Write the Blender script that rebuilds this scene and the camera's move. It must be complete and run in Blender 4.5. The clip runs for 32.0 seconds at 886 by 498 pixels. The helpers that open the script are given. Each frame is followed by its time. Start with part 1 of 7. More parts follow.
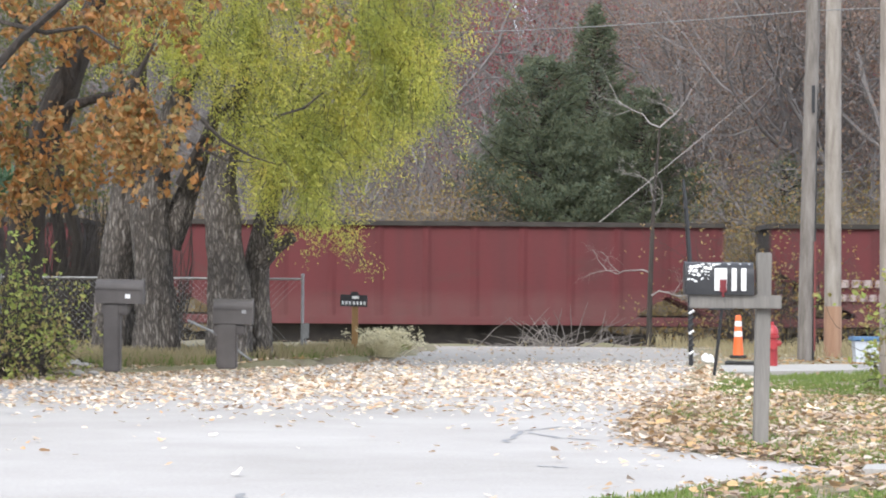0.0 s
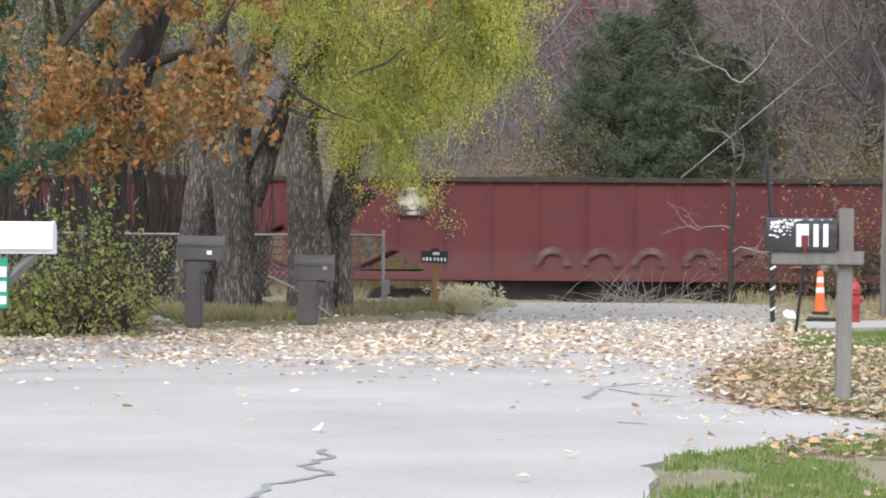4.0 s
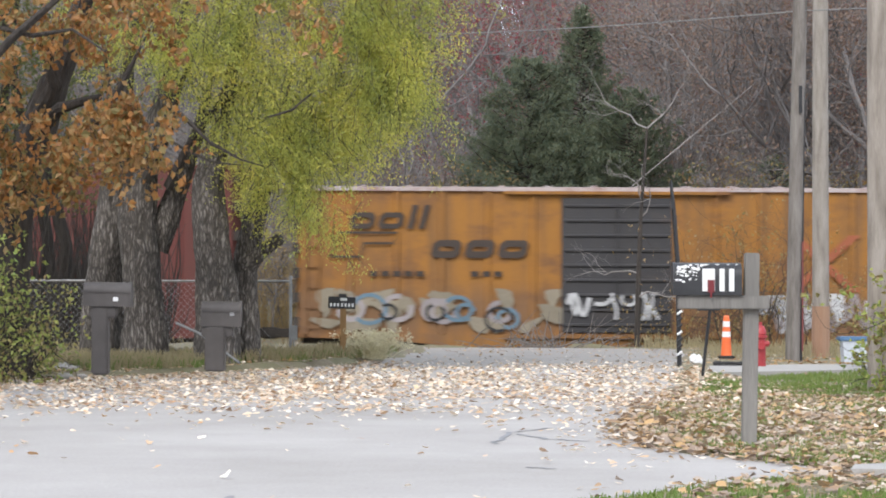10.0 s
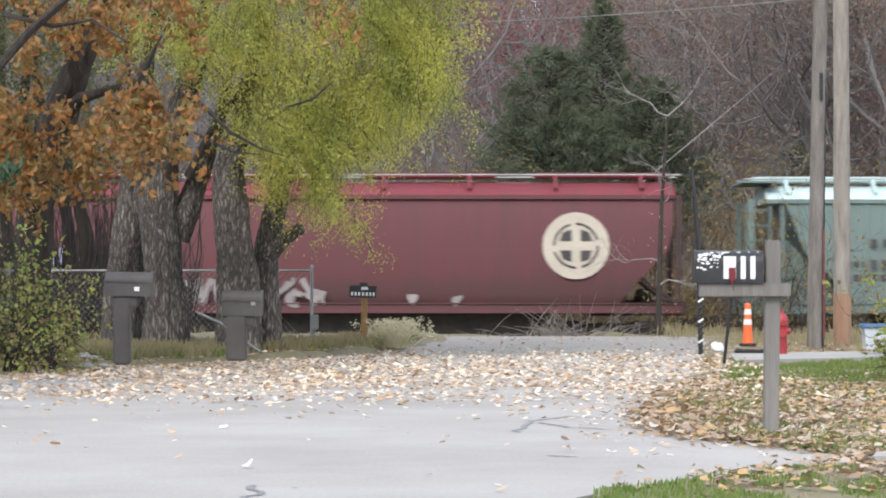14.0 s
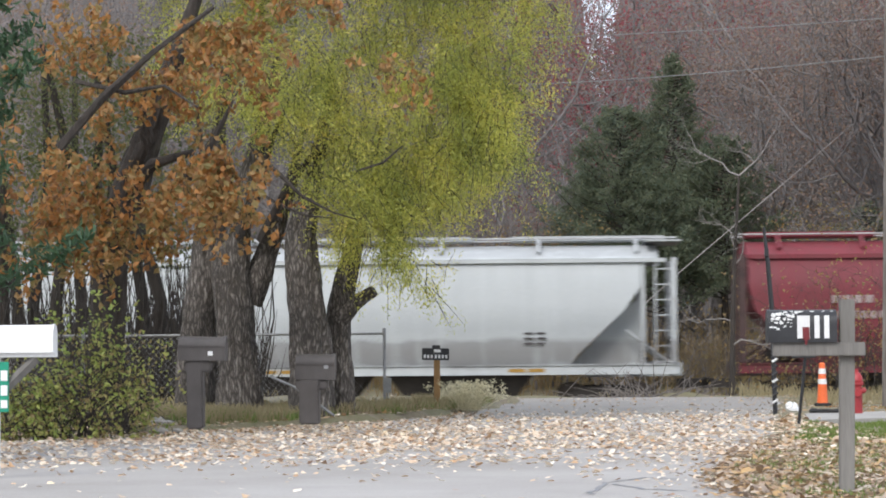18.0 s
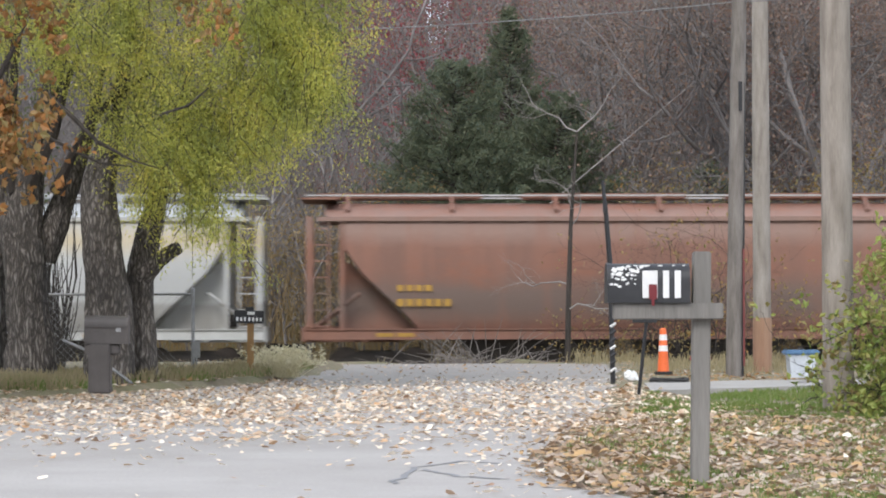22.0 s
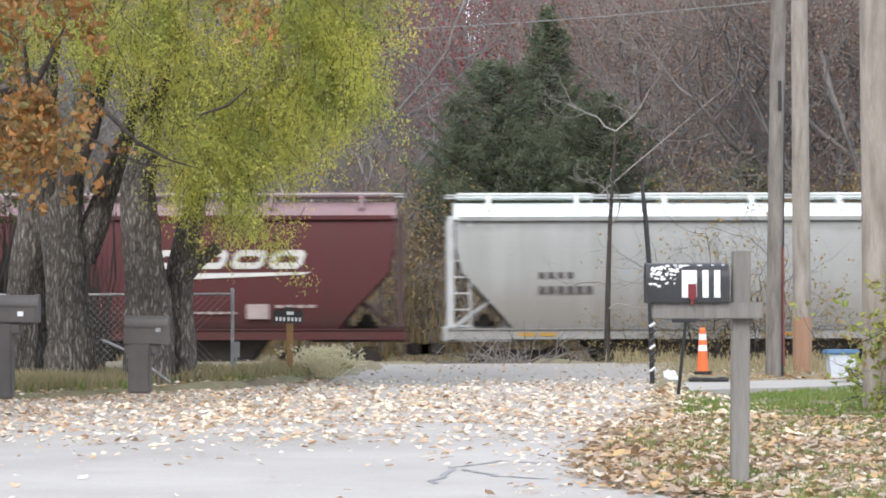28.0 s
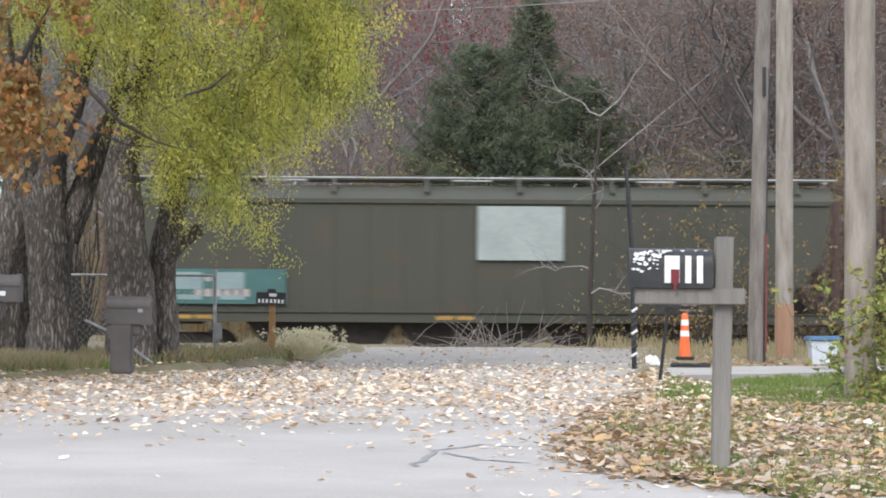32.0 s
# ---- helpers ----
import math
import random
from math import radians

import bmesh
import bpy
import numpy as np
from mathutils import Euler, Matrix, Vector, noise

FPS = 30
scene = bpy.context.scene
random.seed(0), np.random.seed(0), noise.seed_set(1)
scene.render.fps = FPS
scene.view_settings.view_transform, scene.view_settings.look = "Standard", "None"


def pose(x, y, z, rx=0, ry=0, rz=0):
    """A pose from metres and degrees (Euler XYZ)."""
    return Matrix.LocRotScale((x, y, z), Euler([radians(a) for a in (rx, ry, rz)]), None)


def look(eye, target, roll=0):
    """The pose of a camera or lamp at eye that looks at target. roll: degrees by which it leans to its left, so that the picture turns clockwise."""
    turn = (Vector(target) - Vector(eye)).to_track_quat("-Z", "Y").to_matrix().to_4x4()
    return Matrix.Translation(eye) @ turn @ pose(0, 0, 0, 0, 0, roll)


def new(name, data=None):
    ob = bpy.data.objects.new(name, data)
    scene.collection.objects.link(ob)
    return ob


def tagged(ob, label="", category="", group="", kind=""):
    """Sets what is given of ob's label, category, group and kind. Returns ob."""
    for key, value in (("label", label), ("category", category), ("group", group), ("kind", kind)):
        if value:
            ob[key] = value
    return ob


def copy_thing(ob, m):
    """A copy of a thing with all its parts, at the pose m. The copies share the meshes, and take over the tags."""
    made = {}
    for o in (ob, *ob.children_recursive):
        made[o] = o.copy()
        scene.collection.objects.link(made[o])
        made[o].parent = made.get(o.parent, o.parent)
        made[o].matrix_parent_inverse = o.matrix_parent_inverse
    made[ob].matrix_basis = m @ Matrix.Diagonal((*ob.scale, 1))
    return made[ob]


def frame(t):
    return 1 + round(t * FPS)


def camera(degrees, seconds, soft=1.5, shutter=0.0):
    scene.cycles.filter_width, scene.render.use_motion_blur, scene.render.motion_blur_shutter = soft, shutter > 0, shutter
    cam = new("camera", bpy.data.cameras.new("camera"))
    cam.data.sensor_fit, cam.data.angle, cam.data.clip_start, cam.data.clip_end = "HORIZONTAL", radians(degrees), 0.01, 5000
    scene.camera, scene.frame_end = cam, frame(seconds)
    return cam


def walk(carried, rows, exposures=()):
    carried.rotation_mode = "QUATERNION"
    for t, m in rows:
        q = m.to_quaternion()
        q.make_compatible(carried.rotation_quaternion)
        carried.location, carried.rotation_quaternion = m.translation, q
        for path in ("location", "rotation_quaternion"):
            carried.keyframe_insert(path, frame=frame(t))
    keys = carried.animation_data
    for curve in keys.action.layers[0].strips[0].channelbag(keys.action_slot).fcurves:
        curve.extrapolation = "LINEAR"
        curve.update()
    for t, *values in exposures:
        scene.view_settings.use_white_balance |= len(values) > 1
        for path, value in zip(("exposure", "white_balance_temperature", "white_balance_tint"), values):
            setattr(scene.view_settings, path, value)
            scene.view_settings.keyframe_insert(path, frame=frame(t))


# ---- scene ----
# The camera stands at the roadside, turns in the hand, and steps 3 m ahead about 21.4 s.
cam = camera(20.0, 32.0, soft=1.85, shutter=0.25)
EYE = Vector((0.0, 0.0, 1.05))
STEP = Vector((0.28, 3.2, -0.022))
ROWS = [
    (0.0, 0.00, 0.199, 1.222, -0.460),
    (0.5, 0.00, 0.895, 1.565, -0.383),
    (1.0, 0.00, 0.686, 0.866, -0.487),
    (1.5, 0.00, -0.209, 1.311, -0.612),
    (2.0, 0.00, -0.195, 1.742, -0.508),
    (2.5, 0.00, 0.967, 1.869, -0.281),
    (3.0, 0.00, 1.848, 1.521, -0.465),
    (3.5, 0.00, 2.008, 0.130, -0.397),
    (5.5, 0.00, 2.000, 0.776, -0.721),
    (6.0, 0.00, 1.674, 1.105, -0.680),
    (6.5, 0.00, 1.468, 1.894, -0.729),
    (7.0, 0.00, 0.945, 1.326, -0.756),
    (7.5, 0.00, 0.091, 0.988, -0.568),
    (8.0, 0.00, -0.463, 1.223, -0.433),
    (8.5, 0.00, 0.032, 1.680, -0.190),
    (9.0, 0.00, 0.142, 1.593, -0.232),
    (9.5, 0.00, 0.185, 1.507, -0.272),
    (10.0, 0.00, -0.071, 1.260, -0.233),
    (10.5, 0.00, 0.070, 1.530, 0.018),
    (11.0, 0.00, 0.425, 1.760, -0.001),
    (11.5, 0.00, 0.446, 1.079, -0.091),
    (12.0, 0.00, 0.816, 0.560, 0.006),
    (12.5, 0.00, 0.624, 0.892, -0.096),
    (13.0, 0.00, -0.000, 1.211, -0.000),
    (13.5, 0.00, 0.049, 1.213, -0.012),
    (14.0, 0.00, 0.408, 1.001, -0.026),
    (14.5, 0.00, 1.292, 0.719, 0.221),
    (15.0, 0.00, 1.313, 1.229, 0.232),
    (15.5, 0.00, 1.958, 1.839, 0.520),
    (17.5, 0.00, 2.185, 2.186, 0.607),
    (18.0, 0.00, 2.063, 2.424, 0.445),
    (18.5, 0.00, 1.356, 2.108, 0.378),
    (19.0, 0.00, -0.187, 1.893, 0.217),
    (19.5, 0.00, -1.853, 2.192, 0.149),
    (20.0, 0.00, -1.506, 2.072, 0.107),
    (20.5, 0.00, -1.597, 2.105, 0.094),
    (21.0, 0.00, -1.343, 1.547, 0.054),
    (21.5, 0.74, -1.183, 1.975, 0.160),
    (22.0, 1.00, -1.625, 1.597, 0.119),
    (22.5, 1.00, -1.279, 0.998, 0.348),
    (23.0, 1.00, -0.649, 1.818, 0.218),
    (23.5, 1.00, -0.414, 2.086, 0.105),
    (24.0, 1.00, -0.575, 1.957, 0.042),
    (24.5, 1.00, -0.981, 1.916, -0.072),
    (26.5, 1.00, -0.561, 2.151, 0.093),
    (27.0, 1.00, -0.598, 1.445, 0.205),
    (27.5, 1.00, -0.739, 1.702, -0.067),
    (28.0, 1.00, -0.734, 1.595, 0.161),
    (28.5, 1.00, -1.102, 1.058, 0.199),
    (29.0, 1.00, -1.425, 1.193, -0.137),
    (29.5, 1.00, -1.408, 2.467, -0.023),
    (30.0, 1.00, -1.038, 2.479, 0.072),
    (30.5, 1.00, -1.166, 1.680, -0.097),
    (31.0, 1.00, -0.527, 1.534, -0.037),
    (31.5, 1.00, -0.697, 1.409, 0.020),
    (32.0, 1.00, -1.130, 1.215, -0.345),
]
walk(cam, [(t, Matrix.Translation(EYE + STEP * s) @ pose(0, 0, 0, 90 + pitch, roll, yaw)) for t, s, yaw, pitch, roll in ROWS],
     exposures=[(0.0, 0.37), (1.0, 0.13), (2.0, 0.2), (3.0, 0.37), (3.5, 0.25), (6.0, 0.02), (7.0, -0.05), (8.0, -0.55), (9.0, 0.05), (10.0, 0.07), (13.0, 0.03), (14.0, 0.07), (15.0, -0.1), (15.5, -0.1), (17.5, -0.18), (18.0, -0.12), (19.0, 0.2), (20.0, 0.3), (21.0, 0.0), (22.0, -0.1), (23.0, -0.03), (27.0, 0.17), (28.0, 0.2), (29.0, -0.22), (30.0, 0.0), (31.0, -0.06), (32.0, 0.08)])

# ---- world and light: a bright overcast autumn day ----
world = bpy.data.worlds.new("overcast_sky")
scene.world = world
world.use_nodes = True
wn, wl = world.node_tree.nodes, world.node_tree.links
sky = wn.new("ShaderNodeTexSky")
sky.sky_type, sky.sun_disc = "NISHITA", False
sky.sun_elevation, sky.sun_rotation = radians(48), radians(200)
sky.air_density, sky.dust_density, sky.ozone_density = 1.0, 4.0, 1.0
cloud = wn.new("ShaderNodeMixRGB")
cloud.inputs[0].default_value = 0.75
cloud.inputs[2].default_value = (7.55, 8.2, 9.5, 1)
wl.new(sky.outputs[0], cloud.inputs[1])
wl.new(cloud.outputs[0], wn["Background"].inputs[0])
wn["Background"].inputs[1].default_value = 0.20
sun = new("sun", bpy.data.lights.new("sun", "SUN"))
sun.data.energy, sun.data.angle, sun.data.color = 2.2, radians(25), (1.0, 0.99, 0.98)
sun.matrix_world = look((-20, -40, 60), (0, 20, 0))


# ---- materials ----
def nodes_of(name):
    m = bpy.data.materials.new(name)
    m.use_nodes = True
    return m, m.node_tree.nodes, m.node_tree.links, m.node_tree.nodes["Principled BSDF"]


def ramp_node(n, cols):
    r = n.new("ShaderNodeValToRGB")
    e = r.color_ramp.elements
    while len(e) < len(cols):
        e.new(0.5)
    for i, c in enumerate(cols):
        e[i].position = i / max(1, len(cols) - 1)
        e[i].color = (*c, 1)
    return r


def mat(name, cols, rough=0.8, metal=0.0, scale=2.0, fine=30.0, stretch=(1, 1, 1), bump=0.15, vary=0.25, dist=0.01):
    """Colours mixed by coarse noise, with fine grain, small relief and some change from piece to piece."""
    m, n, l, b = nodes_of(name)
    tc, mp = n.new("ShaderNodeTexCoord"), n.new("ShaderNodeMapping")
    mp.inputs["Scale"].default_value = stretch
    l.new(tc.outputs["Object"], mp.inputs[0])
    n1, n2 = n.new("ShaderNodeTexNoise"), n.new("ShaderNodeTexNoise")
    n1.inputs["Scale"].default_value, n1.inputs["Detail"].default_value, n1.inputs["Roughness"].default_value = scale, 6, 0.65
    n2.inputs["Scale"].default_value, n2.inputs["Detail"].default_value = fine, 4
    for x in (n1, n2):
        l.new(mp.outputs[0], x.inputs["Vector"])
    spread = n.new("ShaderNodeMapRange")
    spread.inputs[1].default_value, spread.inputs[2].default_value = 0.3, 0.7
    l.new(n1.outputs[0], spread.inputs[0])
    r = ramp_node(n, cols)
    l.new(spread.outputs[0], r.inputs[0])
    hsv = n.new("ShaderNodeHueSaturation")
    info = n.new("ShaderNodeObjectInfo")
    a = n.new("ShaderNodeMath")
    a.operation, a.inputs[1].default_value, a.inputs[2].default_value = "MULTIPLY_ADD", vary * 0.6, 1 - vary * 0.65
    l.new(info.outputs["Random"], a.inputs[0])
    g = n.new("ShaderNodeMath")
    g.operation, g.inputs[1].default_value, g.inputs[2].default_value = "MULTIPLY_ADD", vary * 1.4, 1 - vary * 0.7
    l.new(n2.outputs[0], g.inputs[0])
    v = n.new("ShaderNodeMath")
    v.operation = "MULTIPLY"
    l.new(a.outputs[0], v.inputs[0])
    l.new(g.outputs[0], v.inputs[1])
    l.new(v.outputs[0], hsv.inputs["Value"])
    l.new(r.outputs[0], hsv.inputs["Color"])
    l.new(hsv.outputs[0], b.inputs["Base Color"])
    b.inputs["Roughness"].default_value, b.inputs["Metallic"].default_value = rough, metal
    if bump:
        bp = n.new("ShaderNodeBump")
        bp.inputs["Strength"].default_value, bp.inputs["Distance"].default_value = bump, dist
        l.new(n2.outputs[0], bp.inputs["Height"])
        l.new(bp.outputs[0], b.inputs["Normal"])
    return m


def leaf_mat(name, cols, through_light=0.35, rough=0.6, patchy=0.4, patch=0.8):
    """Leaves, each of its own colour."""
    m, n, l, b = nodes_of(name)
    geo = n.new("ShaderNodeNewGeometry")
    r = ramp_node(n, cols)
    tc, nz, mx0 = n.new("ShaderNodeTexCoord"), n.new("ShaderNodeTexNoise"), n.new("ShaderNodeMix")
    nz.inputs["Scale"].default_value, nz.inputs["Detail"].default_value = patch, 3
    l.new(tc.outputs["Object"], nz.inputs["Vector"])
    far = n.new("ShaderNodeMapRange")
    far.inputs[1].default_value, far.inputs[2].default_value = 0.3, 0.7
    l.new(nz.outputs[0], far.inputs[0])
    mx0.inputs[0].default_value = patchy
    l.new(geo.outputs["Random Per Island"], mx0.inputs[2])
    l.new(far.outputs[0], mx0.inputs[3])
    l.new(mx0.outputs[0], r.inputs[0])
    l.new(r.outputs[0], b.inputs["Base Color"])
    b.inputs["Roughness"].default_value = rough
    tr, mx = n.new("ShaderNodeBsdfTranslucent"), n.new("ShaderNodeMixShader")
    mx.inputs[0].default_value = through_light
    l.new(r.outputs[0], tr.inputs[0])
    l.new(b.outputs[0], mx.inputs[1])
    l.new(tr.outputs[0], mx.inputs[2])
    l.new(mx.outputs[0], n["Material Output"].inputs[0])
    return m


def paint(name, col, rust=(0.16, 0.08, 0.05), amount=0.5, grime=(0.10, 0.085, 0.07), rough=0.55, low=0.5, bands=(), spots=None):
    """Weathered wagon paint: streaks that run down, rust blooms, grime, and bands (from, to, softness, colour, amount)
    along the side, for stains and for the painted-in shading of round sides.
    """
    m, n, l, b = nodes_of(name)
    tc = n.new("ShaderNodeTexCoord")
    mp, mp2 = n.new("ShaderNodeMapping"), n.new("ShaderNodeMapping")
    mp.inputs["Scale"].default_value = (2.2, 2.2, 0.14)
    mp2.inputs["Scale"].default_value = (0.5, 0.5, 0.9)
    for q in (mp, mp2):
        l.new(tc.outputs["Object"], q.inputs[0])
    streak, bloom, fine = (n.new("ShaderNodeTexNoise") for _ in range(3))
    streak.inputs["Scale"].default_value, streak.inputs["Detail"].default_value = 1.3, 7
    bloom.inputs["Scale"].default_value, bloom.inputs["Detail"].default_value, bloom.inputs["Roughness"].default_value = 1.6, 8, 0.7
    fine.inputs["Scale"].default_value, fine.inputs["Detail"].default_value = 45, 3
    l.new(mp.outputs[0], streak.inputs["Vector"])
    l.new(mp2.outputs[0], bloom.inputs["Vector"])
    l.new(tc.outputs["Object"], fine.inputs["Vector"])
    def ranged(src, lo, hi, top):
        q = n.new("ShaderNodeMapRange")
        q.inputs[1].default_value, q.inputs[2].default_value, q.inputs[4].default_value = lo, hi, top
        l.new(src, q.inputs[0])
        return q.outputs[0]
    m1, m2, m3 = (n.new("ShaderNodeMixRGB") for _ in range(3))
    m1.inputs[1].default_value, m1.inputs[2].default_value = (*col, 1), (*grime, 1)
    l.new(ranged(streak.outputs[0], 0.42, 0.75, 0.6 * low + 0.3), m1.inputs[0])
    m2.inputs[2].default_value = (*rust, 1)
    l.new(m1.outputs[0], m2.inputs[1])
    l.new(ranged(bloom.outputs[0], 0.62 - 0.18 * amount, 0.78 - 0.1 * amount, min(0.95, 0.4 + amount)), m2.inputs[0])
    last = m2.outputs[0]
    xyz = n.new("ShaderNodeSeparateXYZ")
    l.new(tc.outputs["Object"], xyz.inputs[0])

    def times(a, b, op="MULTIPLY"):
        q = n.new("ShaderNodeMath")
        q.operation = op
        for k, v in enumerate((a, b)):
            if isinstance(v, (int, float)):
                q.inputs[k].default_value = v
            else:
                l.new(v, q.inputs[k])
        return q.outputs[0]
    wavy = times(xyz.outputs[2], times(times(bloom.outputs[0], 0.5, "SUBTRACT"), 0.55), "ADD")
    # bands by height: stains, and shading of the side put into its colour
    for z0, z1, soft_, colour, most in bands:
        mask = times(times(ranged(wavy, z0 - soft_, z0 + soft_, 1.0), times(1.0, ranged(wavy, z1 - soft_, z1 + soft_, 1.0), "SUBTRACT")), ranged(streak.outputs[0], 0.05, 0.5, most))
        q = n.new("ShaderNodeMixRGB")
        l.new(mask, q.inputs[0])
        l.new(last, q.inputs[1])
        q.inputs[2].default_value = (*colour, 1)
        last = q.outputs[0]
    if spots:
        z0, z1, pitch_, colour, most = spots
        wave = times(times(times(xyz.outputs[0], 6.2832 / pitch_), times(bloom.outputs[0], 5.0), "ADD"), 0.0, "SINE")
        mask = times(times(ranged(wavy, z0 - 0.12, z0 + 0.2, 1.0), times(1.0, ranged(wavy, z1 - 0.1, z1 + 0.1, 1.0), "SUBTRACT")), ranged(wave, -0.97, -0.2, most))
        q = n.new("ShaderNodeMixRGB")
        l.new(mask, q.inputs[0])
        l.new(last, q.inputs[1])
        q.inputs[2].default_value = (*colour, 1)
        last = q.outputs[0]
    m3.blend_type = "MULTIPLY"
    m3.inputs[0].default_value = 0.35
    l.new(last, m3.inputs[1])
    l.new(fine.outputs[0], m3.inputs[2])
    gain = n.new("ShaderNodeHueSaturation")
    gain.inputs["Value"].default_value = 1.2
    l.new(m3.outputs[0], gain.inputs["Color"])
    l.new(gain.outputs[0], b.inputs["Base Color"])
    b.inputs["Roughness"].default_value, b.inputs["Specular IOR Level"].default_value = rough + 0.1, 0.25
    return m


def bark(name):
    """Old bark: pale flaky ridges between dark furrows that run up the stem."""
    m, n, l, b = nodes_of(name)
    tc, mp, warp, add = n.new("ShaderNodeTexCoord"), n.new("ShaderNodeMapping"), n.new("ShaderNodeTexNoise"), n.new("ShaderNodeMixRGB")
    mp.inputs["Scale"].default_value = (21, 21, 3.4)
    warp.inputs["Scale"].default_value, warp.inputs["Detail"].default_value = 3.0, 4
    add.blend_type, add.inputs[0].default_value = "ADD", 0.2
    l.new(tc.outputs["Object"], warp.inputs["Vector"])
    l.new(tc.outputs["Object"], add.inputs[1])
    l.new(warp.outputs["Color"], add.inputs[2])
    l.new(add.outputs[0], mp.inputs[0])
    cell = n.new("ShaderNodeTexVoronoi")
    cell.feature = "DISTANCE_TO_EDGE"
    cell.inputs["Scale"].default_value = 1.0
    l.new(mp.outputs[0], cell.inputs["Vector"])
    fine, broad = n.new("ShaderNodeTexNoise"), n.new("ShaderNodeTexNoise")
    fine.inputs["Scale"].default_value, fine.inputs["Detail"].default_value = 3.0, 6
    broad.inputs["Scale"].default_value, broad.inputs["Detail"].default_value = 0.9, 3
    l.new(mp.outputs[0], fine.inputs["Vector"])
    l.new(tc.outputs["Object"], broad.inputs["Vector"])
    edge = n.new("ShaderNodeMapRange")
    edge.inputs[1].default_value, edge.inputs[2].default_value = 0.02, 0.38
    l.new(cell.outputs["Distance"], edge.inputs[0])
    sum_ = n.new("ShaderNodeMath")
    sum_.operation = "MULTIPLY"
    l.new(edge.outputs[0], sum_.inputs[0])
    lift = n.new("ShaderNodeMapRange")
    lift.inputs[1].default_value, lift.inputs[2].default_value, lift.inputs[3].default_value, lift.inputs[4].default_value = 0.25, 0.75, 0.35, 1.25
    l.new(fine.outputs[0], lift.inputs[0])
    l.new(lift.outputs[0], sum_.inputs[1])
    r = ramp_node(n, [(0.05, 0.043, 0.037), (0.12, 0.104, 0.09), (0.20, 0.178, 0.156), (0.29, 0.265, 0.238)])
    l.new(sum_.outputs[0], r.inputs[0])
    hsv = n.new("ShaderNodeHueSaturation")
    tone = n.new("ShaderNodeMapRange")
    tone.inputs[1].default_value, tone.inputs[2].default_value, tone.inputs[3].default_value, tone.inputs[4].default_value = 0.3, 0.7, 0.6, 1.25
    l.new(broad.outputs[0], tone.inputs[0])
    l.new(tone.outputs[0], hsv.inputs["Value"])
    l.new(r.outputs[0], hsv.inputs["Color"])
    l.new(hsv.outputs[0], b.inputs["Base Color"])
    b.inputs["Roughness"].default_value = 0.95
    bp = n.new("ShaderNodeBump")
    bp.inputs["Strength"].default_value, bp.inputs["Distance"].default_value = 0.7, 0.03
    l.new(sum_.outputs[0], bp.inputs["Height"])
    l.new(bp.outputs[0], b.inputs["Normal"])
    return m


ASPHALT = mat("asphalt", [(0.36, 0.337, 0.31), (0.42, 0.395, 0.37), (0.48, 0.455, 0.43)], 0.9, scale=0.35, fine=35, bump=0.3, vary=0.3)
CONCRETE = mat("concrete", [(0.33, 0.315, 0.29), (0.43, 0.41, 0.38)], 0.9, scale=0.8, fine=40, bump=0.2)
SOIL = mat("soil", [(0.14, 0.115, 0.075), (0.22, 0.18, 0.12), (0.17, 0.16, 0.085), (0.27, 0.22, 0.155)], 0.95, scale=1.1, fine=14, bump=0.6, dist=0.04)
BALLAST = mat("ballast", [(0.10, 0.095, 0.09), (0.2, 0.19, 0.18)], 0.95, scale=9, fine=30, bump=0.8, dist=0.04)
TAR = mat("tar", [(0.20, 0.20, 0.205), (0.28, 0.28, 0.285)], 0.7, scale=3, fine=40)
BARK = bark("furrowed_bark")
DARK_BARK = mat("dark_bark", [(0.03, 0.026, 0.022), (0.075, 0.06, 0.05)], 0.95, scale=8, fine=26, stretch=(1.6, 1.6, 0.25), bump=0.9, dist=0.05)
TWIG = mat("grey_twig", [(0.11, 0.099, 0.095), (0.28, 0.258, 0.248)], 0.95, scale=1.2, fine=10, bump=0)
PALE_TWIG = mat("pale_twig", [(0.22, 0.20, 0.185), (0.33, 0.305, 0.285)], 0.95, scale=2, fine=10, bump=0)
POLE_WOOD = mat("pole_wood", [(0.16, 0.135, 0.11), (0.27, 0.235, 0.20), (0.36, 0.32, 0.28)], 0.9, scale=2.5, fine=30, stretch=(3, 3, 0.45), bump=0.3)
GREY_POLE = mat("grey_pole_wood", [(0.09, 0.08, 0.07), (0.18, 0.16, 0.145), (0.25, 0.23, 0.21)], 0.9, scale=2.5, fine=30, stretch=(3, 3, 0.45), bump=0.3)
PALE_POLE = mat("pale_pole_wood", [(0.20, 0.17, 0.145), (0.31, 0.275, 0.24), (0.40, 0.365, 0.33)], 0.9, scale=2.5, fine=30, stretch=(3, 3, 0.45), bump=0.3)
RED_WOOD = mat("reddish_wood", [(0.30, 0.17, 0.11), (0.38, 0.24, 0.16)], 0.9, scale=2.5, fine=30, stretch=(3, 3, 0.12), bump=0.4)
POST_WOOD = mat("weathered_post_wood", [(0.15, 0.142, 0.13), (0.25, 0.235, 0.215)], 0.9, scale=4, fine=40, stretch=(2, 2, 0.2), bump=0.4)
NEW_WOOD = mat("tan_post_wood", [(0.30, 0.17, 0.07), (0.38, 0.23, 0.10)], 0.85, scale=4, fine=40, stretch=(2, 2, 0.2), bump=0.3)
BLACK = mat("black_metal", [(0.012, 0.012, 0.014), (0.03, 0.03, 0.033)], 0.45, scale=6, bump=0.05)
BROWN_PLASTIC = mat("brown_plastic", [(0.055, 0.047, 0.043), (0.085, 0.075, 0.07)], 0.6, scale=3, fine=60, bump=0.1)
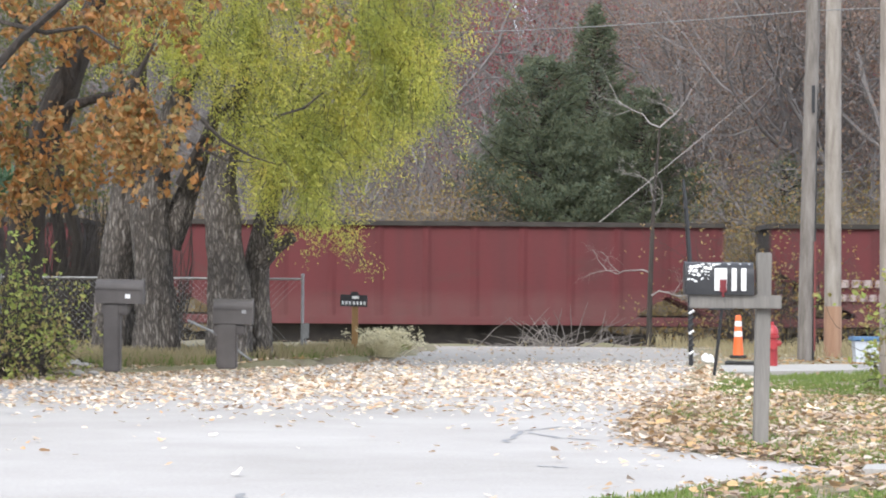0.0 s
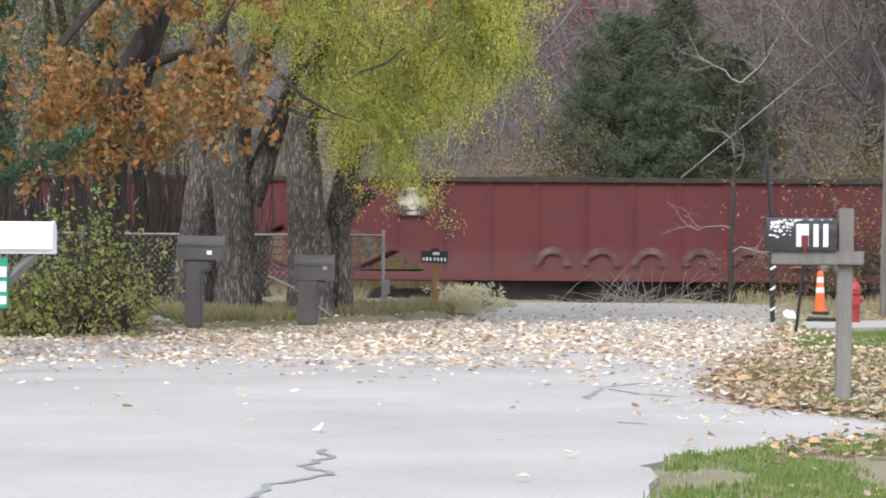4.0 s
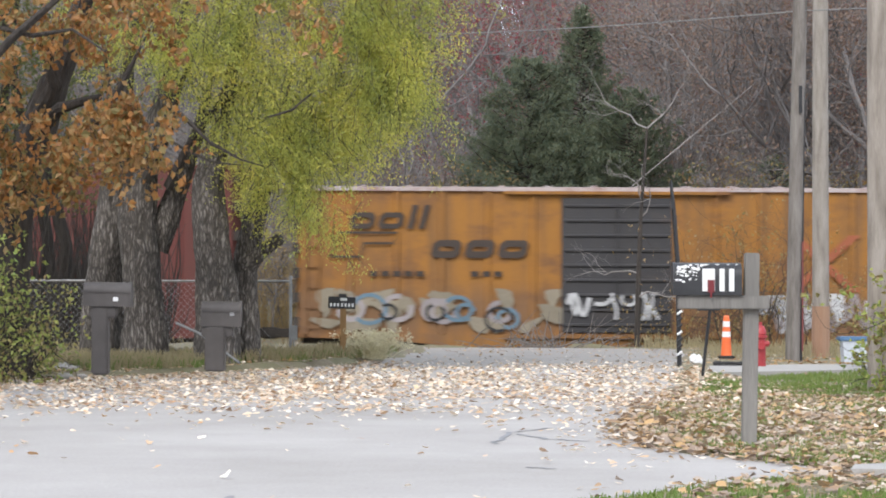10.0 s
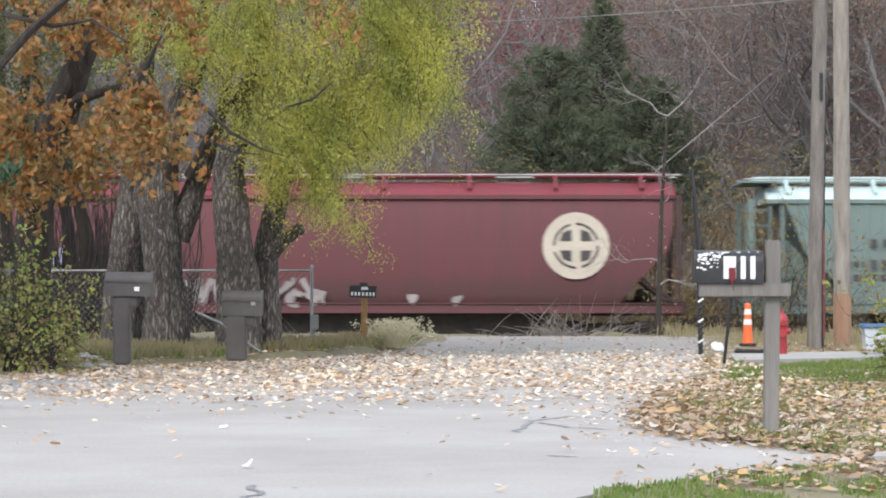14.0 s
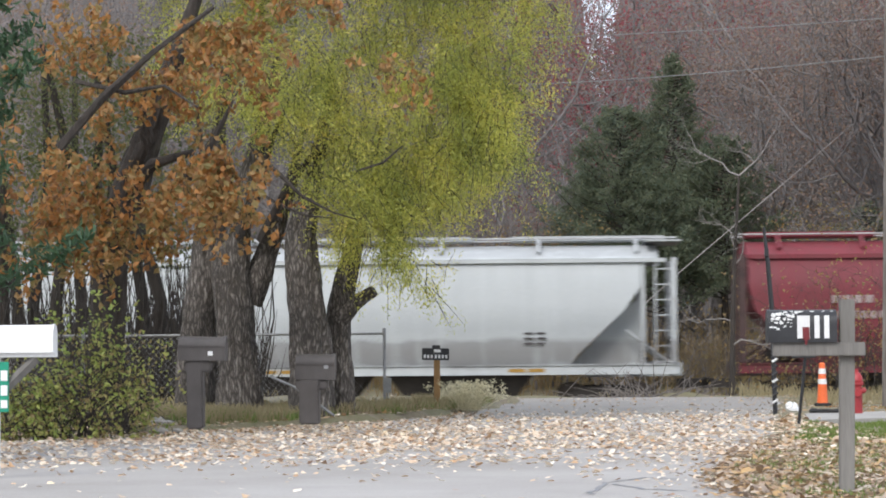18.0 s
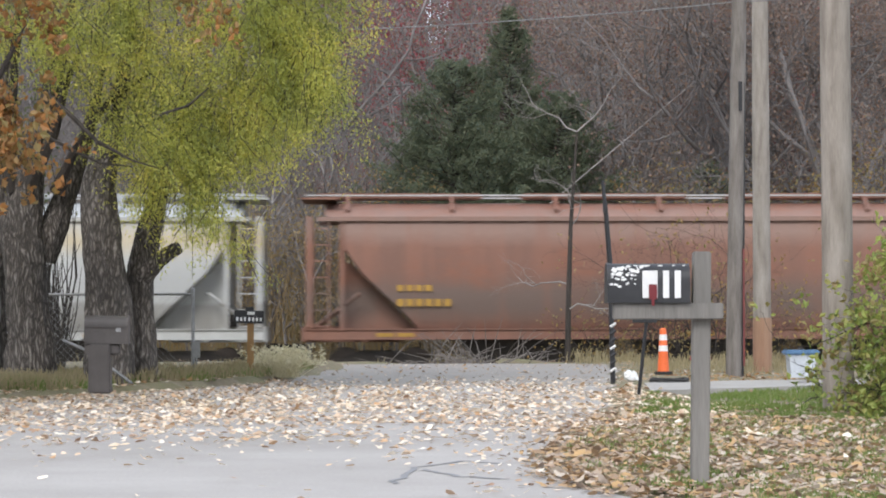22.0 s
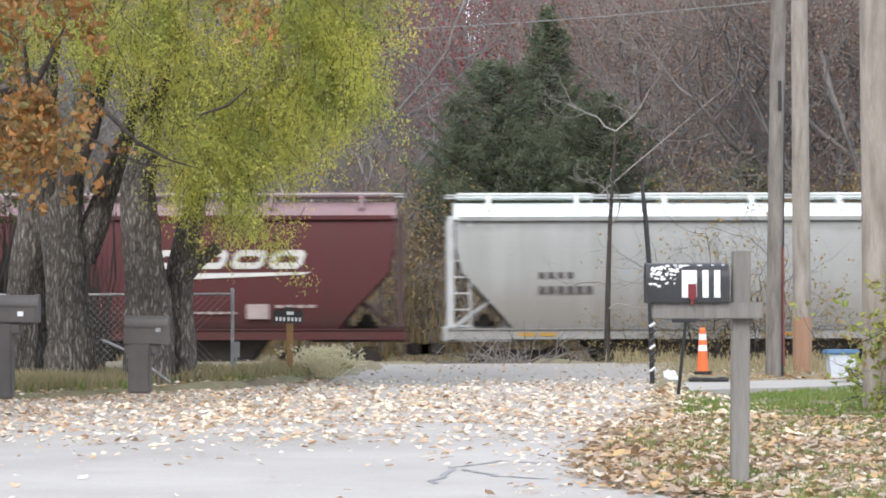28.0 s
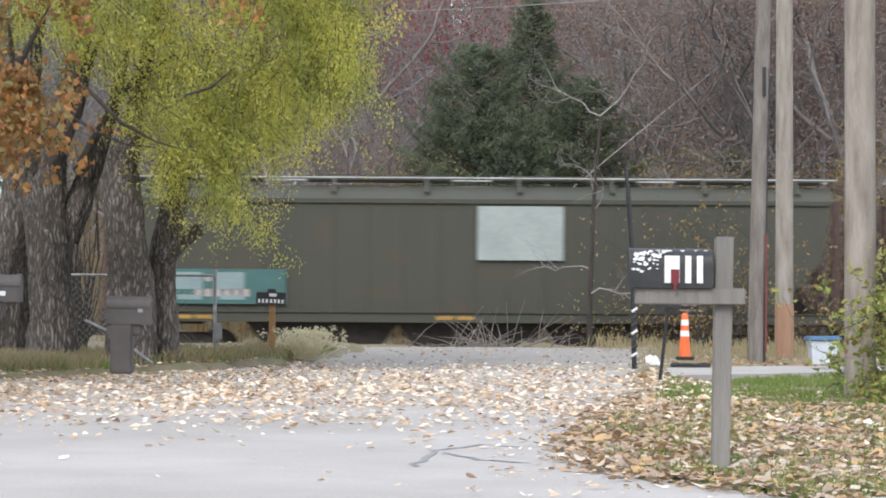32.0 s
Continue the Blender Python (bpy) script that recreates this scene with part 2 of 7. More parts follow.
GREY_METAL = mat("galvanised_metal", [(0.22, 0.22, 0.22), (0.36, 0.36, 0.36)], 0.55, metal=0.6, scale=6, bump=0.05)
WALKWAY = mat("pale_galvanised_grating", [(0.34, 0.34, 0.34), (0.52, 0.52, 0.52)], 0.6, scale=1.5, fine=40)
WHITE_PAINT = mat("white_paint", [(0.68, 0.68, 0.67), (0.8, 0.8, 0.79)], 0.6, scale=5, bump=0.05, vary=0.15)
ORANGE = mat("orange_plastic", [(0.75, 0.13, 0.03), (0.85, 0.18, 0.05)], 0.5, scale=5, bump=0.05, vary=0.15)
HYDRANT_RED = mat("red_enamel", [(0.30, 0.025, 0.03), (0.40, 0.035, 0.04)], 0.45, scale=6, bump=0.1)
RUBBER = mat("rubber", [(0.02, 0.02, 0.02), (0.04, 0.04, 0.04)], 0.8, scale=6)
BLUE = mat("blue_plastic", [(0.08, 0.17, 0.30), (0.11, 0.22, 0.37)], 0.5, scale=5)
GREEN_PLATE = mat("green_plate", [(0.0, 0.22, 0.13), (0.01, 0.27, 0.16)], 0.5, scale=5)
STEEL = mat("wheel_steel", [(0.05, 0.04, 0.035), (0.10, 0.08, 0.065)], 0.7, metal=0.4, scale=5)
UNDER = mat("underframe_grime", [(0.025, 0.022, 0.02), (0.06, 0.05, 0.042)], 0.9, scale=4, fine=25)

WILLOW = leaf_mat("willow_leaves", [(0.17, 0.20, 0.06), (0.31, 0.35, 0.09), (0.47, 0.48, 0.11), (0.64, 0.58, 0.13), (0.80, 0.64, 0.15)], through_light=0.45, patchy=0.6, patch=1.1)
OAK = leaf_mat("oak_leaves", [(0.09, 0.055, 0.03), (0.25, 0.12, 0.045), (0.41, 0.185, 0.05), (0.20, 0.17, 0.06), (0.38, 0.22, 0.09), (0.56, 0.35, 0.16)])
RUST_LEAF = leaf_mat("rust_leaves", [(0.17, 0.13, 0.105), (0.25, 0.155, 0.11), (0.22, 0.185, 0.155), (0.34, 0.175, 0.10)])
WINE_LEAF = leaf_mat("wine_leaves", [(0.20, 0.04, 0.05), (0.32, 0.065, 0.075), (0.20, 0.09, 0.085), (0.38, 0.10, 0.09)])
DULL_LEAF = leaf_mat("dull_far_leaves", [(0.16, 0.15, 0.145), (0.23, 0.21, 0.20), (0.19, 0.165, 0.15), (0.10, 0.092, 0.088), (0.28, 0.25, 0.23), (0.25, 0.165, 0.13), (0.15, 0.145, 0.14)], patchy=0.66, patch=0.25)
TAN_LEAF = leaf_mat("tan_leaves", [(0.22, 0.17, 0.10), (0.28, 0.21, 0.12), (0.32, 0.22, 0.09), (0.20, 0.19, 0.08)])
GOLD_LEAF = leaf_mat("gold_leaves", [(0.26, 0.18, 0.07), (0.22, 0.19, 0.075), (0.32, 0.19, 0.06), (0.17, 0.16, 0.07)])
CEDAR = leaf_mat("cedar_sprays", [(0.07, 0.10, 0.065), (0.105, 0.14, 0.085), (0.155, 0.165, 0.09), (0.105, 0.145, 0.105), (0.19, 0.175, 0.10)], 0.35, patchy=0.55, patch=0.7)
# greens kept dark in the colour itself, for the shade behind the fence
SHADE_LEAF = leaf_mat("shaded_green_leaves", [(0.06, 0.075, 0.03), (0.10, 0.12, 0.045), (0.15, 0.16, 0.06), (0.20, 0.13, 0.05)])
SPRUCE = leaf_mat("spruce_needles", [(0.03, 0.065, 0.03), (0.045, 0.095, 0.042), (0.07, 0.12, 0.055)], 0.2)
BUSH = leaf_mat("bush_leaves", [(0.14, 0.21, 0.055), (0.23, 0.30, 0.07), (0.33, 0.36, 0.09), (0.25, 0.18, 0.085), (0.42, 0.39, 0.12)])
GRASS = leaf_mat("grass_blades", [(0.10, 0.17, 0.035), (0.15, 0.23, 0.05), (0.20, 0.26, 0.07), (0.26, 0.25, 0.10)])
DRY_GRASS = leaf_mat("dry_grass", [(0.30, 0.25, 0.14), (0.40, 0.34, 0.20), (0.24, 0.21, 0.11)])
CREAM_GRASS = leaf_mat("cream_seed_heads", [(0.58, 0.52, 0.34), (0.72, 0.66, 0.46), (0.48, 0.45, 0.27)])
LITTER = leaf_mat("fallen_leaves", [(0.70, 0.55, 0.40), (0.84, 0.72, 0.56), (0.54, 0.32, 0.16), (0.90, 0.82, 0.70), (0.74, 0.59, 0.43), (0.34, 0.20, 0.12), (0.84, 0.72, 0.55), (0.66, 0.44, 0.16)], 0.2)
BROWN_LITTER = leaf_mat("brown_fallen_leaves", [(0.44, 0.33, 0.24), (0.58, 0.48, 0.37), (0.32, 0.21, 0.135), (0.54, 0.35, 0.16), (0.24, 0.165, 0.12), (0.46, 0.38, 0.30), (0.66, 0.58, 0.48), (0.58, 0.45, 0.15)], 0.2)


# ---- mesh building ----
class Geo:
    """Collects the faces of one mesh."""

    def __init__(self):
        self.v, self.f = [], []

    def add(self, verts, faces):
        k = len(self.v)
        self.v += [tuple(p) for p in verts]
        self.f += [tuple(i + k for i in q) for q in faces]
        return self

    def box(self, cx, cy, cz, sx, sy, sz, turn=None):
        c = [Vector((x * sx / 2, y * sy / 2, z * sz / 2)) for z in (-1, 1) for y in (-1, 1) for x in (-1, 1)]
        if turn:
            r = Euler([radians(a) for a in turn]).to_matrix()
            c = [r @ p for p in c]
        return self.add([p + Vector((cx, cy, cz)) for p in c],
                        [(0, 2, 3, 1), (4, 5, 7, 6), (0, 1, 5, 4), (2, 6, 7, 3), (0, 4, 6, 2), (1, 3, 7, 5)])

    def soft_box(self, cx, cy, cz, sx, sy, sz, r):
        """A box with its edges cut off at r."""
        bm = bmesh.new()
        bmesh.ops.create_cube(bm, size=1)
        for p in bm.verts:
            p.co = Vector((p.co.x * sx, p.co.y * sy, p.co.z * sz))
        bmesh.ops.bevel(bm, geom=bm.edges[:], offset=r, segments=2, affect="EDGES")
        bm.verts.index_update()
        self.add([p.co + Vector((cx, cy, cz)) for p in bm.verts], [[p.index for p in q.verts] for q in bm.faces])
        bm.free()
        return self

    def tube(self, pts, radii, sides=6, cap=True):
        k, n = len(self.v), len(pts)
        pts = [Vector(p) for p in pts]
        for i, p in enumerate(pts):
            d = (pts[min(i + 1, n - 1)] - pts[max(i - 1, 0)])
            d = d.normalized() if d.length > 1e-9 else Vector((0, 0, 1))
            a = d.cross(Vector((0.31, 0.87, 0.13)) if abs(d.z) > 0.9 else Vector((0, 0, 1))).normalized()
            b = d.cross(a)
            for j in range(sides):
                w = 2 * math.pi * j / sides
                self.v.append(tuple(p + (a * math.cos(w) + b * math.sin(w)) * radii[i]))
        for i in range(n - 1):
            for j in range(sides):
                a0, a1 = k + i * sides + j, k + i * sides + (j + 1) % sides
                self.f.append((a0, a1, a1 + sides, a0 + sides))
        if cap:
            self.f.append(tuple(k + j for j in reversed(range(sides))))
            self.f.append(tuple(k + (n - 1) * sides + j for j in range(sides)))
        return self

    def prism(self, poly, axis, lo, hi):
        """A flat outline pushed along an axis: poly in the other two axes, in order."""
        def at(p, q):
            return {"x": (q, p[0], p[1]), "y": (p[0], q, p[1]), "z": (p[0], p[1], q)}[axis]
        n = len(poly)
        self.add([at(p, lo) for p in poly] + [at(p, hi) for p in poly],
                 [tuple(reversed(range(n))), tuple(range(n, 2 * n))] + [(i, (i + 1) % n, n + (i + 1) % n, n + i) for i in range(n)])
        return self

    def lathe(self, rings, sides=16, at=(0, 0, 0)):
        """Rings of (radius, height) turned about an upright axis."""
        k = len(self.v)
        for r, z in rings:
            self.v += [(at[0] + r * math.cos(2 * math.pi * j / sides), at[1] + r * math.sin(2 * math.pi * j / sides), at[2] + z) for j in range(sides)]
        for i in range(len(rings) - 1):
            for j in range(sides):
                a0, a1 = k + i * sides + j, k + i * sides + (j + 1) % sides
                self.f.append((a0, a1, a1 + sides, a0 + sides))
        self.f.append(tuple(k + j for j in reversed(range(sides))))
        self.f.append(tuple(k + (len(rings) - 1) * sides + j for j in range(sides)))
        return self

    def leaves(self, centres, size, rng, slim=0.55, droop=0.0, flat=0.0, spread=0.35):
        """A folded four-cornered leaf at each centre."""
        c = np.asarray(centres, float)
        n = len(c)
        if not n:
            return self
        d = rng.normal(size=(n, 3))
        d[:, 2] = d[:, 2] * (1 - flat) - droop
        d /= np.linalg.norm(d, axis=1)[:, None]
        u = rng.normal(size=(n, 3))
        if flat:
            u[:, 2] *= 1 - flat
        w = u - d * (u * d).sum(1)[:, None]
        w /= np.linalg.norm(w, axis=1)[:, None]
        nn = np.cross(d, w)
        s = size * (1 + spread * rng.uniform(-1, 1, n))[:, None]
        fold = nn * s * 0.16
        q = np.stack([c - d * s / 2, c + w * s * slim / 2 + fold, c + d * s / 2, c - w * s * slim / 2 + fold], 1).reshape(-1, 3)
        k = len(self.v)
        self.v += [tuple(p) for p in q.tolist()]
        self.f += [(k + 4 * i, k + 4 * i + 1, k + 4 * i + 2, k + 4 * i + 3) for i in range(n)]
        return self

    def fallen(self, centres, size, rng):
        """A curled, ragged leaf of seven corners lying at each centre."""
        c = np.asarray(centres, float)
        n = len(c)
        a = 2 * math.pi * (np.arange(7)[None] + rng.uniform(-0.3, 0.3, (n, 7))) / 7 + rng.random((n, 1)) * 6.28
        r = size * 0.5 * rng.uniform(0.55, 1.1, (n, 7)) * rng.uniform(0.6, 1.35, (n, 1))
        w = rng.random((n, 1)) * 6.28
        u, v = r * np.cos(a), r * np.sin(a) * rng.uniform(0.5, 0.9, (n, 1))
        lift = rng.uniform(0.0, 1.0, (n, 1)) ** 2 * 3.5 / size * v * v * 0.5 + u * rng.normal(size=(n, 1)) * 0.25 + v * rng.normal(size=(n, 1)) * 0.32
        q = np.stack([c[:, :1] + u * np.cos(w) - v * np.sin(w), c[:, 1:2] + u * np.sin(w) + v * np.cos(w), c[:, 2:] + lift], 2)
        q[:, :, 2] = np.maximum(q[:, :, 2], c[:, 2:] - 0.004)
        hub = np.concatenate([c[:, None] + np.array([0, 0, 0.002]), q], 1).reshape(-1, 3)
        k = len(self.v)
        self.v += [tuple(p) for p in hub.tolist()]
        self.f += [(k + 8 * i, k + 8 * i + 1 + j, k + 8 * i + 1 + (j + 1) % 7) for i in range(n) for j in range(7)]
        return self

    def mesh(self, name, material, smooth=False):
        me = bpy.data.meshes.new(name)
        me.from_pydata(self.v, [], self.f)
        me.materials.append(material)
        if smooth:
            me.polygons.foreach_set("use_smooth", [True] * len(me.polygons))
            me.set_sharp_from_angle(angle=radians(40))
        me.update()
        return me


def part(name, geo, material, parent, label="", smooth=False, at=None):
    """One mesh object under a thing or a part."""
    ob = new(name, geo if isinstance(geo, bpy.types.Mesh) else geo.mesh(name, material, smooth))
    ob.parent = parent
    if at is not None:
        ob.matrix_basis = at
    return tagged(ob, label) if label else ob


def thing(name, label, category, at=None, group="", kind="", geo=None, material=None, smooth=False):
    """A top-level thing: an Empty at its base, or one mesh."""
    ob = new(name, geo.mesh(name, material, smooth) if geo else None)
    if at is not None:
        ob.matrix_basis = at
    return tagged(ob, label, category, group, kind)


# ---- the large structure: ground, road, railway ----
ROAD = [(-60, -25), (-60, 33.5), (-12, 33.6), (-6.0, 34.2), (-4.0, 36.8), (-2.6, 39.8), (-1.75, 42.6), (-0.95, 49), (-0.5, 56), (-0.4, 60.6),
        (2.5, 61.2), (5.6, 60.4), (5.3, 54), (4.5, 47), (3.95, 41), (3.3, 35), (2.75, 30), (2.0, 25.5), (1.65, 22.8), (1.45, 20.2), (1.5, 18.6),
        (2.05, 17.3), (2.6, 16.1), (2.0, 15.2), (1.2, 14.2), (0.75, 13.3), (0.5, 10.8), (0.3, 6), (0.6, -2), (2, -25)]

# worn, uneven edges where the asphalt meets the verges
rng = np.random.default_rng(9)
worn = []
for (x0, y0), (x1, y1) in zip(ROAD, ROAD[1:] + ROAD[:1]):
    n = max(1, int(math.hypot(x1 - x0, y1 - y0) / 0.35)) if y0 > 5 and y1 > 5 and x0 > -13 and x1 > -13 else 1
    for i in range(n):
        j = 0.09 if i else 0.03
        worn.append((x0 + (x1 - x0) * i / n + rng.normal() * j, y0 + (y1 - y0) * i / n + rng.normal() * j * 1.5))
OUTLINE, ROAD = ROAD, worn


def within(x, y, poly):
    """Whether one point lies in an outline."""
    hit = False
    x0, y0 = poly[-1]
    for x1, y1 in poly:
        if (y0 > y) != (y1 > y) and x < (x1 - x0) * (y - y0) / (y1 - y0) + x0:
            hit = not hit
        x0, y0 = x1, y1
    return hit


def inside(x, y, poly):
    hit = np.zeros(np.shape(x), bool)
    for (x0, y0), (x1, y1) in zip(poly, poly[1:] + poly[:1]):
        if y0 != y1:
            hit ^= ((y0 > y) != (y1 > y)) & (x < (x1 - x0) * (y - y0) / (y1 - y0) + x0)
    return hit


def ground_z(x, y):
    """The lie of the land: level to the road's end, a dip with the railway in it, woods that rise behind."""
    x, y = np.asarray(x, float), np.asarray(y, float)
    dip = np.interp(y, [-1e4, 61.2, 63.4, 69.5, 73, 90, 140, 1e4], [0.0, 0.0, -0.85, -0.85, -0.1, 0.8, 1.2, 1.2])
    wave = 0.03 * np.sin(x * 1.7 + y * 0.6) * np.cos(y * 1.1 - x * 0.4)
    bank = np.where((x < 0) & (y > 33), 0.08 * np.clip((y - 34) / 5, 0, 1), 0.0) * np.clip((61 - y) / 4, 0, 1)
    low = np.clip(x * 2, 0, 1) * np.clip((y - 6) / 3, 0, 1) * np.clip((31 - y) / 3, 0, 1)
    return dip + np.where((y > 0) & (y < 61), wave, wave * 3) * (1 - 0.75 * low) + bank + 0.035 - 0.022 * low


xs = np.concatenate([[-1500, -600, -250, -120, -70, -45, -30, -22], np.arange(-17, 15.01, 0.35), [20, 28, 42, 70, 120, 250, 600, 1500]])
ys = np.concatenate([[-1500, -500, -150, -60, -25, -8, 0, 5], np.arange(9, 74.01, 0.35), [77, 80, 85, 90, 100, 115, 135, 160, 220, 400, 900, 2500]])
gx, gy = np.meshgrid(xs, ys)
on_road = inside(gx, gy, ROAD)
gz = np.where(on_road, -0.06, ground_z(gx, gy))
g = Geo()
nx = len(xs)
g.v = np.stack([gx.ravel(), gy.ravel(), gz.ravel()], 1).tolist()
g.f = [(j * nx + i, j * nx + i + 1, (j + 1) * nx + i + 1, (j + 1) * nx + i) for j in range(len(ys) - 1) for i in range(nx - 1)]
thing("ground", "brown earth with thin autumn grass and leaf litter", "ground", kind="structure", geo=g, material=SOIL, smooth=True)
road = thing("road", "pale worn asphalt street strewn with fallen leaves", "road", kind="structure", geo=Geo().prism(ROAD, "z", -0.1, 0.0), material=ASPHALT)

# driveways on the far side of the verge
thing("pavement_1", "pale concrete driveway apron beside the mailbox", "driveway", kind="structure",
      geo=Geo().prism([(2.6, 15.75), (2.9, 15.95), (5.0, 15.75), (12, 15.6), (12, 14.95), (5.0, 15.1), (3.2, 15.25), (2.5, 15.3)], "z", -0.05, 0.06), material=CONCRETE)
thing("pavement_2", "pale concrete driveway behind the leaf-strewn verge", "driveway", kind="structure",
      geo=Geo().prism([(3.95, 36.2), (4.3, 40.2), (6.0, 41.5), (14, 42.5), (14, 39.8), (7.0, 38.7), (5.2, 37.2)], "z", -0.05, 0.085), material=CONCRETE)

thing("pavement_3", "worn grey-brown gravelly end of the street", "road", kind="structure",
      geo=Geo().prism([(-1.9, 42.3), (-0.9, 49), (-0.45, 56), (-0.35, 60.4), (2.5, 61.0), (5.5, 60.2), (5.2, 54), (4.4, 47), (3.95, 42.0), (2.6, 41.3), (1.2, 41.9), (-0.4, 41.2)], "z", -0.05, 0.004),
      material=mat("gravelly_asphalt", [(0.25, 0.23, 0.205), (0.34, 0.315, 0.285), (0.30, 0.275, 0.24)], 0.95, scale=0.9, fine=20, bump=0.5, dist=0.02))

rng = np.random.default_rng(4)
# cracks sealed with tar
for pts in ([(-1.25, 10.6), (-1.2, 11.6), (-0.95, 12.1), (-1.15, 12.6), (-1.05, 13.1), (-1.15, 13.7)], [(0.42, 18.9), (0.55, 20.6), (0.95, 21.4), (1.2, 21.0)], [(0.55, 16.2), (0.75, 16.1)], [(0.6, 20.4), (0.85, 19.6), (1.15, 19.3)]):
    crack = Geo()
    for (x0, y0), (x1, y1) in zip(pts, pts[1:]):
        steps = 6
        side = Vector((y0 - y1, x1 - x0, 0)).normalized()
        edge = []
        for i in range(steps + 1):
            q = i / steps
            c = Vector((x0 + (x1 - x0) * q, y0 + (y1 - y0) * q, 0.004)) + side * rng.normal() * 0.02
            w = 0.014 + 0.014 * rng.random()
            edge.append((c - side * w, c + side * w))
        for (a, b), (c, d) in zip(edge, edge[1:]):
            crack.add([a, c, d, b], [(0, 1, 2, 3)])
    part("tar_seal", crack, TAR, road, "dark tar crack seal")

# the railway: ballast, sleepers, two rails
TRACK_Y, RAIL_Z = 66.0, -0.54
bed = thing("railway_bed", "dark grey ballast bed of a single railway line", "railway", kind="structure",
            geo=Geo().prism([(63.3, -0.95), (64.3, -0.76), (67.7, -0.76), (68.8, -0.95)], "x", -160, 160), material=BALLAST)
for y in (TRACK_Y - 0.717, TRACK_Y + 0.717):
    part("rail", Geo().box(0, y, RAIL_Z - 0.015, 320, 0.07, 0.03).box(0, y, RAIL_Z - 0.09, 320, 0.02, 0.12).box(0, y, RAIL_Z - 0.155, 320, 0.14, 0.02), STEEL, bed, "worn steel rail")
tie = Geo().box(0, 0, 0, 0.22, 2.6, 0.18).mesh("sleeper", DARK_BARK)
for i in range(120):
    part("sleeper", tie, None, bed, at=pose(-33 + i * 0.55, TRACK_Y, RAIL_Z - 0.25))


# ---- trees ----
def grow(g, start, way, length, radius, depth, rng, tips, sides=5, wander=0.25, lift=0.1, kids=(2, 4), shrink=0.62, thin=0.55, first=0.35, stem=None):
    """One limb with its side branches; collects the twig ends."""
    n = 4 if depth > 0 else 3
    pts, p, d = [Vector(start)], Vector(start), Vector(way).normalized()
    for i in range(n):
        d = (d + Vector(rng.normal(size=3)) * wander + Vector((0, 0, lift))).normalized()
        p = p + d * length / n
        pts.append(p)
    rad = [radius * (1 - (1 - thin) * i / n) for i in range(n + 1)]
    if depth == 0:
        rad[-1] = radius * 0.25
    (stem or g).tube(pts, rad, sides if depth > 1 else 3, cap=depth > 1)
    if depth == 0:
        tips.append((pts[-2], pts[-1]))
        return
    for k in range(int(rng.integers(kids[0], kids[1] + 1)) + 1):
        q = 1.0 if k == 0 else first + (1 - first) * rng.random()
        i = min(n - 1, int(q * n))
        base = pts[i].lerp(pts[i + 1], min(1, q * n - i))
        if k == 0:
            w = d + Vector(rng.normal(size=3)) * 0.25
        else:
            side = d.cross(Vector(rng.normal(size=3))).normalized()
            w = d * 0.55 + side * (0.55 + 0.35 * rng.random())
        grow(g, base, w, length * shrink * (0.8 + 0.4 * rng.random()), radius * (thin if k == 0 else thin * 0.75), depth - 1, rng, tips, sides, wander, lift, kids, shrink, thin, first)


def bare_tree(seed, height, bark, leaf=None, n_leaf=0, leaf_size=0.12, depth=5, spread=0.25, label="", twist=0.12, kids=(2, 4), name="bare_tree"):
    rng = np.random.default_rng(seed)
    t = thing(name, label, "tree")
    g, stem, tips = Geo(), Geo(), []
    grow(g, (0, 0, -0.1), (rng.normal() * 0.06, rng.normal() * 0.06, 1), height * 0.42, height * 0.0095 + 0.015, depth, rng, tips, 6, twist, 0.06, kids, 0.64, 0.6, 0.3, stem)
    part("trunk", stem, bark, t, smooth=True)
    tagged(part("branch", g, bark, t), kind="stuff")
    if leaf:
        c = []
        while len(c) < n_leaf:
            a, b = tips[int(rng.integers(len(tips)))]
            c.append(a.lerp(b, rng.random() * 1.2) + Vector(rng.normal(size=3)) * spread)
        part("crown", Geo().leaves(c, leaf_size, rng, 0.7, droop=0.5), leaf, t)
    return t


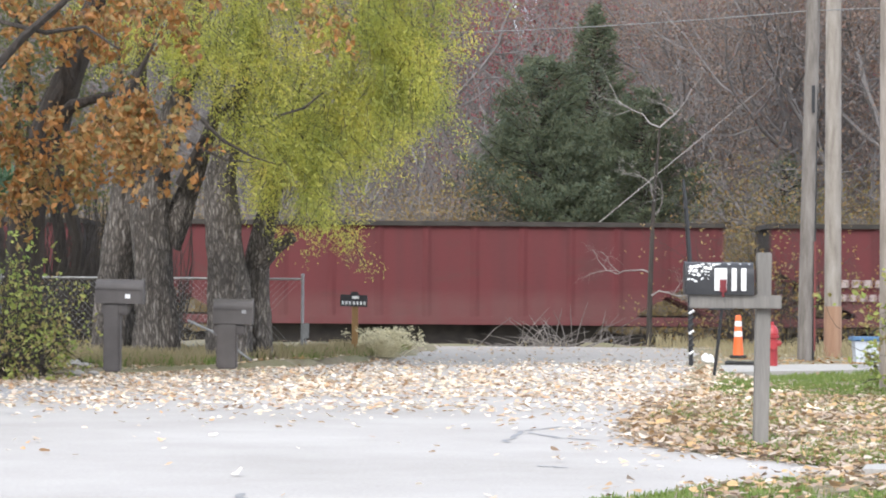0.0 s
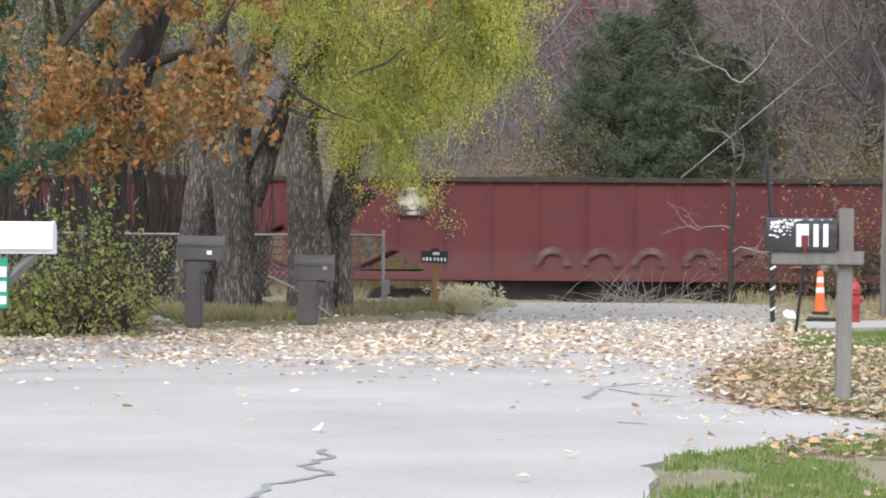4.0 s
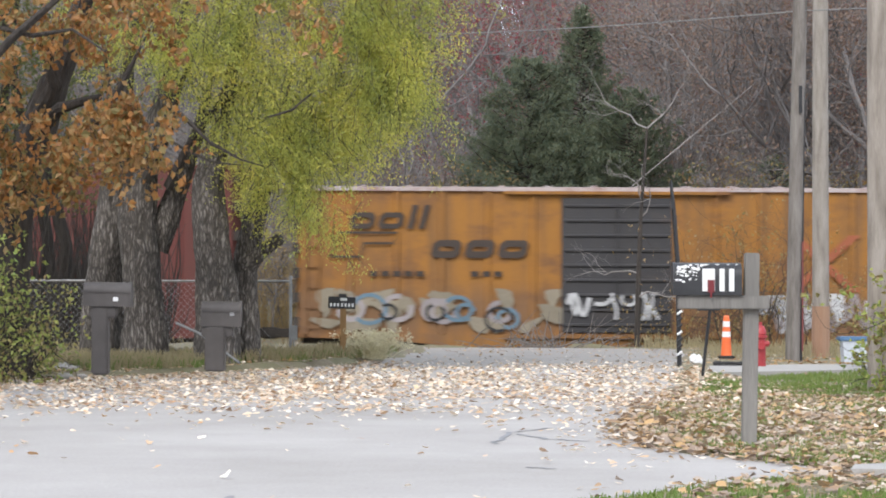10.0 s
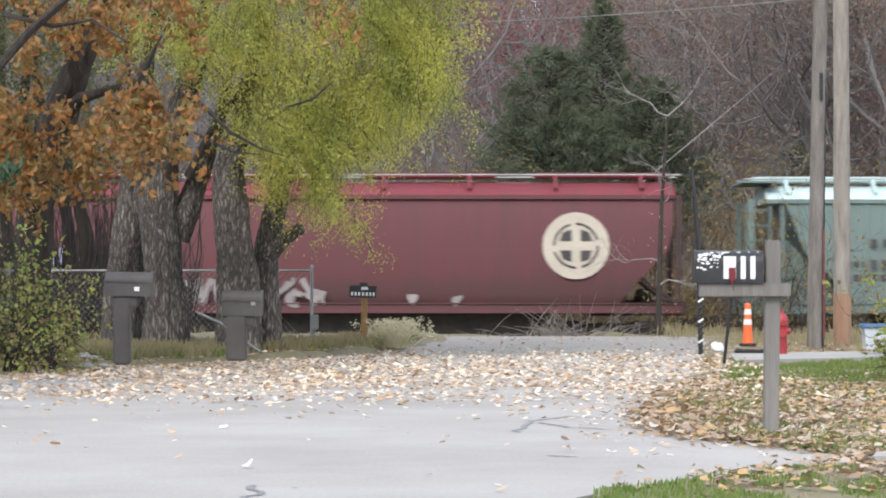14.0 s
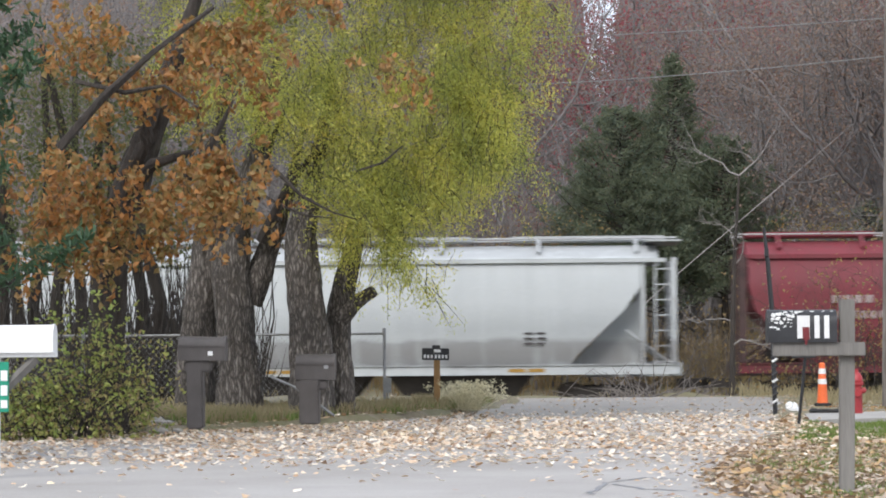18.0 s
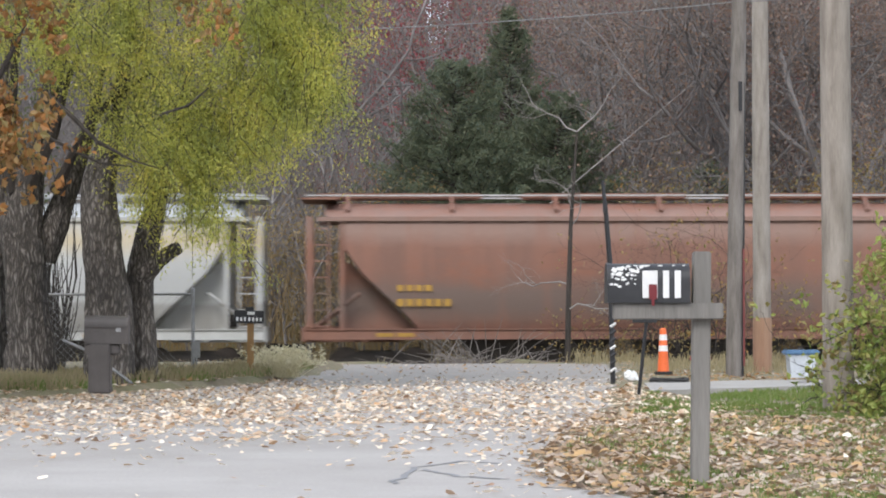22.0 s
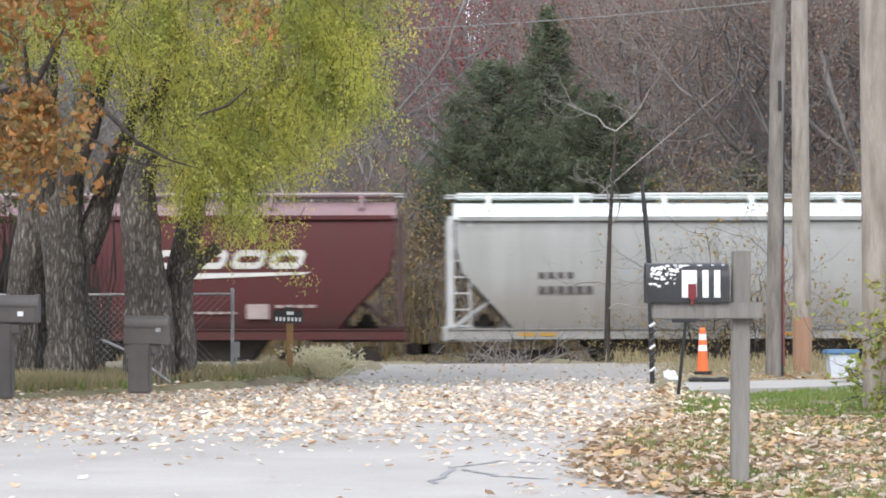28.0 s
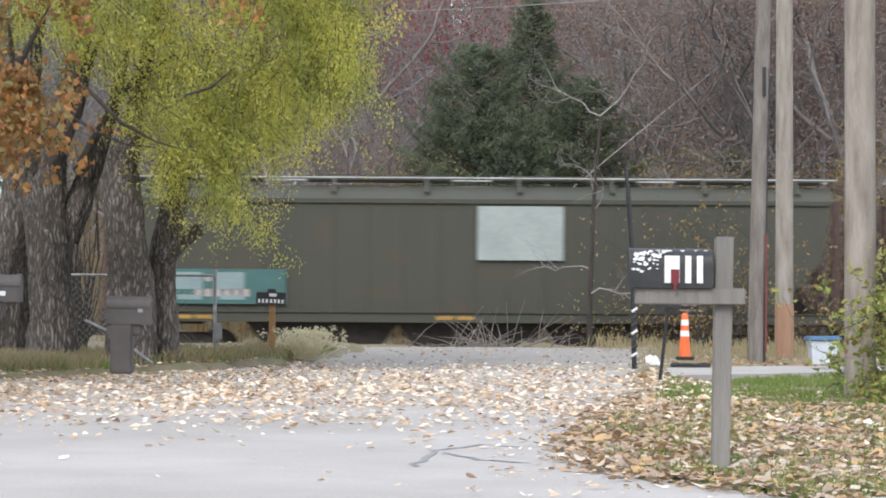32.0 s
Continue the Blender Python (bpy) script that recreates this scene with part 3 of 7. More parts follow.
def conifer(seed, height, width, label, material=None, size=0.13, n=16000, name="cedar_tree", low=0.06, shape=0.8):
    """An evergreen with boughs that sweep up and feathery sprays along them."""
    rng = np.random.default_rng(seed)
    t = thing(name, label, "tree")
    stem = Geo().tube([(0, 0, -0.1), (0.05, 0, height * 0.5), (0, 0, height * 0.98)], [height * 0.018, height * 0.011, 0.01], 6)
    g, c = Geo(), []
    boughs = int(height * 16)
    each = max(8, int(n / boughs))
    for i in range(boughs):
        q = (i + rng.random()) / boughs
        z = height * (low + (0.97 - low) * q)
        w = 2.4 * i + rng.normal() * 0.5
        r = width * 0.5 * ((1 - q) ** shape * rng.uniform(0.6, 1.12) + 0.05)
        out = Vector((math.cos(w), math.sin(w), 0))
        pts = [Vector((0, 0, z)), Vector((0, 0, z)) + out * r * 0.55 + Vector((0, 0, r * 0.12)), Vector((0, 0, z)) + out * r + Vector((0, 0, r * rng.uniform(0.3, 0.6)))]
        g.tube(pts, [0.03, 0.018, 0.005], 3, cap=False)
        m = int(each * (0.35 + 1.3 * r / (width * 0.5)))
        for k in range(m):
            s = 0.2 + 0.85 * rng.random() ** 0.75
            p = pts[0].lerp(pts[1], s * 2) if s < 0.5 else pts[1].lerp(pts[2], s * 2 - 1)
            side = rng.normal() * 0.22 * r * (1.25 - s)
            c.append(p + Vector((-out.y, out.x, 0)) * side + Vector((rng.normal() * 0.05, rng.normal() * 0.05, abs(side) * 0.3 + rng.normal() * 0.06)))
    part("trunk", stem, DARK_BARK, t)
    tagged(part("bough", g, DARK_BARK, t), kind="stuff")
    part("crown", Geo().leaves(c, size, rng, 0.34, droop=-0.6), material or CEDAR, t)
    return t


def ground_at(x, y):
    return float(ground_z(x, y))


def place(px, y, base=None):
    """X of a line of sight through the given column, at the distance y."""
    return (px - 784) / 4446.4 * y


rng = np.random.default_rng(11)
WOODS = []
grey = "leafless grey-brown tree with fine twigs in the woods"
WOODS.append([bare_tree(21 + k, 13 + k, TWIG, label=grey, depth=6, kids=(2, 3)) for k in range(4)])
WOODS.append([bare_tree(31 + k, 14 + k, TWIG, RUST_LEAF, 4200, 0.095, 5, 0.5, "woodland tree with thin rust-brown autumn leaves") for k in range(3)])
WOODS.append([bare_tree(41 + k, 15, TWIG, WINE_LEAF, 8000, 0.105, 5, 0.6, "tall woodland oak with dark wine-red leaves") for k in range(2)])
WOODS.append([bare_tree(51 + k, 5.5, TWIG, TAN_LEAF, 1500, 0.09, 5, 0.35, "tan-leaved shrubby sapling at the wood's edge", name="woodland_sapling") for k in range(3)])
WOODS.append([bare_tree(61 + k, 9, PALE_TWIG, label="pale grey leafless tree with spreading limbs", depth=5) for k in range(2)])
WOODS.append([bare_tree(71 + k, 7.5, TWIG, GOLD_LEAF, 1500, 0.11, 5, 0.4, "small tree with gold and orange leaves", name="small_tree") for k in range(2)])
used = set()


def plant(kind, px, y, size=1.0, turn=None, which=None):
    src = WOODS[kind][int(rng.integers(len(WOODS[kind]))) if which is None else which]
    x = place(px, y)
    m = pose(x, y, ground_at(x, y), 0, 0, rng.random() * 360 if turn is None else turn)
    if src.name in used:
        ob = copy_thing(src, m)
    else:
        used.add(src.name)
        ob = src
        ob.matrix_basis = m
    ob.scale = (size, size, size * (0.94 + 0.12 * rng.random()))
    ob["group"] = "woods behind the railway"
    return ob


# the far rows of the woods, then the nearer edge
for i in range(46):
    px = -250 + i * 48 + rng.normal() * 14
    if 850 < px < 985:
        continue
    plant(int(rng.choice([0, 0, 0, 0, 1])), px, 100 + rng.random() * 26, 1.15 + 0.3 * rng.random())
for i in range(34):
    px = -220 + i * 62 + rng.normal() * 18
    if 845 < px < 985 or 700 < px < 850 and rng.random() < 0.4:
        continue
    plant(int(rng.choice([0, 0, 1, 4])), px, 84 + rng.random() * 12, 0.9 + 0.25 * rng.random())
for px, y, s in ((1000, 97, 1.1), (1050, 99, 1.15), (1560, 90, 1.0), (1500, 96, 1.1), (1690, 88, 1.0), (1420, 98, 1.15), (960, 104, 1.2)):
    plant(2, px, y, s)
for px, y in ((1240, 90), (1300, 86), (1370, 82), (1440, 84), (1510, 80), (1580, 83), (1650, 80), (1740, 84), (1340, 95), (1220, 98), (1480, 92), (1620, 90), (1455, 77), (1525, 76), (1605, 77), (1490, 74), (1565, 73.5), (1645, 74)):
    plant(1, px, y, 1.0)
for i in range(40):
    px = -150 + i * 47 + rng.normal() * 16
    if 850 < px < 1180:
        plant(3, px, 71.2, 0.42)
    else:
        plant(3, px, 73.5 + rng.random() * 6, 0.65 + 0.3 * rng.random())
for i in range(14):
    px = 520 + i * 62 + rng.normal() * 20
    plant(0, px, (79 if 830 < px < 1180 else 75) + rng.random() * 5, 0.5 + 0.25 * rng.random())
for px, y, s in ((1330, 71.5, 0.7), (1380, 72, 0.8), (1290, 73, 0.6), (1460, 72, 0.75), (1530, 71, 0.8), (1620, 72, 0.9), (1700, 71.5, 0.9), (1240, 72, 0.5), (1352, 70.6, 0.78), (1318, 71, 0.6)):
    plant(5, px, y, s)
for px, y, s in ((900, 72.5, 0.42), (1190, 84, 0.45), (690, 78, 0.5), (1120, 83, 1.1), (1195, 80, 1.15), (1262, 84, 1.2), (1330, 81, 1.1), (1395, 85, 1.15), (1500, 79, 1.15), (1235, 90, 1.4), (1290, 78, 0.8),
                 (720, 84, 1.0), (660, 82, 1.0), (600, 85, 1.1), (800, 86, 0.9), (1600, 80, 1.1), (1680, 82, 1.2)):
    plant(4, px, y, s)

for px, y, k, s in ((700, 73.5, 3, 0.95), (745, 74.5, 5, 0.8), (790, 73.8, 3, 0.9), (830, 75, 3, 0.85), (655, 74, 3, 0.9), (770, 78, 1, 0.5), (725, 80, 1, 0.55)):
    plant(k, px, y, s)

# every kind stands somewhere in the far rows
for k, kind in enumerate(WOODS):
    for j, src in enumerate(kind):
        if src.name not in used:
            plant(k, 1085 + 40 * j, 100, 1.0, which=j)

for k, (px, y, h, w, low, n) in enumerate(((940, 75.0, 8.7, 5.2, 0.34, 30000), (1034, 80, 10.6, 4.4, 0.34, 26000), (1122, 76, 7.8, 4.8, 0.34, 24000), (880, 77, 6.6, 3.6, 0.40, 14000), (1000, 74.5, 6.4, 4.2, 0.34, 16000), (1372, 74, 5.6, 2.6, 0.5, 2600))):
    c = conifer(81 + k, h, w, "dark green feathery cedar at the edge of the woods", n=n, low=low, size=0.105, shape=0.8 if k == 1 else 0.56)
    x = place(px, y)
    c.matrix_basis = pose(x, y, ground_at(x, y) - 0.1, 0, 0, 40 * k)
    c["group"] = "woods behind the railway"

# far woods close the view low down
rng = np.random.default_rng(17)
g = Geo()
for i in range(5200):
    x, y = rng.uniform(-48, 52), rng.uniform(126, 150)
    h = rng.uniform(7, 24) * (0.75 if rng.random() < 0.5 else 1)
    lean = rng.normal(size=2) * 0.12 * h
    p0, p1, p2 = Vector((x, y, 0.9)), Vector((x + lean[0] * 0.4, y, h * 0.5)), Vector((x + lean[0], y + lean[1], h))
    g.tube([p0, p1, p2], [0.035 + 0.07 * rng.random(), 0.04, 0.012], 3, cap=False)
    for k in range(3):
        a = p1.lerp(p2, rng.random())
        g.tube([a, a + Vector((rng.normal() * 1.2, 0, 0.4 + rng.random() * 1.6))], [0.025, 0.008], 3, cap=False)
thing("far_woods", "grey tangle of far leafless trunks and twigs", "woods", kind="stuff", geo=g, material=TWIG)
g = Geo()
c = np.stack([rng.uniform(-48, 52, 110000), rng.uniform(124, 150, 110000), 0.8 + 24 * rng.random(110000) ** 1.1], 1)
c = c[~((np.abs((c[:, 0] / c[:, 1]) * 4446.4 + 784 - 905) < 26) & (c[:, 2] > 17.0))]
g.leaves(c, 0.23, rng, 0.7)
thing("far_foliage", "brown and rust leaves of the far woods", "woods", kind="stuff", geo=g, material=DULL_LEAF)
g = Geo()
c = np.stack([rng.uniform(-34, 36, 26000), rng.uniform(72.5, 90, 26000), 0.0 + 2.6 * rng.random(26000) ** 1.5], 1)
g.leaves(c, 0.13, rng, 0.6)
for i in range(5000):
    x, y = rng.uniform(-26, 28), rng.uniform(71.5, 84)
    p = Vector((x, y, -0.4))
    d = Vector((rng.normal() * 0.5, rng.normal() * 0.3, 1.2 + 1.9 * rng.random()))
    g.tube([p, p + d * 0.6, p + d + Vector((rng.normal() * 0.3, 0, -0.1))], [0.014, 0.01, 0.004], 3, cap=False)
thing("underbrush", "grey-brown brush and dead stalks along the woods", "brush", kind="stuff", geo=g, material=TAN_LEAF)
thing("backdrop", "dim grey-brown depth of the woods", "backdrop", kind="structure",
      geo=Geo().prism([(-70, 0), (75, 0), (75, 24), (60, 25), (45, 24), (30, 25), (18, 26.2), (10, 27), (6.4, 26), (5.4, 22.5), (5.0, 18.2), (4.3, 17.0), (3.7, 18.2), (3.1, 24), (2.2, 27), (-4, 27.5), (-16, 26), (-30, 24), (-50, 25), (-70, 24)], "y", 156, 157),
      material=mat("wood_depth", [(0.15, 0.135, 0.13), (0.22, 0.20, 0.195), (0.19, 0.15, 0.135)], 0.95, scale=0.35, fine=3, stretch=(1, 1, 0.3)))


# ---- the train ----
SPEED = 16.01
MOVES = []
SILL = 1.2


def bar_row(x, z, n, w, h, gap, slant=0.0, skip=()):
    """A row of plain upright bars in place of lettering."""
    out = []
    for i in range(n):
        if i in skip:
            continue
        a = x + i * (w + gap)
        out.append([(a, z), (a + w, z), (a + w + slant * h, z + h), (a + slant * h, z + h)])
    return out


def decal(name, polys, y, material, car, label=""):
    """Flat marks a hair in front of the near side: each shape a part, tiny stencils joined."""
    if "stencil" in name:
        g = Geo()
        for p in polys:
            g.prism(p, "y", -y - 0.008, -y - 0.002)
        return tagged(part(name, g, material, car, label), kind="stuff")
    for i, p in enumerate(polys):
        o = y + 0.0003 * i
        if isinstance(p, list) and isinstance(p[0], list):
            g = Geo()
            g.v = [(x, -o - 0.006, z) for pair in p for x, z in pair]
            g.f = [(2 * j, 2 * j + 2, 2 * j + 3, 2 * j + 1) for j in range(len(p) - 1)]
        else:
            g = Geo().prism(p, "y", -o - 0.006, -o - 0.002)
        ob = part(name, g, material, car, label)
    return ob


def wheelset(car, x, dark=None):
    b = part("bogie", Geo().box(0, -1.0, 0.52, 1.5, 0.14, 0.24).box(0, 1.0, 0.52, 1.5, 0.14, 0.24).prism([(-1.1, 0.58), (-0.8, 0.32), (-0.35, 0.30), (0.35, 0.30), (0.8, 0.32), (1.1, 0.58), (0.5, 0.78), (-0.5, 0.78)], "y", -1.08, -0.98)
             .prism([(-1.1, 0.58), (-0.8, 0.32), (-0.35, 0.30), (0.35, 0.30), (0.8, 0.32), (1.1, 0.58), (0.5, 0.78), (-0.5, 0.78)], "y", 0.98, 1.08).box(0, 0, 0.62, 0.4, 2.3, 0.3), UNDER, car, at=pose(x, 0, 0))
    for wx in (-0.88, 0.88):
        for wy in (-0.75, 0.75):
            part("wheel", WHEEL, None, b, at=pose(wx, wy, 0.42, 90, 0, 0))
    return b


WHEEL = Geo().lathe([(0.42, -0.07), (0.42, 0.05), (0.45, 0.06), (0.45, 0.08), (0.15, 0.07), (0.12, 0.1)], 20).mesh("wheel", STEEL)
COUPLER = Geo().box(0, 0, 0.82, 0.7, 0.2, 0.24).soft_box(0.42, 0, 0.82, 0.3, 0.34, 0.3, 0.05).mesh("coupler", UNDER)


def ladder(g, x, y, z0, z1, w=0.42, axis="x", n=7):
    for s in (-w / 2, w / 2):
        if axis == "x":
            g.box(x + s, y, (z0 + z1) / 2, 0.05, 0.05, z1 - z0)
        else:
            g.box(x, y + s, (z0 + z1) / 2, 0.05, 0.05, z1 - z0)
    for i in range(n):
        z = z0 + (z1 - z0) * (i + 0.5) / n
        g.box(x, y, z, w if axis == "x" else 0.03, w if axis == "y" else 0.03, 0.03)
    return g


def start_car(kind, label, left, right, group):
    """An Empty on the rails at the wagon's middle; rides from right to left at a steady pace."""
    mid = (left + right) / 2
    car = thing(kind, label, "freight wagon", group=group)
    car.matrix_basis = pose(mid, TRACK_Y, RAIL_Z)
    MOVES.append((car, mid, 0.0, 0.0))
    length = right - left
    for s in (-1, 1):
        wheelset(car, s * (length / 2 - 2.1))
        part("coupler", COUPLER, None, car, at=pose(s * (length / 2 + 0.12), 0, 0, 0, 0, 0 if s > 0 else 180))
    return car, length


def loft(sections, ends):
    """A body from half-sections (y, z) from the sill up to the ridge, whose ends lie at ends(z)."""
    g = Geo()
    prof = [(-y, z) for y, z in sections] + [(y, z) for y, z in reversed(sections)]
    a = [(-ends(z), y, z) for y, z in prof]
    b = [(ends(z), y, z) for y, z in prof]
    n = len(prof)
    g.add(a + b, [(i, n + i, n + (i + 1) % n, (i + 1) % n) for i in range(n)])
    half = len(sections)
    for i in range(half - 1):
        j = n - 1 - i
        g.add([a[i], a[i + 1], a[j - 1], a[j]], [(0, 1, 2, 3)])
        g.add([b[i], b[j], b[j - 1], b[i + 1]], [(0, 1, 2, 3)])
    return g


def covered_hopper(label, left, right, body_paint, roof_paint=None, top=4.62, ribs=0, curved=True, frame=None, sill_paint=None, open_end=False, slope=2.6):
    car, L = start_car("covered_hopper_wagon", label, left, right, "wagons of the freight train")
    h = L / 2
    eave = top - 0.62
    sec = ([(1.40, SILL + 0.12), (1.50, 1.55), (1.565, 2.1), (1.59, 2.7), (1.565, 3.3), (1.50, eave - 0.12), (1.46, eave)] if curved
           else [(1.50, SILL + 0.12), (1.51, 1.6), (1.51, 2.6), (1.51, eave)])
    inset = 1.22 if open_end else 0.5
    slope = 3.1 if open_end else 2.85

    def ends(z):
        return float(np.interp(z, [SILL, 1.5, slope, eave, top], ([h - 3.1, h - 2.9] if open_end else [h - 1.95, h - 1.75]) + [h - inset] * 3))
    part("body", loft(sec, ends), body_paint, car, smooth=True)
    roof = roof_paint or body_paint
    part("roof", loft([(1.50, eave + 0.004), (1.50, eave + 0.09), (1.30, eave + 0.22), (0.75, top - 0.2), (0.0, top - 0.14)], lambda z: h - (0.75 if open_end else 0.45)), roof, car, smooth=True)
    part("roof_ledge", Geo().box(0, -1.53, eave + 0.03, L - 1.1, 0.07, 0.10).box(0, 1.53, eave + 0.03, L - 1.1, 0.07, 0.10), body_paint, car)
    # running boards with brackets, and hatches between them
    for y in (-0.72, 0.72):
        part("running_board", Geo().box(0, y, top + 0.02, L - 0.5, 0.32, 0.035), WALKWAY, car, "pale steel grating walkway")
    n = 8
    for i in range(n):
        x = -h + 1.3 + (L - 2.6) * i / (n - 1)
        part("roof_bracket", Geo().prism([(-1.36, eave + 0.20), (-0.6, top), (-0.9, top), (-1.42, eave + 0.27)], "x", x - 0.04, x + 0.04), roof, car)
    for i in range(4):
        x = -h + L * (i + 0.5) / 4
        part("roof_hatch", Geo().soft_box(x, 0, top + 0.02, L / 4 - 1.0, 0.6, 0.16, 0.04), roof, car)
    sp = sill_paint or body_paint
    part("side_sill", Geo().box(0, -1.50, SILL, L - 0.5, 0.12, 0.26).box(0, -1.55, SILL + 0.12, L - 0.5, 0.10, 0.03), sp, car)
    part("side_sill", Geo().box(0, 1.50, SILL, L - 0.5, 0.12, 0.26), sp, car)
    fp = frame or (body_paint if open_end else END_STEEL)
    for s in (-1, 1):
        part("end_sill", Geo().box(s * (h - 0.3), 0, SILL, 0.25, 3.0, 0.34).box(s * (h - 1.4), 0, SILL, 2.4, 0.5, 0.4), fp, car)
        for y in (-1.44, 1.44):
            part("end_post", Geo().box(s * (h - 0.35), y, (SILL + eave + 0.1) / 2, 0.14, 0.12, eave + 0.1 - SILL), fp, car)
        if open_end:
            part("end_platform", Geo().box(s * (h - 0.6), 0, top - 0.08, 0.9, 2.9, 0.05), fp, car)
            for y in (-0.92, 0.92):
                part("end_gusset", Geo().prism([(s * (h - 3.0), SILL + 0.1), (s * (h - 1.2), SILL + 0.1), (s * (h - 1.2), 2.95), (s * (h - 1.35), 2.95)], "y", y - 0.02, y + 0.02), body_paint, car)
            part("cross_bar", Geo().box(s * (h - 0.35), 0, 2.0, 0.08, 2.8, 0.08), fp, car)
            for y in (-1.44, 1.44):
                part("end_post", Geo().box(s * (h - 1.15), y, (SILL + eave) / 2, 0.11, 0.1, eave - SILL), fp, car)
        part("ladder", ladder(ladder(Geo(), s * (h - 0.62), -1.48, SILL, eave), s * (h - 0.30), -0.9, SILL, eave, axis="y"), fp, car)
        for y in (-1.3, 1.3):
            part("brace", Geo().tube([(s * (h - 0.4), y, SILL + 0.1), (s * (h - 1.6), y, 2.2)], [0.05, 0.05], 4), fp, car)
            part("strut", Geo().box(s * (h - 1.7), y * 0.7, 1.5, 0.1, 0.1, 1.0), fp, car)
        part("brake_rigging", Geo().tube([(s * (h - 1.2), -0.5, SILL + 0.35), (s * (h - 1.2), 0.5, SILL + 0.35)], [0.16, 0.16], 8).box(s * (h - 1.2), 0, SILL + 0.25, 0.5, 0.6, 0.12), UNDER, car)
    for i in (-1, 0, 1):
        x = i * (L - 7.5) / 3
        part("outlet_hopper", Geo().add([(x - 1.95, -1.3, SILL - 0.02), (x + 1.95, -1.3, SILL - 0.02), (x + 1.95, 1.3, SILL - 0.02), (x - 1.95, 1.3, SILL - 0.02), (x - 1.3, -1.0, 0.3), (x + 1.3, -1.0, 0.3), (x + 1.3, 1.0, 0.3), (x - 1.3, 1.0, 0.3)],
                                        [(0, 1, 5, 4), (1, 2, 6, 5), (2, 3, 7, 6), (3, 0, 4, 7), (4, 5, 6, 7), (3, 2, 1, 0)]), UNDER, car)
    if ribs:
        for i in range(ribs):
            x = -h + 3.3 + (L - 6.6) * i / (ribs - 1)
            for s in (-1, 1):
                part("rib", Geo().prism([(x - 0.07, s * 1.505), (x + 0.07, s * 1.505), (x + 0.04, s * 1.53), (x - 0.04, s * 1.53)], "z", SILL + 0.12, eave - 0.02), body_paint, car)
    return car, L


def open_hopper(label, left, right, paint_, ribs=13, top=3.62):
    car, L = start_car("open_hopper_wagon", label, left, right, "wagons of the freight train")
    h = L / 2
    side = [(-h + 0.12, 2.55), (-h + 2.3, 1.35), (-h + 2.3, SILL), (h - 2.3, SILL), (h - 2.3, 1.35), (h - 0.12, 2.55), (h - 0.12, top), (-h + 0.12, top)]
    part("side", Geo().prism(side, "y", -1.52, -1.46), paint_, car)
    part("side", Geo().prism(side, "y", 1.46, 1.52), paint_, car)
    part("top_chord", Geo().box(0, -1.54, top, L - 0.1, 0.16, 0.12).box(0, 1.54, top, L - 0.1, 0.16, 0.12).box(h - 0.12, 0, top, 0.14, 3.0, 0.12).box(0.12 - h, 0, top, 0.14, 3.0, 0.12), UNDER, car, "dark worn top rail")
    for y in (-1.5, 1.5):
        part("side_sill", Geo().box(0, y, SILL - 0.06, L - 0.2, 0.14, 0.22), paint_, car)
    part("centre_sill", Geo().box(0, 0, SILL - 0.06, L - 0.2, 0.5, 0.3), UNDER, car)
    for s in (-1, 1):
        part("slope_sheet", Geo().add([(s * (h - 0.15), -1.46, 2.6), (s * (h - 0.15), 1.46, 2.6), (s * (h - 3.4), 1.46, SILL + 0.05), (s * (h - 3.4), -1.46, SILL + 0.05)], [(0, 1, 2, 3)])
             .add([(s * (h - 0.12), -1.46, 2.55), (s * (h - 0.12), 1.46, 2.55), (s * (h - 0.12), 1.46, top), (s * (h - 0.12), -1.46, top)], [(0, 1, 2, 3)]), UNDER, car)
        for y in (-1.42, 1.42):
            part("end_post", Geo().box(s * (h - 0.14), y, (SILL + 2.55) / 2, 0.16, 0.16, 2.55 - SILL).tube([(s * (h - 0.2), y, SILL), (s * (h - 1.5), y, 1.8)], [0.05, 0.05], 4), paint_, car)
        part("ladder", ladder(Geo(), s * (h - 0.42), -1.5, SILL, 2.5), paint_, car)
    for i in range(ribs):
        x = -h + 0.35 + (L - 0.7) * i / (ribs - 1)
        low = float(np.interp(abs(x), [0, h - 2.35, h - 2.3, h - 0.12], [SILL, SILL, 1.37, 2.57]))
        part("rib", Geo().prism([(x - 0.09, -1.52), (x - 0.04, -1.565), (x + 0.04, -1.565), (x + 0.09, -1.52)], "z", low, top - 0.06), paint_, car)
        part("rib", Geo().box(x, 1.56, (low + top) / 2, 0.11, 0.09, top - low), paint_, car)
    for i in (-1, 0, 1):
        x = i * (L - 7.0) / 3
        part("outlet_hopper", Geo().add([(x - 1.75, -1.35, SILL - 0.1), (x + 1.75, -1.35, SILL - 0.1), (x + 1.75, 1.35, SILL - 0.1), (x - 1.75, 1.35, SILL - 0.1), (x - 1.2, -1.1, 0.3), (x + 1.2, -1.1, 0.3), (x + 1.2, 1.1, 0.3), (x - 1.2, 1.1, 0.3)],
                                        [(0, 1, 5, 4), (1, 2, 6, 5), (2, 3, 7, 6), (3, 0, 4, 7), (4, 5, 6, 7), (3, 2, 1, 0)]), UNDER, car)
    return car, L


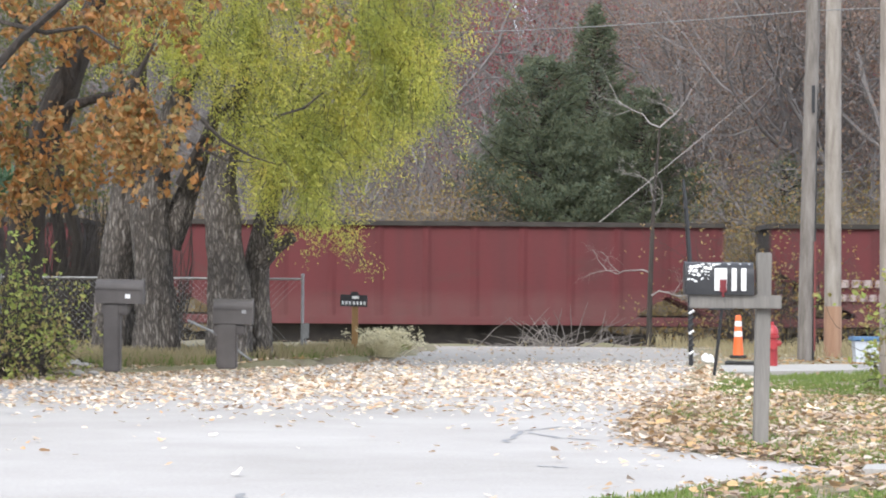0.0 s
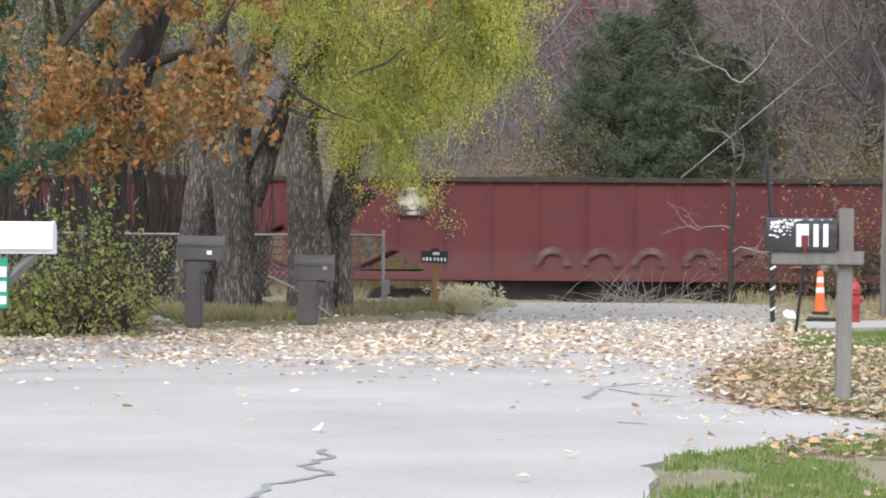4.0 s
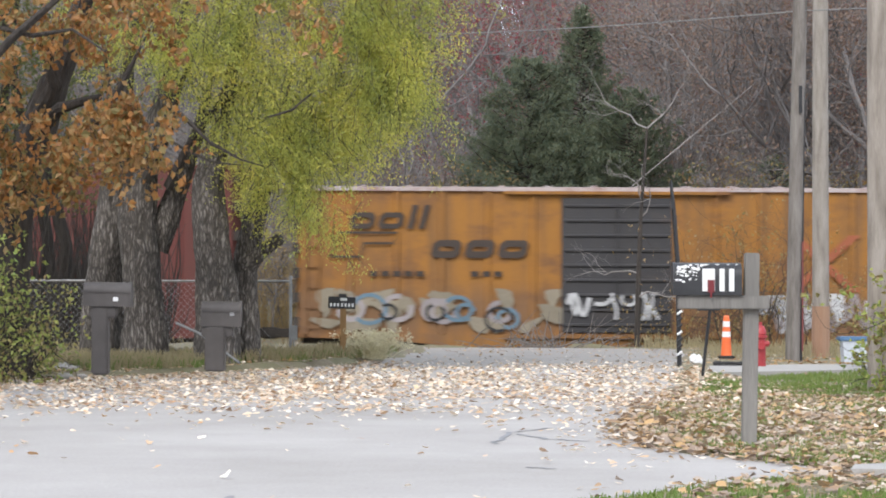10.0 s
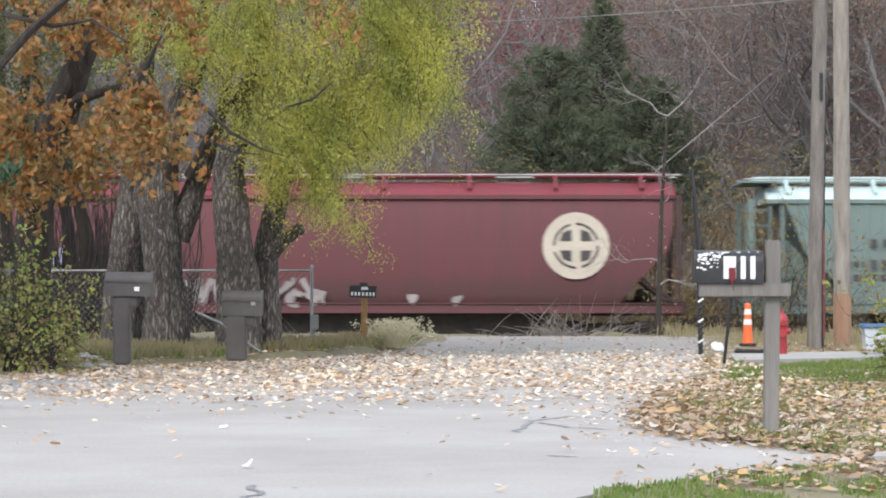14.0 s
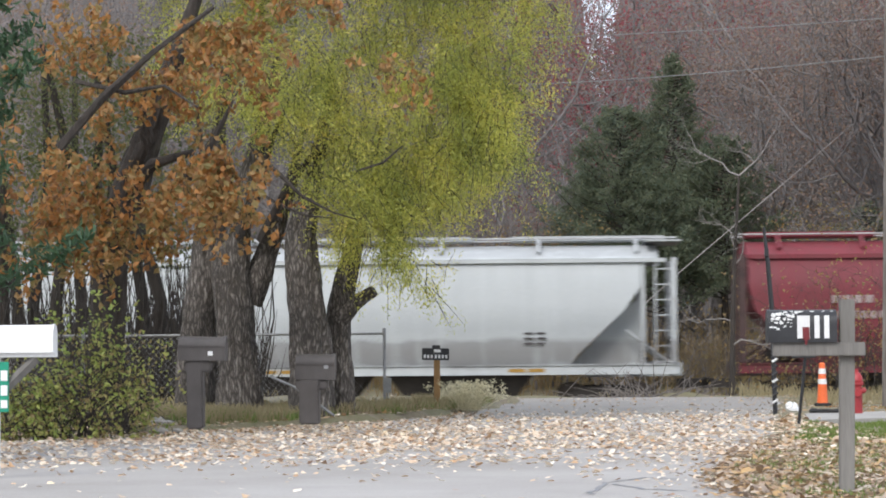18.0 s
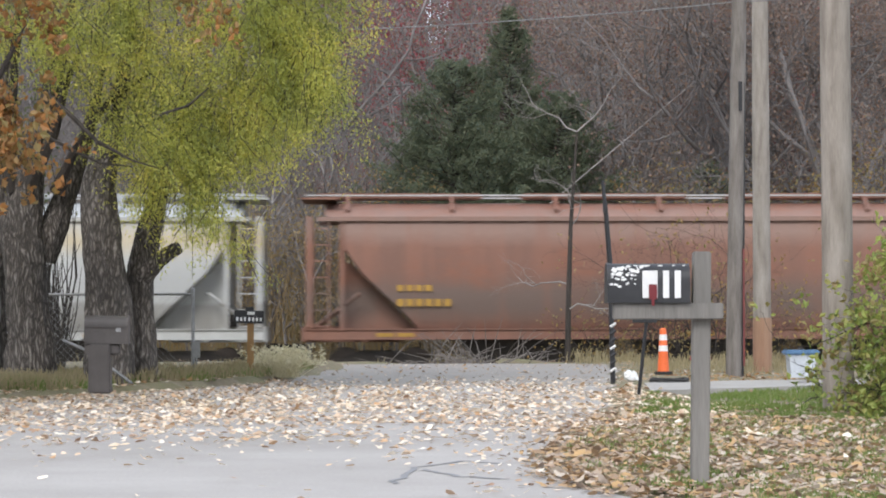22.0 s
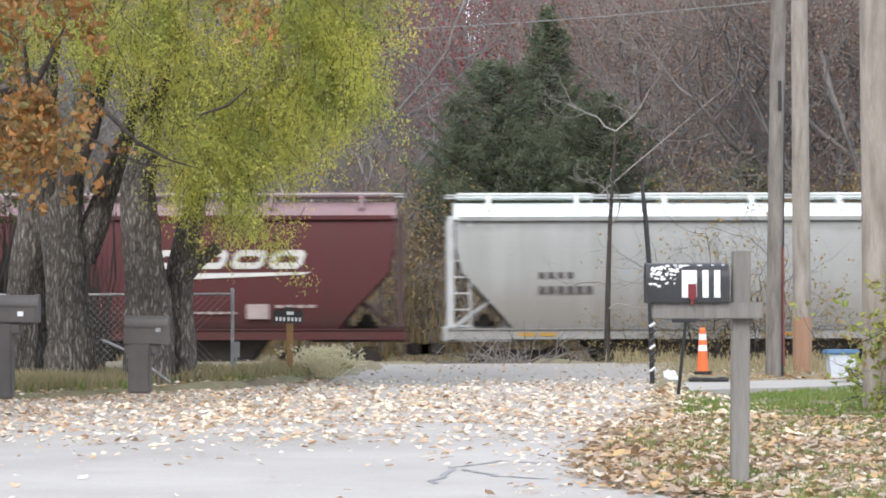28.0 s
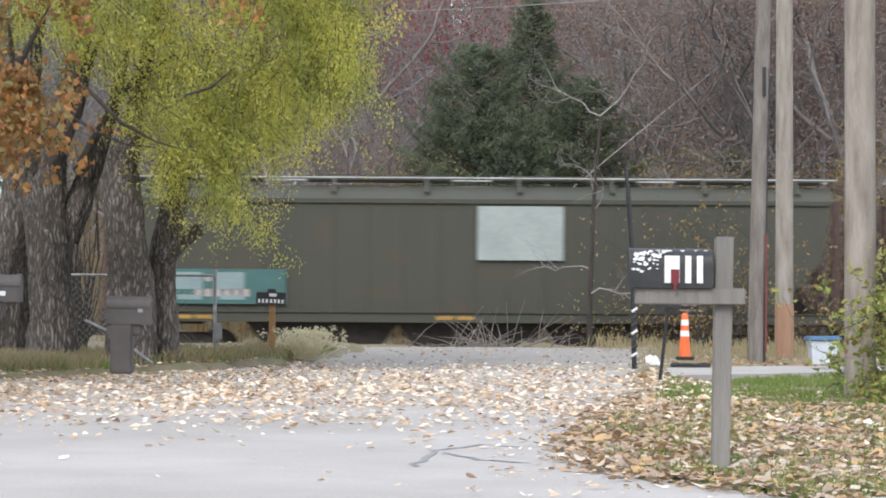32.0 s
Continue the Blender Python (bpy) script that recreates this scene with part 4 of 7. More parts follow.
def boxcar(label, left, right, body, door_paint, top, door_x, door_w, doors=1, ribs=12, roof=None, bottom=0.75, door_ribs=5):
    car, L = start_car("box_wagon", label, left, right, "wagons of the freight train")
    h = L / 2
    part("body", Geo().soft_box(0, 0, (bottom + top - 0.12) / 2, L - 0.4, 3.0, top - 0.12 - bottom, 0.03), body, car)
    part("roof", Geo().prism([(-1.58, top - 0.18), (1.58, top - 0.18), (1.58, top - 0.08), (0, top), (-1.58, top - 0.08)], "x", -h + 0.1, h - 0.1), roof or body, car)
    for i in range(int(L / 1.2)):
        x = -h + 0.6 + i * 1.2
        part("roof_rib", Geo().prism([(-1.56, top - 0.075), (0, top + 0.005), (1.56, top - 0.075), (1.56, top - 0.04), (0, top + 0.04), (-1.56, top - 0.04)], "x", x - 0.05, x + 0.05), roof or body, car)
    part("side_sill", Geo().prism([(-h + 0.5, bottom), (-h + 2.5, bottom - 0.05), (-3.5, bottom - 0.3), (3.5, bottom - 0.3), (h - 2.5, bottom - 0.05), (h - 0.5, bottom), (h - 0.5, bottom + 0.12), (-h + 0.5, bottom + 0.12)], "y", -1.54, -1.44), body, car)
    part("centre_sill", Geo().box(0, 0, 0.75, L - 0.4, 0.5, 0.4), UNDER, car)
    lo, hi = door_x - door_w / 2, door_x + door_w / 2
    for i in range(ribs):
        x = -h + 0.35 + (L - 0.7) * i / (ribs - 1)
        if lo - 0.15 < x < hi + 0.15:
            continue
        part("rib", Geo().prism([(x - 0.10, -1.49), (x - 0.05, -1.56), (x + 0.05, -1.56), (x + 0.10, -1.49)], "z", bottom + 0.1, top - 0.2), body, car)
    w = door_w / doors
    for k in range(doors):
        d0 = lo + k * w
        d = part("door", Geo().soft_box(d0 + w / 2, -1.535, (bottom + top - 0.2) / 2, w - 0.06, 0.09, top - 0.5 - bottom, 0.02), door_paint, car)
        for i in range(door_ribs):
            z = bottom + 0.35 + (top - 0.9 - bottom) * i / (door_ribs - 1)
            part("door_rib", Geo().prism([(-1.575, z - 0.05), (-1.63, z - 0.02), (-1.63, z + 0.02), (-1.575, z + 0.05)], "x", d0 + 0.12, d0 + w - 0.12), door_paint, d)
        part("lock_bar", Geo().tube([(d0 + w * 0.5, -1.64, bottom + 0.15), (d0 + w * 0.5, -1.64, top - 0.45)], [0.025, 0.025], 6), door_paint, d)
    for y0 in (bottom + 0.05, top - 0.22):
        part("door_track", Geo().box(door_x, -1.60, y0, door_w * (2 if doors == 1 else 1.2), 0.1, 0.08), body, car)
    for s in (-1, 1):
        part("ladder", ladder(ladder(Geo(), s * (h - 0.5), -1.56, bottom, top - 0.3), s * (h - 0.14), -1.0, bottom, top - 0.3, axis="y"), body, car)
        for i in range(6):
            z = bottom + 0.4 + i * (top - bottom - 0.8) / 5
            part("end_rib", Geo().box(s * (h - 0.13), 0, z, 0.2, 2.94, 0.26), UNDER, car)
    return car, L


def blobs(rng, x0, x1, z0, z1, n, size):
    """Graffiti-like patches: overlapping rounded strokes."""
    out = []
    for i in range(n):
        cx, cz = rng.uniform(x0, x1), rng.uniform(z0 + size * 0.4, z1 - size * 0.4)
        a, b, w = size * rng.uniform(0.5, 1.1), size * rng.uniform(0.25, 0.6), rng.uniform(0, math.pi)
        pts = []
        for j in range(10):
            q = 2 * math.pi * j / 10
            r = 1 + 0.25 * math.sin(3 * q + w * 3)
            px, pz = a * r * math.cos(q), b * r * math.sin(q)
            pts.append((cx + px * math.cos(w) - pz * math.sin(w), min(z1, max(z0, cz + px * math.sin(w) + pz * math.cos(w)))))
        out.append(pts)
    return out


def ribbon(pts, wide):
    """A bent band of even width along some points."""
    out = []
    for i, p in enumerate(pts):
        a, b = pts[max(0, i - 1)], pts[min(len(pts) - 1, i + 1)]
        dx, dz = b[0] - a[0], b[1] - a[1]
        n = max(1e-6, math.hypot(dx, dz))
        out.append([(p[0] - dz / n * wide / 2, p[1] + dx / n * wide / 2), (p[0] + dz / n * wide / 2, p[1] - dx / n * wide / 2)])
    return out


def strokes(rng, x0, x1, z0, z1, n, wide):
    """Spray lines: hooks, slashes and loops of uneven size, as thin bent bands."""
    out = []
    for i in range(n * 2):
        cx = x0 + (x1 - x0) * (i + 0.5) / (n * 2) + rng.normal() * 0.15
        hgt = (z1 - z0) * rng.uniform(0.35, 1.0)
        lo = z0 + (z1 - z0 - hgt) * rng.random()
        w = (x1 - x0) / n * rng.uniform(0.3, 0.8)
        kind = int(rng.integers(4))
        m = 9
        if kind == 0:
            a0, sweep = rng.uniform(0, 6.28), rng.uniform(2.4, 5.0)
            pts = [(cx + w / 2 * math.cos(a0 + sweep * k / m), lo + hgt / 2 + hgt / 2 * math.sin(a0 + sweep * k / m)) for k in range(m + 1)]
        elif kind == 1:
            lean = rng.normal() * 0.35
            pts = [(cx + lean * k / m * hgt + 0.12 * w * math.sin(5 * k / m), lo + hgt * k / m) for k in range(m + 1)]
        elif kind == 2:
            pts = [(cx - w / 2 + w * k / m, lo + hgt * (0.5 + 0.5 * math.sin(6.0 * k / m + i))) for k in range(m + 1)]
        else:
            pts = [(cx + w * 0.5 * math.sin(4.5 * k / m + i), lo + hgt * k / m) for k in range(m + 1)]
        out.append(ribbon([(x, min(z1, max(z0, z))) for x, z in pts], wide * rng.uniform(0.7, 1.3)))
    return out


def plain(name, col, rough=0.6):
    return mat(name, [tuple(c * 0.8 for c in col), col], rough, scale=1.6, fine=18, bump=0, vary=0.3)


def ring_mark(car, x, z, y, r=0.75):
    """A round herald drawn as plain shapes: pale disc, dark cross bars and rim."""
    g = [[(x + r * math.cos(2 * math.pi * i / 28), z + r * math.sin(2 * math.pi * i / 28)) for i in range(28)]]
    decal("round_mark", g, y, PALE_MARK, car, "pale round painted mark")
    k = r * 0.62
    q = []
    for i in range(24):
        a, b = 2 * math.pi * i / 24, 2 * math.pi * (i + 1) / 24
        if i % 6 in (0,):
            continue
        q.append([(x + k * math.cos(a), z + k * math.sin(a)), (x + (k + 0.06) * math.cos(a), z + (k + 0.06) * math.sin(a)), (x + (k + 0.06) * math.cos(b), z + (k + 0.06) * math.sin(b)), (x + k * math.cos(b), z + k * math.sin(b))])
    for sx in (-1, 1):
        for sz in (-1, 1):
            q.append([(x + sx * 0.12, z + sz * 0.12), (x + sx * 0.42, z + sz * 0.12), (x + sx * 0.34, z + sz * 0.34), (x + sx * 0.12, z + sz * 0.42)])
    decal("mark_pattern", q, y + 0.008, MARK_DARK, car, "dark bars on the round mark")


MAROON = paint("maroon_paint", (0.118, 0.029, 0.031), (0.085, 0.04, 0.036), 0.4, (0.07, 0.03, 0.03), bands=[(1.0, 1.75, 0.2, (0.15, 0.075, 0.07), 0.45)])
BROWN_RED = paint("brown_red_paint", (0.080, 0.021, 0.022), (0.078, 0.035, 0.031), 0.2, (0.062, 0.027, 0.025), bands=[(1.2, 1.7, 0.2, (0.06, 0.035, 0.03), 0.6)])
CRIMSON = paint("crimson_paint", (0.19, 0.036, 0.046), (0.13, 0.045, 0.045), 0.25, (0.12, 0.045, 0.045), bands=[(1.2, 1.8, 0.2, (0.14, 0.06, 0.06), 0.6), (3.3, 3.95, 0.2, (0.22, 0.075, 0.085), 0.5)])
DUSTY_CRIMSON = paint("dusty_crimson_paint", (0.235, 0.062, 0.072), (0.16, 0.06, 0.06), 0.25, (0.17, 0.065, 0.07), bands=[(3.2, 3.95, 0.25, (0.27, 0.11, 0.12), 0.6)])
PURPLE_RED = paint("purple_red_paint", (0.14, 0.053, 0.058), (0.13, 0.06, 0.06), 0.25, (0.10, 0.052, 0.053), bands=[(1.2, 1.9, 0.2, (0.105, 0.06, 0.058), 0.7)])
BLACK_CAR = paint("black_wagon_paint", (0.022, 0.022, 0.025), (0.06, 0.045, 0.04), 0.2, (0.05, 0.045, 0.045))
OX_BROWN = paint("oxide_brown_paint", (0.125, 0.040, 0.034), (0.10, 0.045, 0.036), 0.35, (0.07, 0.036, 0.03))
YELLOW_CAR = paint("ochre_wagon_paint", (0.30, 0.135, 0.03), (0.15, 0.075, 0.04), 0.75, (0.15, 0.085, 0.045), low=0.8, bands=[(0.7, 1.9, 0.3, (0.17, 0.10, 0.06), 0.7)])
SLATE_DOOR = paint("slate_door_paint", (0.05, 0.048, 0.05), (0.09, 0.07, 0.06), 0.3, (0.06, 0.055, 0.05))
TEAL_CAR = paint("grey_teal_paint", (0.165, 0.222, 0.205), (0.16, 0.15, 0.13), 0.25, (0.13, 0.16, 0.15), low=0.3)
TEAL_ROOF = paint("pale_teal_roof", (0.50, 0.62, 0.60), (0.4, 0.45, 0.42), 0.2, (0.3, 0.35, 0.34))
# round sides: the low dark bands hold grime and the underside's shade as colour
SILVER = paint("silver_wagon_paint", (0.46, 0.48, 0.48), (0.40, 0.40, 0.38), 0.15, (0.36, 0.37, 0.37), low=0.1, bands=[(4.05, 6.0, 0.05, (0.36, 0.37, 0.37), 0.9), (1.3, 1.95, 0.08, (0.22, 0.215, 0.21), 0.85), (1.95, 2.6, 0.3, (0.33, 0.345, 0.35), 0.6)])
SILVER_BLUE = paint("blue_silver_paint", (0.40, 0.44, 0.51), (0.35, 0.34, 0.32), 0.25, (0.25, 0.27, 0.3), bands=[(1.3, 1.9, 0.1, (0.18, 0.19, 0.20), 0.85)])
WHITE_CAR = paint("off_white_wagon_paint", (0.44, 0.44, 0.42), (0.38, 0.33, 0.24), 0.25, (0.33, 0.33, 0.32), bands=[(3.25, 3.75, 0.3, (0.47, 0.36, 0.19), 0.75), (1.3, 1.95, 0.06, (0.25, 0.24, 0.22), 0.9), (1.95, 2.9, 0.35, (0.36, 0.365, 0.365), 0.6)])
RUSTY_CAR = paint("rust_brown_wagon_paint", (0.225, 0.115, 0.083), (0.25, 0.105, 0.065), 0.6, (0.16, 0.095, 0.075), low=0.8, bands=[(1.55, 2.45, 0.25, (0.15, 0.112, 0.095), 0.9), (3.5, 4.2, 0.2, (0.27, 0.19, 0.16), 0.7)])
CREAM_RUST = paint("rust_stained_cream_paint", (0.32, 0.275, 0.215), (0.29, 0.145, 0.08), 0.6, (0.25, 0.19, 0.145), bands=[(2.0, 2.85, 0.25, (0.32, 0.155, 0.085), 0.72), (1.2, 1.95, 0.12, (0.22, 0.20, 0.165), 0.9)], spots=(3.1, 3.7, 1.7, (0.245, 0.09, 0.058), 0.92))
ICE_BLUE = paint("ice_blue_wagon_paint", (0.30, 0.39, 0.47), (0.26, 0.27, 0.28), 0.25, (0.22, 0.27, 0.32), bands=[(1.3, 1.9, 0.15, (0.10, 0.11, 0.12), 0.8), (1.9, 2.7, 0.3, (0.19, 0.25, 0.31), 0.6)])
GREEN_CAR = paint("green_wagon_paint", (0.055, 0.20, 0.14), (0.13, 0.095, 0.065), 0.4, (0.05, 0.13, 0.10), low=0.8, bands=[(1.2, 2.0, 0.3, (0.085, 0.17, 0.125), 0.6)])
PALE_ROOF = paint("pale_roof_paint", (0.68, 0.72, 0.70), (0.45, 0.45, 0.42), 0.2, (0.45, 0.47, 0.46))
OLIVE_CAR = paint("dark_olive_wagon_paint", (0.062, 0.064, 0.05), (0.085, 0.062, 0.045), 0.5, (0.06, 0.055, 0.045))
BEAM_YELLOW = paint("yellow_beam_paint", (0.27, 0.18, 0.055), (0.2, 0.12, 0.06), 0.4, (0.22, 0.15, 0.07))
END_STEEL = mat("dark_end_steel", [(0.035, 0.024, 0.023), (0.085, 0.05, 0.046), (0.06, 0.042, 0.04)], 0.9, scale=3, fine=20)
PINK_ROOF = paint("pinkish_grey_roof", (0.42, 0.36, 0.35), (0.25, 0.12, 0.09), 0.5, (0.3, 0.2, 0.17))
MARK_WHITE = plain("white_mark", (0.62, 0.60, 0.58))
FADED_WHITE = plain("faded_white_mark", (0.42, 0.34, 0.32))
PALE_MARK = plain("cream_mark", (0.62, 0.55, 0.45))
MARK_DARK = plain("dark_mark", (0.07, 0.06, 0.06))
BROWN_MARK = plain("dark_brown_mark", (0.045, 0.03, 0.022))
MARK_YELLOW = plain("yellow_mark", (0.42, 0.24, 0.04))
SPRAY_TEAL = plain("teal_spray", (0.12, 0.26, 0.28))
SPRAY_BLUE = plain("blue_spray", (0.18, 0.33, 0.42))
SPRAY_PINK = plain("pink_spray", (0.35, 0.09, 0.13))
DUSTY_ROOF = paint("dusty_brown_roof", (0.23, 0.15, 0.155), (0.17, 0.10, 0.10), 0.3, (0.17, 0.13, 0.13))
SPRAY_DIM = plain("dull_grey_violet_spray", (0.20, 0.15, 0.17))
SPRAY_ORANGE = plain("coral_spray", (0.36, 0.12, 0.09))
SPRAY_RED = plain("red_spray", (0.30, 0.03, 0.05))
SPRAY_WHITE = plain("white_spray", (0.58, 0.58, 0.58))
SPRAY_GREY = plain("grey_spray", (0.34, 0.30, 0.30))
SPRAY_TAN = plain("tan_spray", (0.27, 0.23, 0.165))
SPRAY_SLATE = plain("slate_blue_spray", (0.13, 0.21, 0.27))
SPRAY_BLACK = plain("black_spray", (0.015, 0.015, 0.017))
SPRAY_LILAC = plain("lilac_spray", (0.42, 0.42, 0.62))
SPRAY_NAVY = plain("navy_spray", (0.05, 0.07, 0.22))
RUST_PATCH = mat("rust_patch", [(0.10, 0.13, 0.085), (0.19, 0.10, 0.06), (0.22, 0.085, 0.048), (0.17, 0.075, 0.045), (0.08, 0.17, 0.12)], 0.9, scale=1.5, fine=12, stretch=(0.5, 1, 3.0), bump=0)
GREY_PATCH = plain("grey_primer_patch", (0.13, 0.20, 0.18))
CLOUD_PATCH = mat("pale_blue_patch", [(0.16, 0.09, 0.09), (0.25, 0.24, 0.25), (0.33, 0.34, 0.36)], 0.8, scale=2.5, fine=12, bump=0)
DIM_SMEAR = mat("dim_pale_smear", [(0.10, 0.035, 0.035), (0.13, 0.065, 0.065), (0.19, 0.12, 0.115)], 0.8, scale=3, fine=14, bump=0)



def small_marks(car, L, y, mark=None, z=1.5, seed=0):
    """Panels of small unreadable stencils near the sill and yellow reflective strips."""
    rng = np.random.default_rng(200 + seed)
    h = L / 2
    x = -h + 2.5
    q = bar_row(x, z + 0.75, 4, 0.15, 0.15, 0.08) + bar_row(x, z + 0.38, 6, 0.16, 0.18, 0.07)
    for k in range(3):
        q += bar_row(h - 4.2, z - 0.05 + 0.13 * k, 2, 0.18 + 0.1 * rng.random(), 0.05, 0.06)
    decal("stencil", q, y, mark or FADED_WHITE, car, "small faded stencil lines as plain bars")
    decal("reflector", [p for x in (-h + 2.0, -0.9, h - 4.6) for p in bar_row(x, SILL - 0.06, 2, 0.42, 0.09, 0.08)], 1.565, MARK_YELLOW, car, "yellow reflective strips")


def ring(x, z, w, h, stroke, slant=0.0):
    """A closed band round a soft-cornered block: one plain shape in place of a letter."""
    c = 0.22 * min(w, h)
    mid = [(c, 0), (w / 2, 0), (w - c, 0), (w, c), (w, h / 2), (w, h - c), (w - c, h), (w / 2, h), (c, h), (0, h - c), (0, h / 2), (0, c), (c, 0)]
    out = []
    for a, b in mid:
        u, v = a - w / 2, b - h / 2
        k, kz = 1 - stroke / (w / 2), 1 - stroke / (h / 2)
        out.append([(x + a + slant * b, z + b), (x + w / 2 + u * k + slant * (h / 2 + v * kz), z + h / 2 + v * kz)])
    return out


def wordmark(car, x, z, y, n, w, h, gap, material, label, slant=0.0, stroke=None):
    """A big painted name, as one plain closed shape for each of its letters."""
    return decal("name_shape", [ring(x + i * (w + gap), z, w, h, stroke or 0.27 * w, slant) for i in range(n)], y, material, car, label)


# open hoppers at the head of what is seen
for k, (a, b, w) in enumerate(((-24.8, -9.4, 0), (-8.35, 7.08, 0), (8.05, 23.53, 1), (42.22, 57.9, 2), (58.96, 74.2, 3), (75.2, 90.51, 0), (91.44, 106.75, 4))):
    car, L = open_hopper("maroon open-top hopper wagon with side ribs" + (" and plain sides" if not w else " and faded name bars"), a, b, MAROON)
    rng = np.random.default_rng(300 + k)
    if w in (1, 2, 4):
        big = w != 2
        for i, (dx, hh) in enumerate(((0, 1), (0.95, 0.72), (1.75, 0.72), (2.6, 0.88), (3.4, 0.72), (4.45, 1), (5.3, 0.72))):
            x0, z0, k = -L / 2 + 4.75 + dx * (1.12 if big else 0.85), 2.4 if big else 2.62, 0.98 if big else 0.72
            decal("name_shape", [ring(x0, z0, (0.66 if hh == 1 else 0.6) * k, hh * k, 0.2 * k)], 1.612, MARK_WHITE if big else FADED_WHITE, car, "faded white shapes of a painted name")
        decal("stencil", bar_row(-L / 2 + 1.9, 2.05, 4, 0.2, 0.2, 0.1) + bar_row(-L / 2 + 1.9, 1.7, 5, 0.16, 0.18, 0.09), 1.605, FADED_WHITE, car, "small faded stencil bars")
    if w == 4:
        decal("scribble", blobs(rng, -3.0, -0.5, 1.15, 2.15, 22, 0.42), 1.605, CLOUD_PATCH, car, "pale blue painted-over patch")
        decal("scribble", strokes(rng, -5, 1, 1.15, 1.9, 5, 0.06), 1.615, DIM_SMEAR, car, "faded pale scrawl")
    if w == 3:
        ring_mark(car, -L / 2 + 2.0, 3.05, 1.605, 0.36)
    if w:
        for i in range(5):
            x0 = -L / 2 + 5.6 + i * 1.25
            decal("smear", [ribbon([(x0 + 0.42 * math.cos(a) * (1 + 0.1 * rng.normal()), 1.32 + 0.5 * math.sin(a)) for a in np.linspace(0.2, 2.9, 9)], 0.16)], 1.60, DIM_SMEAR, car, "faint pale smear above the sill")
    if w in (2, 3):
        decal("patch", bar_row(L / 2 - 3.5, 1.4, 1, 0.45, 0.33, 0), 1.605, MARK_YELLOW, car, "yellow painted square")
        decal("patch", blobs(rng, L / 2 - 2.8, L / 2 - 2.3, 1.3, 1.6, 3, 0.22), 1.605, FADED_WHITE, car, "pale worn patch")

# black open hopper
car, L = open_hopper("black open-top hopper wagon with rusty end and cream emblem", 24.57, 40.99, BLACK_CAR, top=3.88)
for r, n in ((3.28, 10), (2.85, 8)):
    wordmark(car, -L / 2 + 2.2, r, 1.605, n, 0.31, 0.36, 0.13, MARK_WHITE, "white shapes of a painted name", 0.0, 0.095)
decal("stencil", bar_row(-L / 2 + 3.2, 2.1, 2, 0.2, 0.2, 0.12) + bar_row(-L / 2 + 2.8, 1.75, 6, 0.16, 0.16, 0.09), 1.605, FADED_WHITE, car, "faded stencil bars")
decal("emblem", [[(a + 0.05, b + 0.12) for a, b in ((2.5, 1.55), (4.9, 1.55), (5.25, 1.8), (5.25, 2.2), (4.9, 2.45), (5.25, 2.7), (5.2, 3.1), (4.8, 3.4), (3.0, 3.4), (3.25, 2.6), (2.5, 1.85))]], 1.605, PALE_MARK, car, "cream block emblem")
decal("emblem", [[(a + 0.05, b + 0.12) for a, b in ((2.45, 2.75), (3.3, 2.75), (4.05, 2.05), (4.5, 2.5), (5.25, 2.5), (5.25, 2.72), (4.35, 2.75), (4.05, 2.42), (3.45, 3.02), (2.75, 3.02))]], 1.613, MARK_DARK, car, "black wave across the emblem")
decal("patch", blobs(np.random.default_rng(5), -L / 2 + 0.5, -L / 2 + 1.9, 2.5, 3.5, 16, 0.45), 1.605, RUST_PATCH, car, "rust bloom at the wagon's end")
decal("scribble", strokes(np.random.default_rng(6), -2.2, 2.0, 1.15, 1.9, 4, 0.05), 1.605, SPRAY_GREY, car, "white spray scrawl along the sill")

# centre-beam flat with wrapped lumber
left, right = 108.0, 132.6
car, L = start_car("lumber_flat_wagon", "ochre centre-beam flat wagon loaded with wrapped lumber", left, right, "wagons of the freight train")
h = L / 2
part("deck", Geo().box(0, 0, 0.6, L - 0.2, 2.9, 0.2).box(0, 0, 0.55, L - 0.2, 0.6, 0.35).box(0, -1.45, 0.52, L - 0.2, 0.1, 0.3), UNDER, car)
for s in (-1, 1):
    part("bulkhead", Geo().box(s * (h - 0.25), 0, 2.6, 0.22, 2.8, 3.95).box(s * (h - 0.10), -1.3, 2.6, 0.18, 0.2, 3.95).box(s * (h - 0.10), 1.3, 2.6, 0.18, 0.2, 3.95).box(s * (h - 0.10), 0, 2.6, 0.12, 0.2, 3.95), BEAM_YELLOW, car)
part("top_beam", Geo().box(0, 0, 4.5, L - 0.3, 0.5, 0.16), BEAM_YELLOW, car)
for i in range(10):
    x = -h + 0.9 + (L - 1.8) * i / 9
    part("post", Geo().box(x, 0, 2.55, 0.14, 0.28, 3.8), BEAM_YELLOW, car)
    if i > 0:
        part("diagonal", Geo().tube([(x - 0.85, -0.1, 3.35), (x - 0.02, -0.1, 4.42)], [0.1, 0.1], 4), BEAM_YELLOW, car)
WRAP = mat("white_lumber_wrap", [(0.54, 0.585, 0.65), (0.68, 0.715, 0.775), (0.78, 0.81, 0.85)], 0.35, scale=1.6, fine=3.0, stretch=(1.0, 1, 1.3), bump=0.45, dist=0.12, vary=0.12)
PRINT = plain("blue_print", (0.26, 0.36, 0.60))


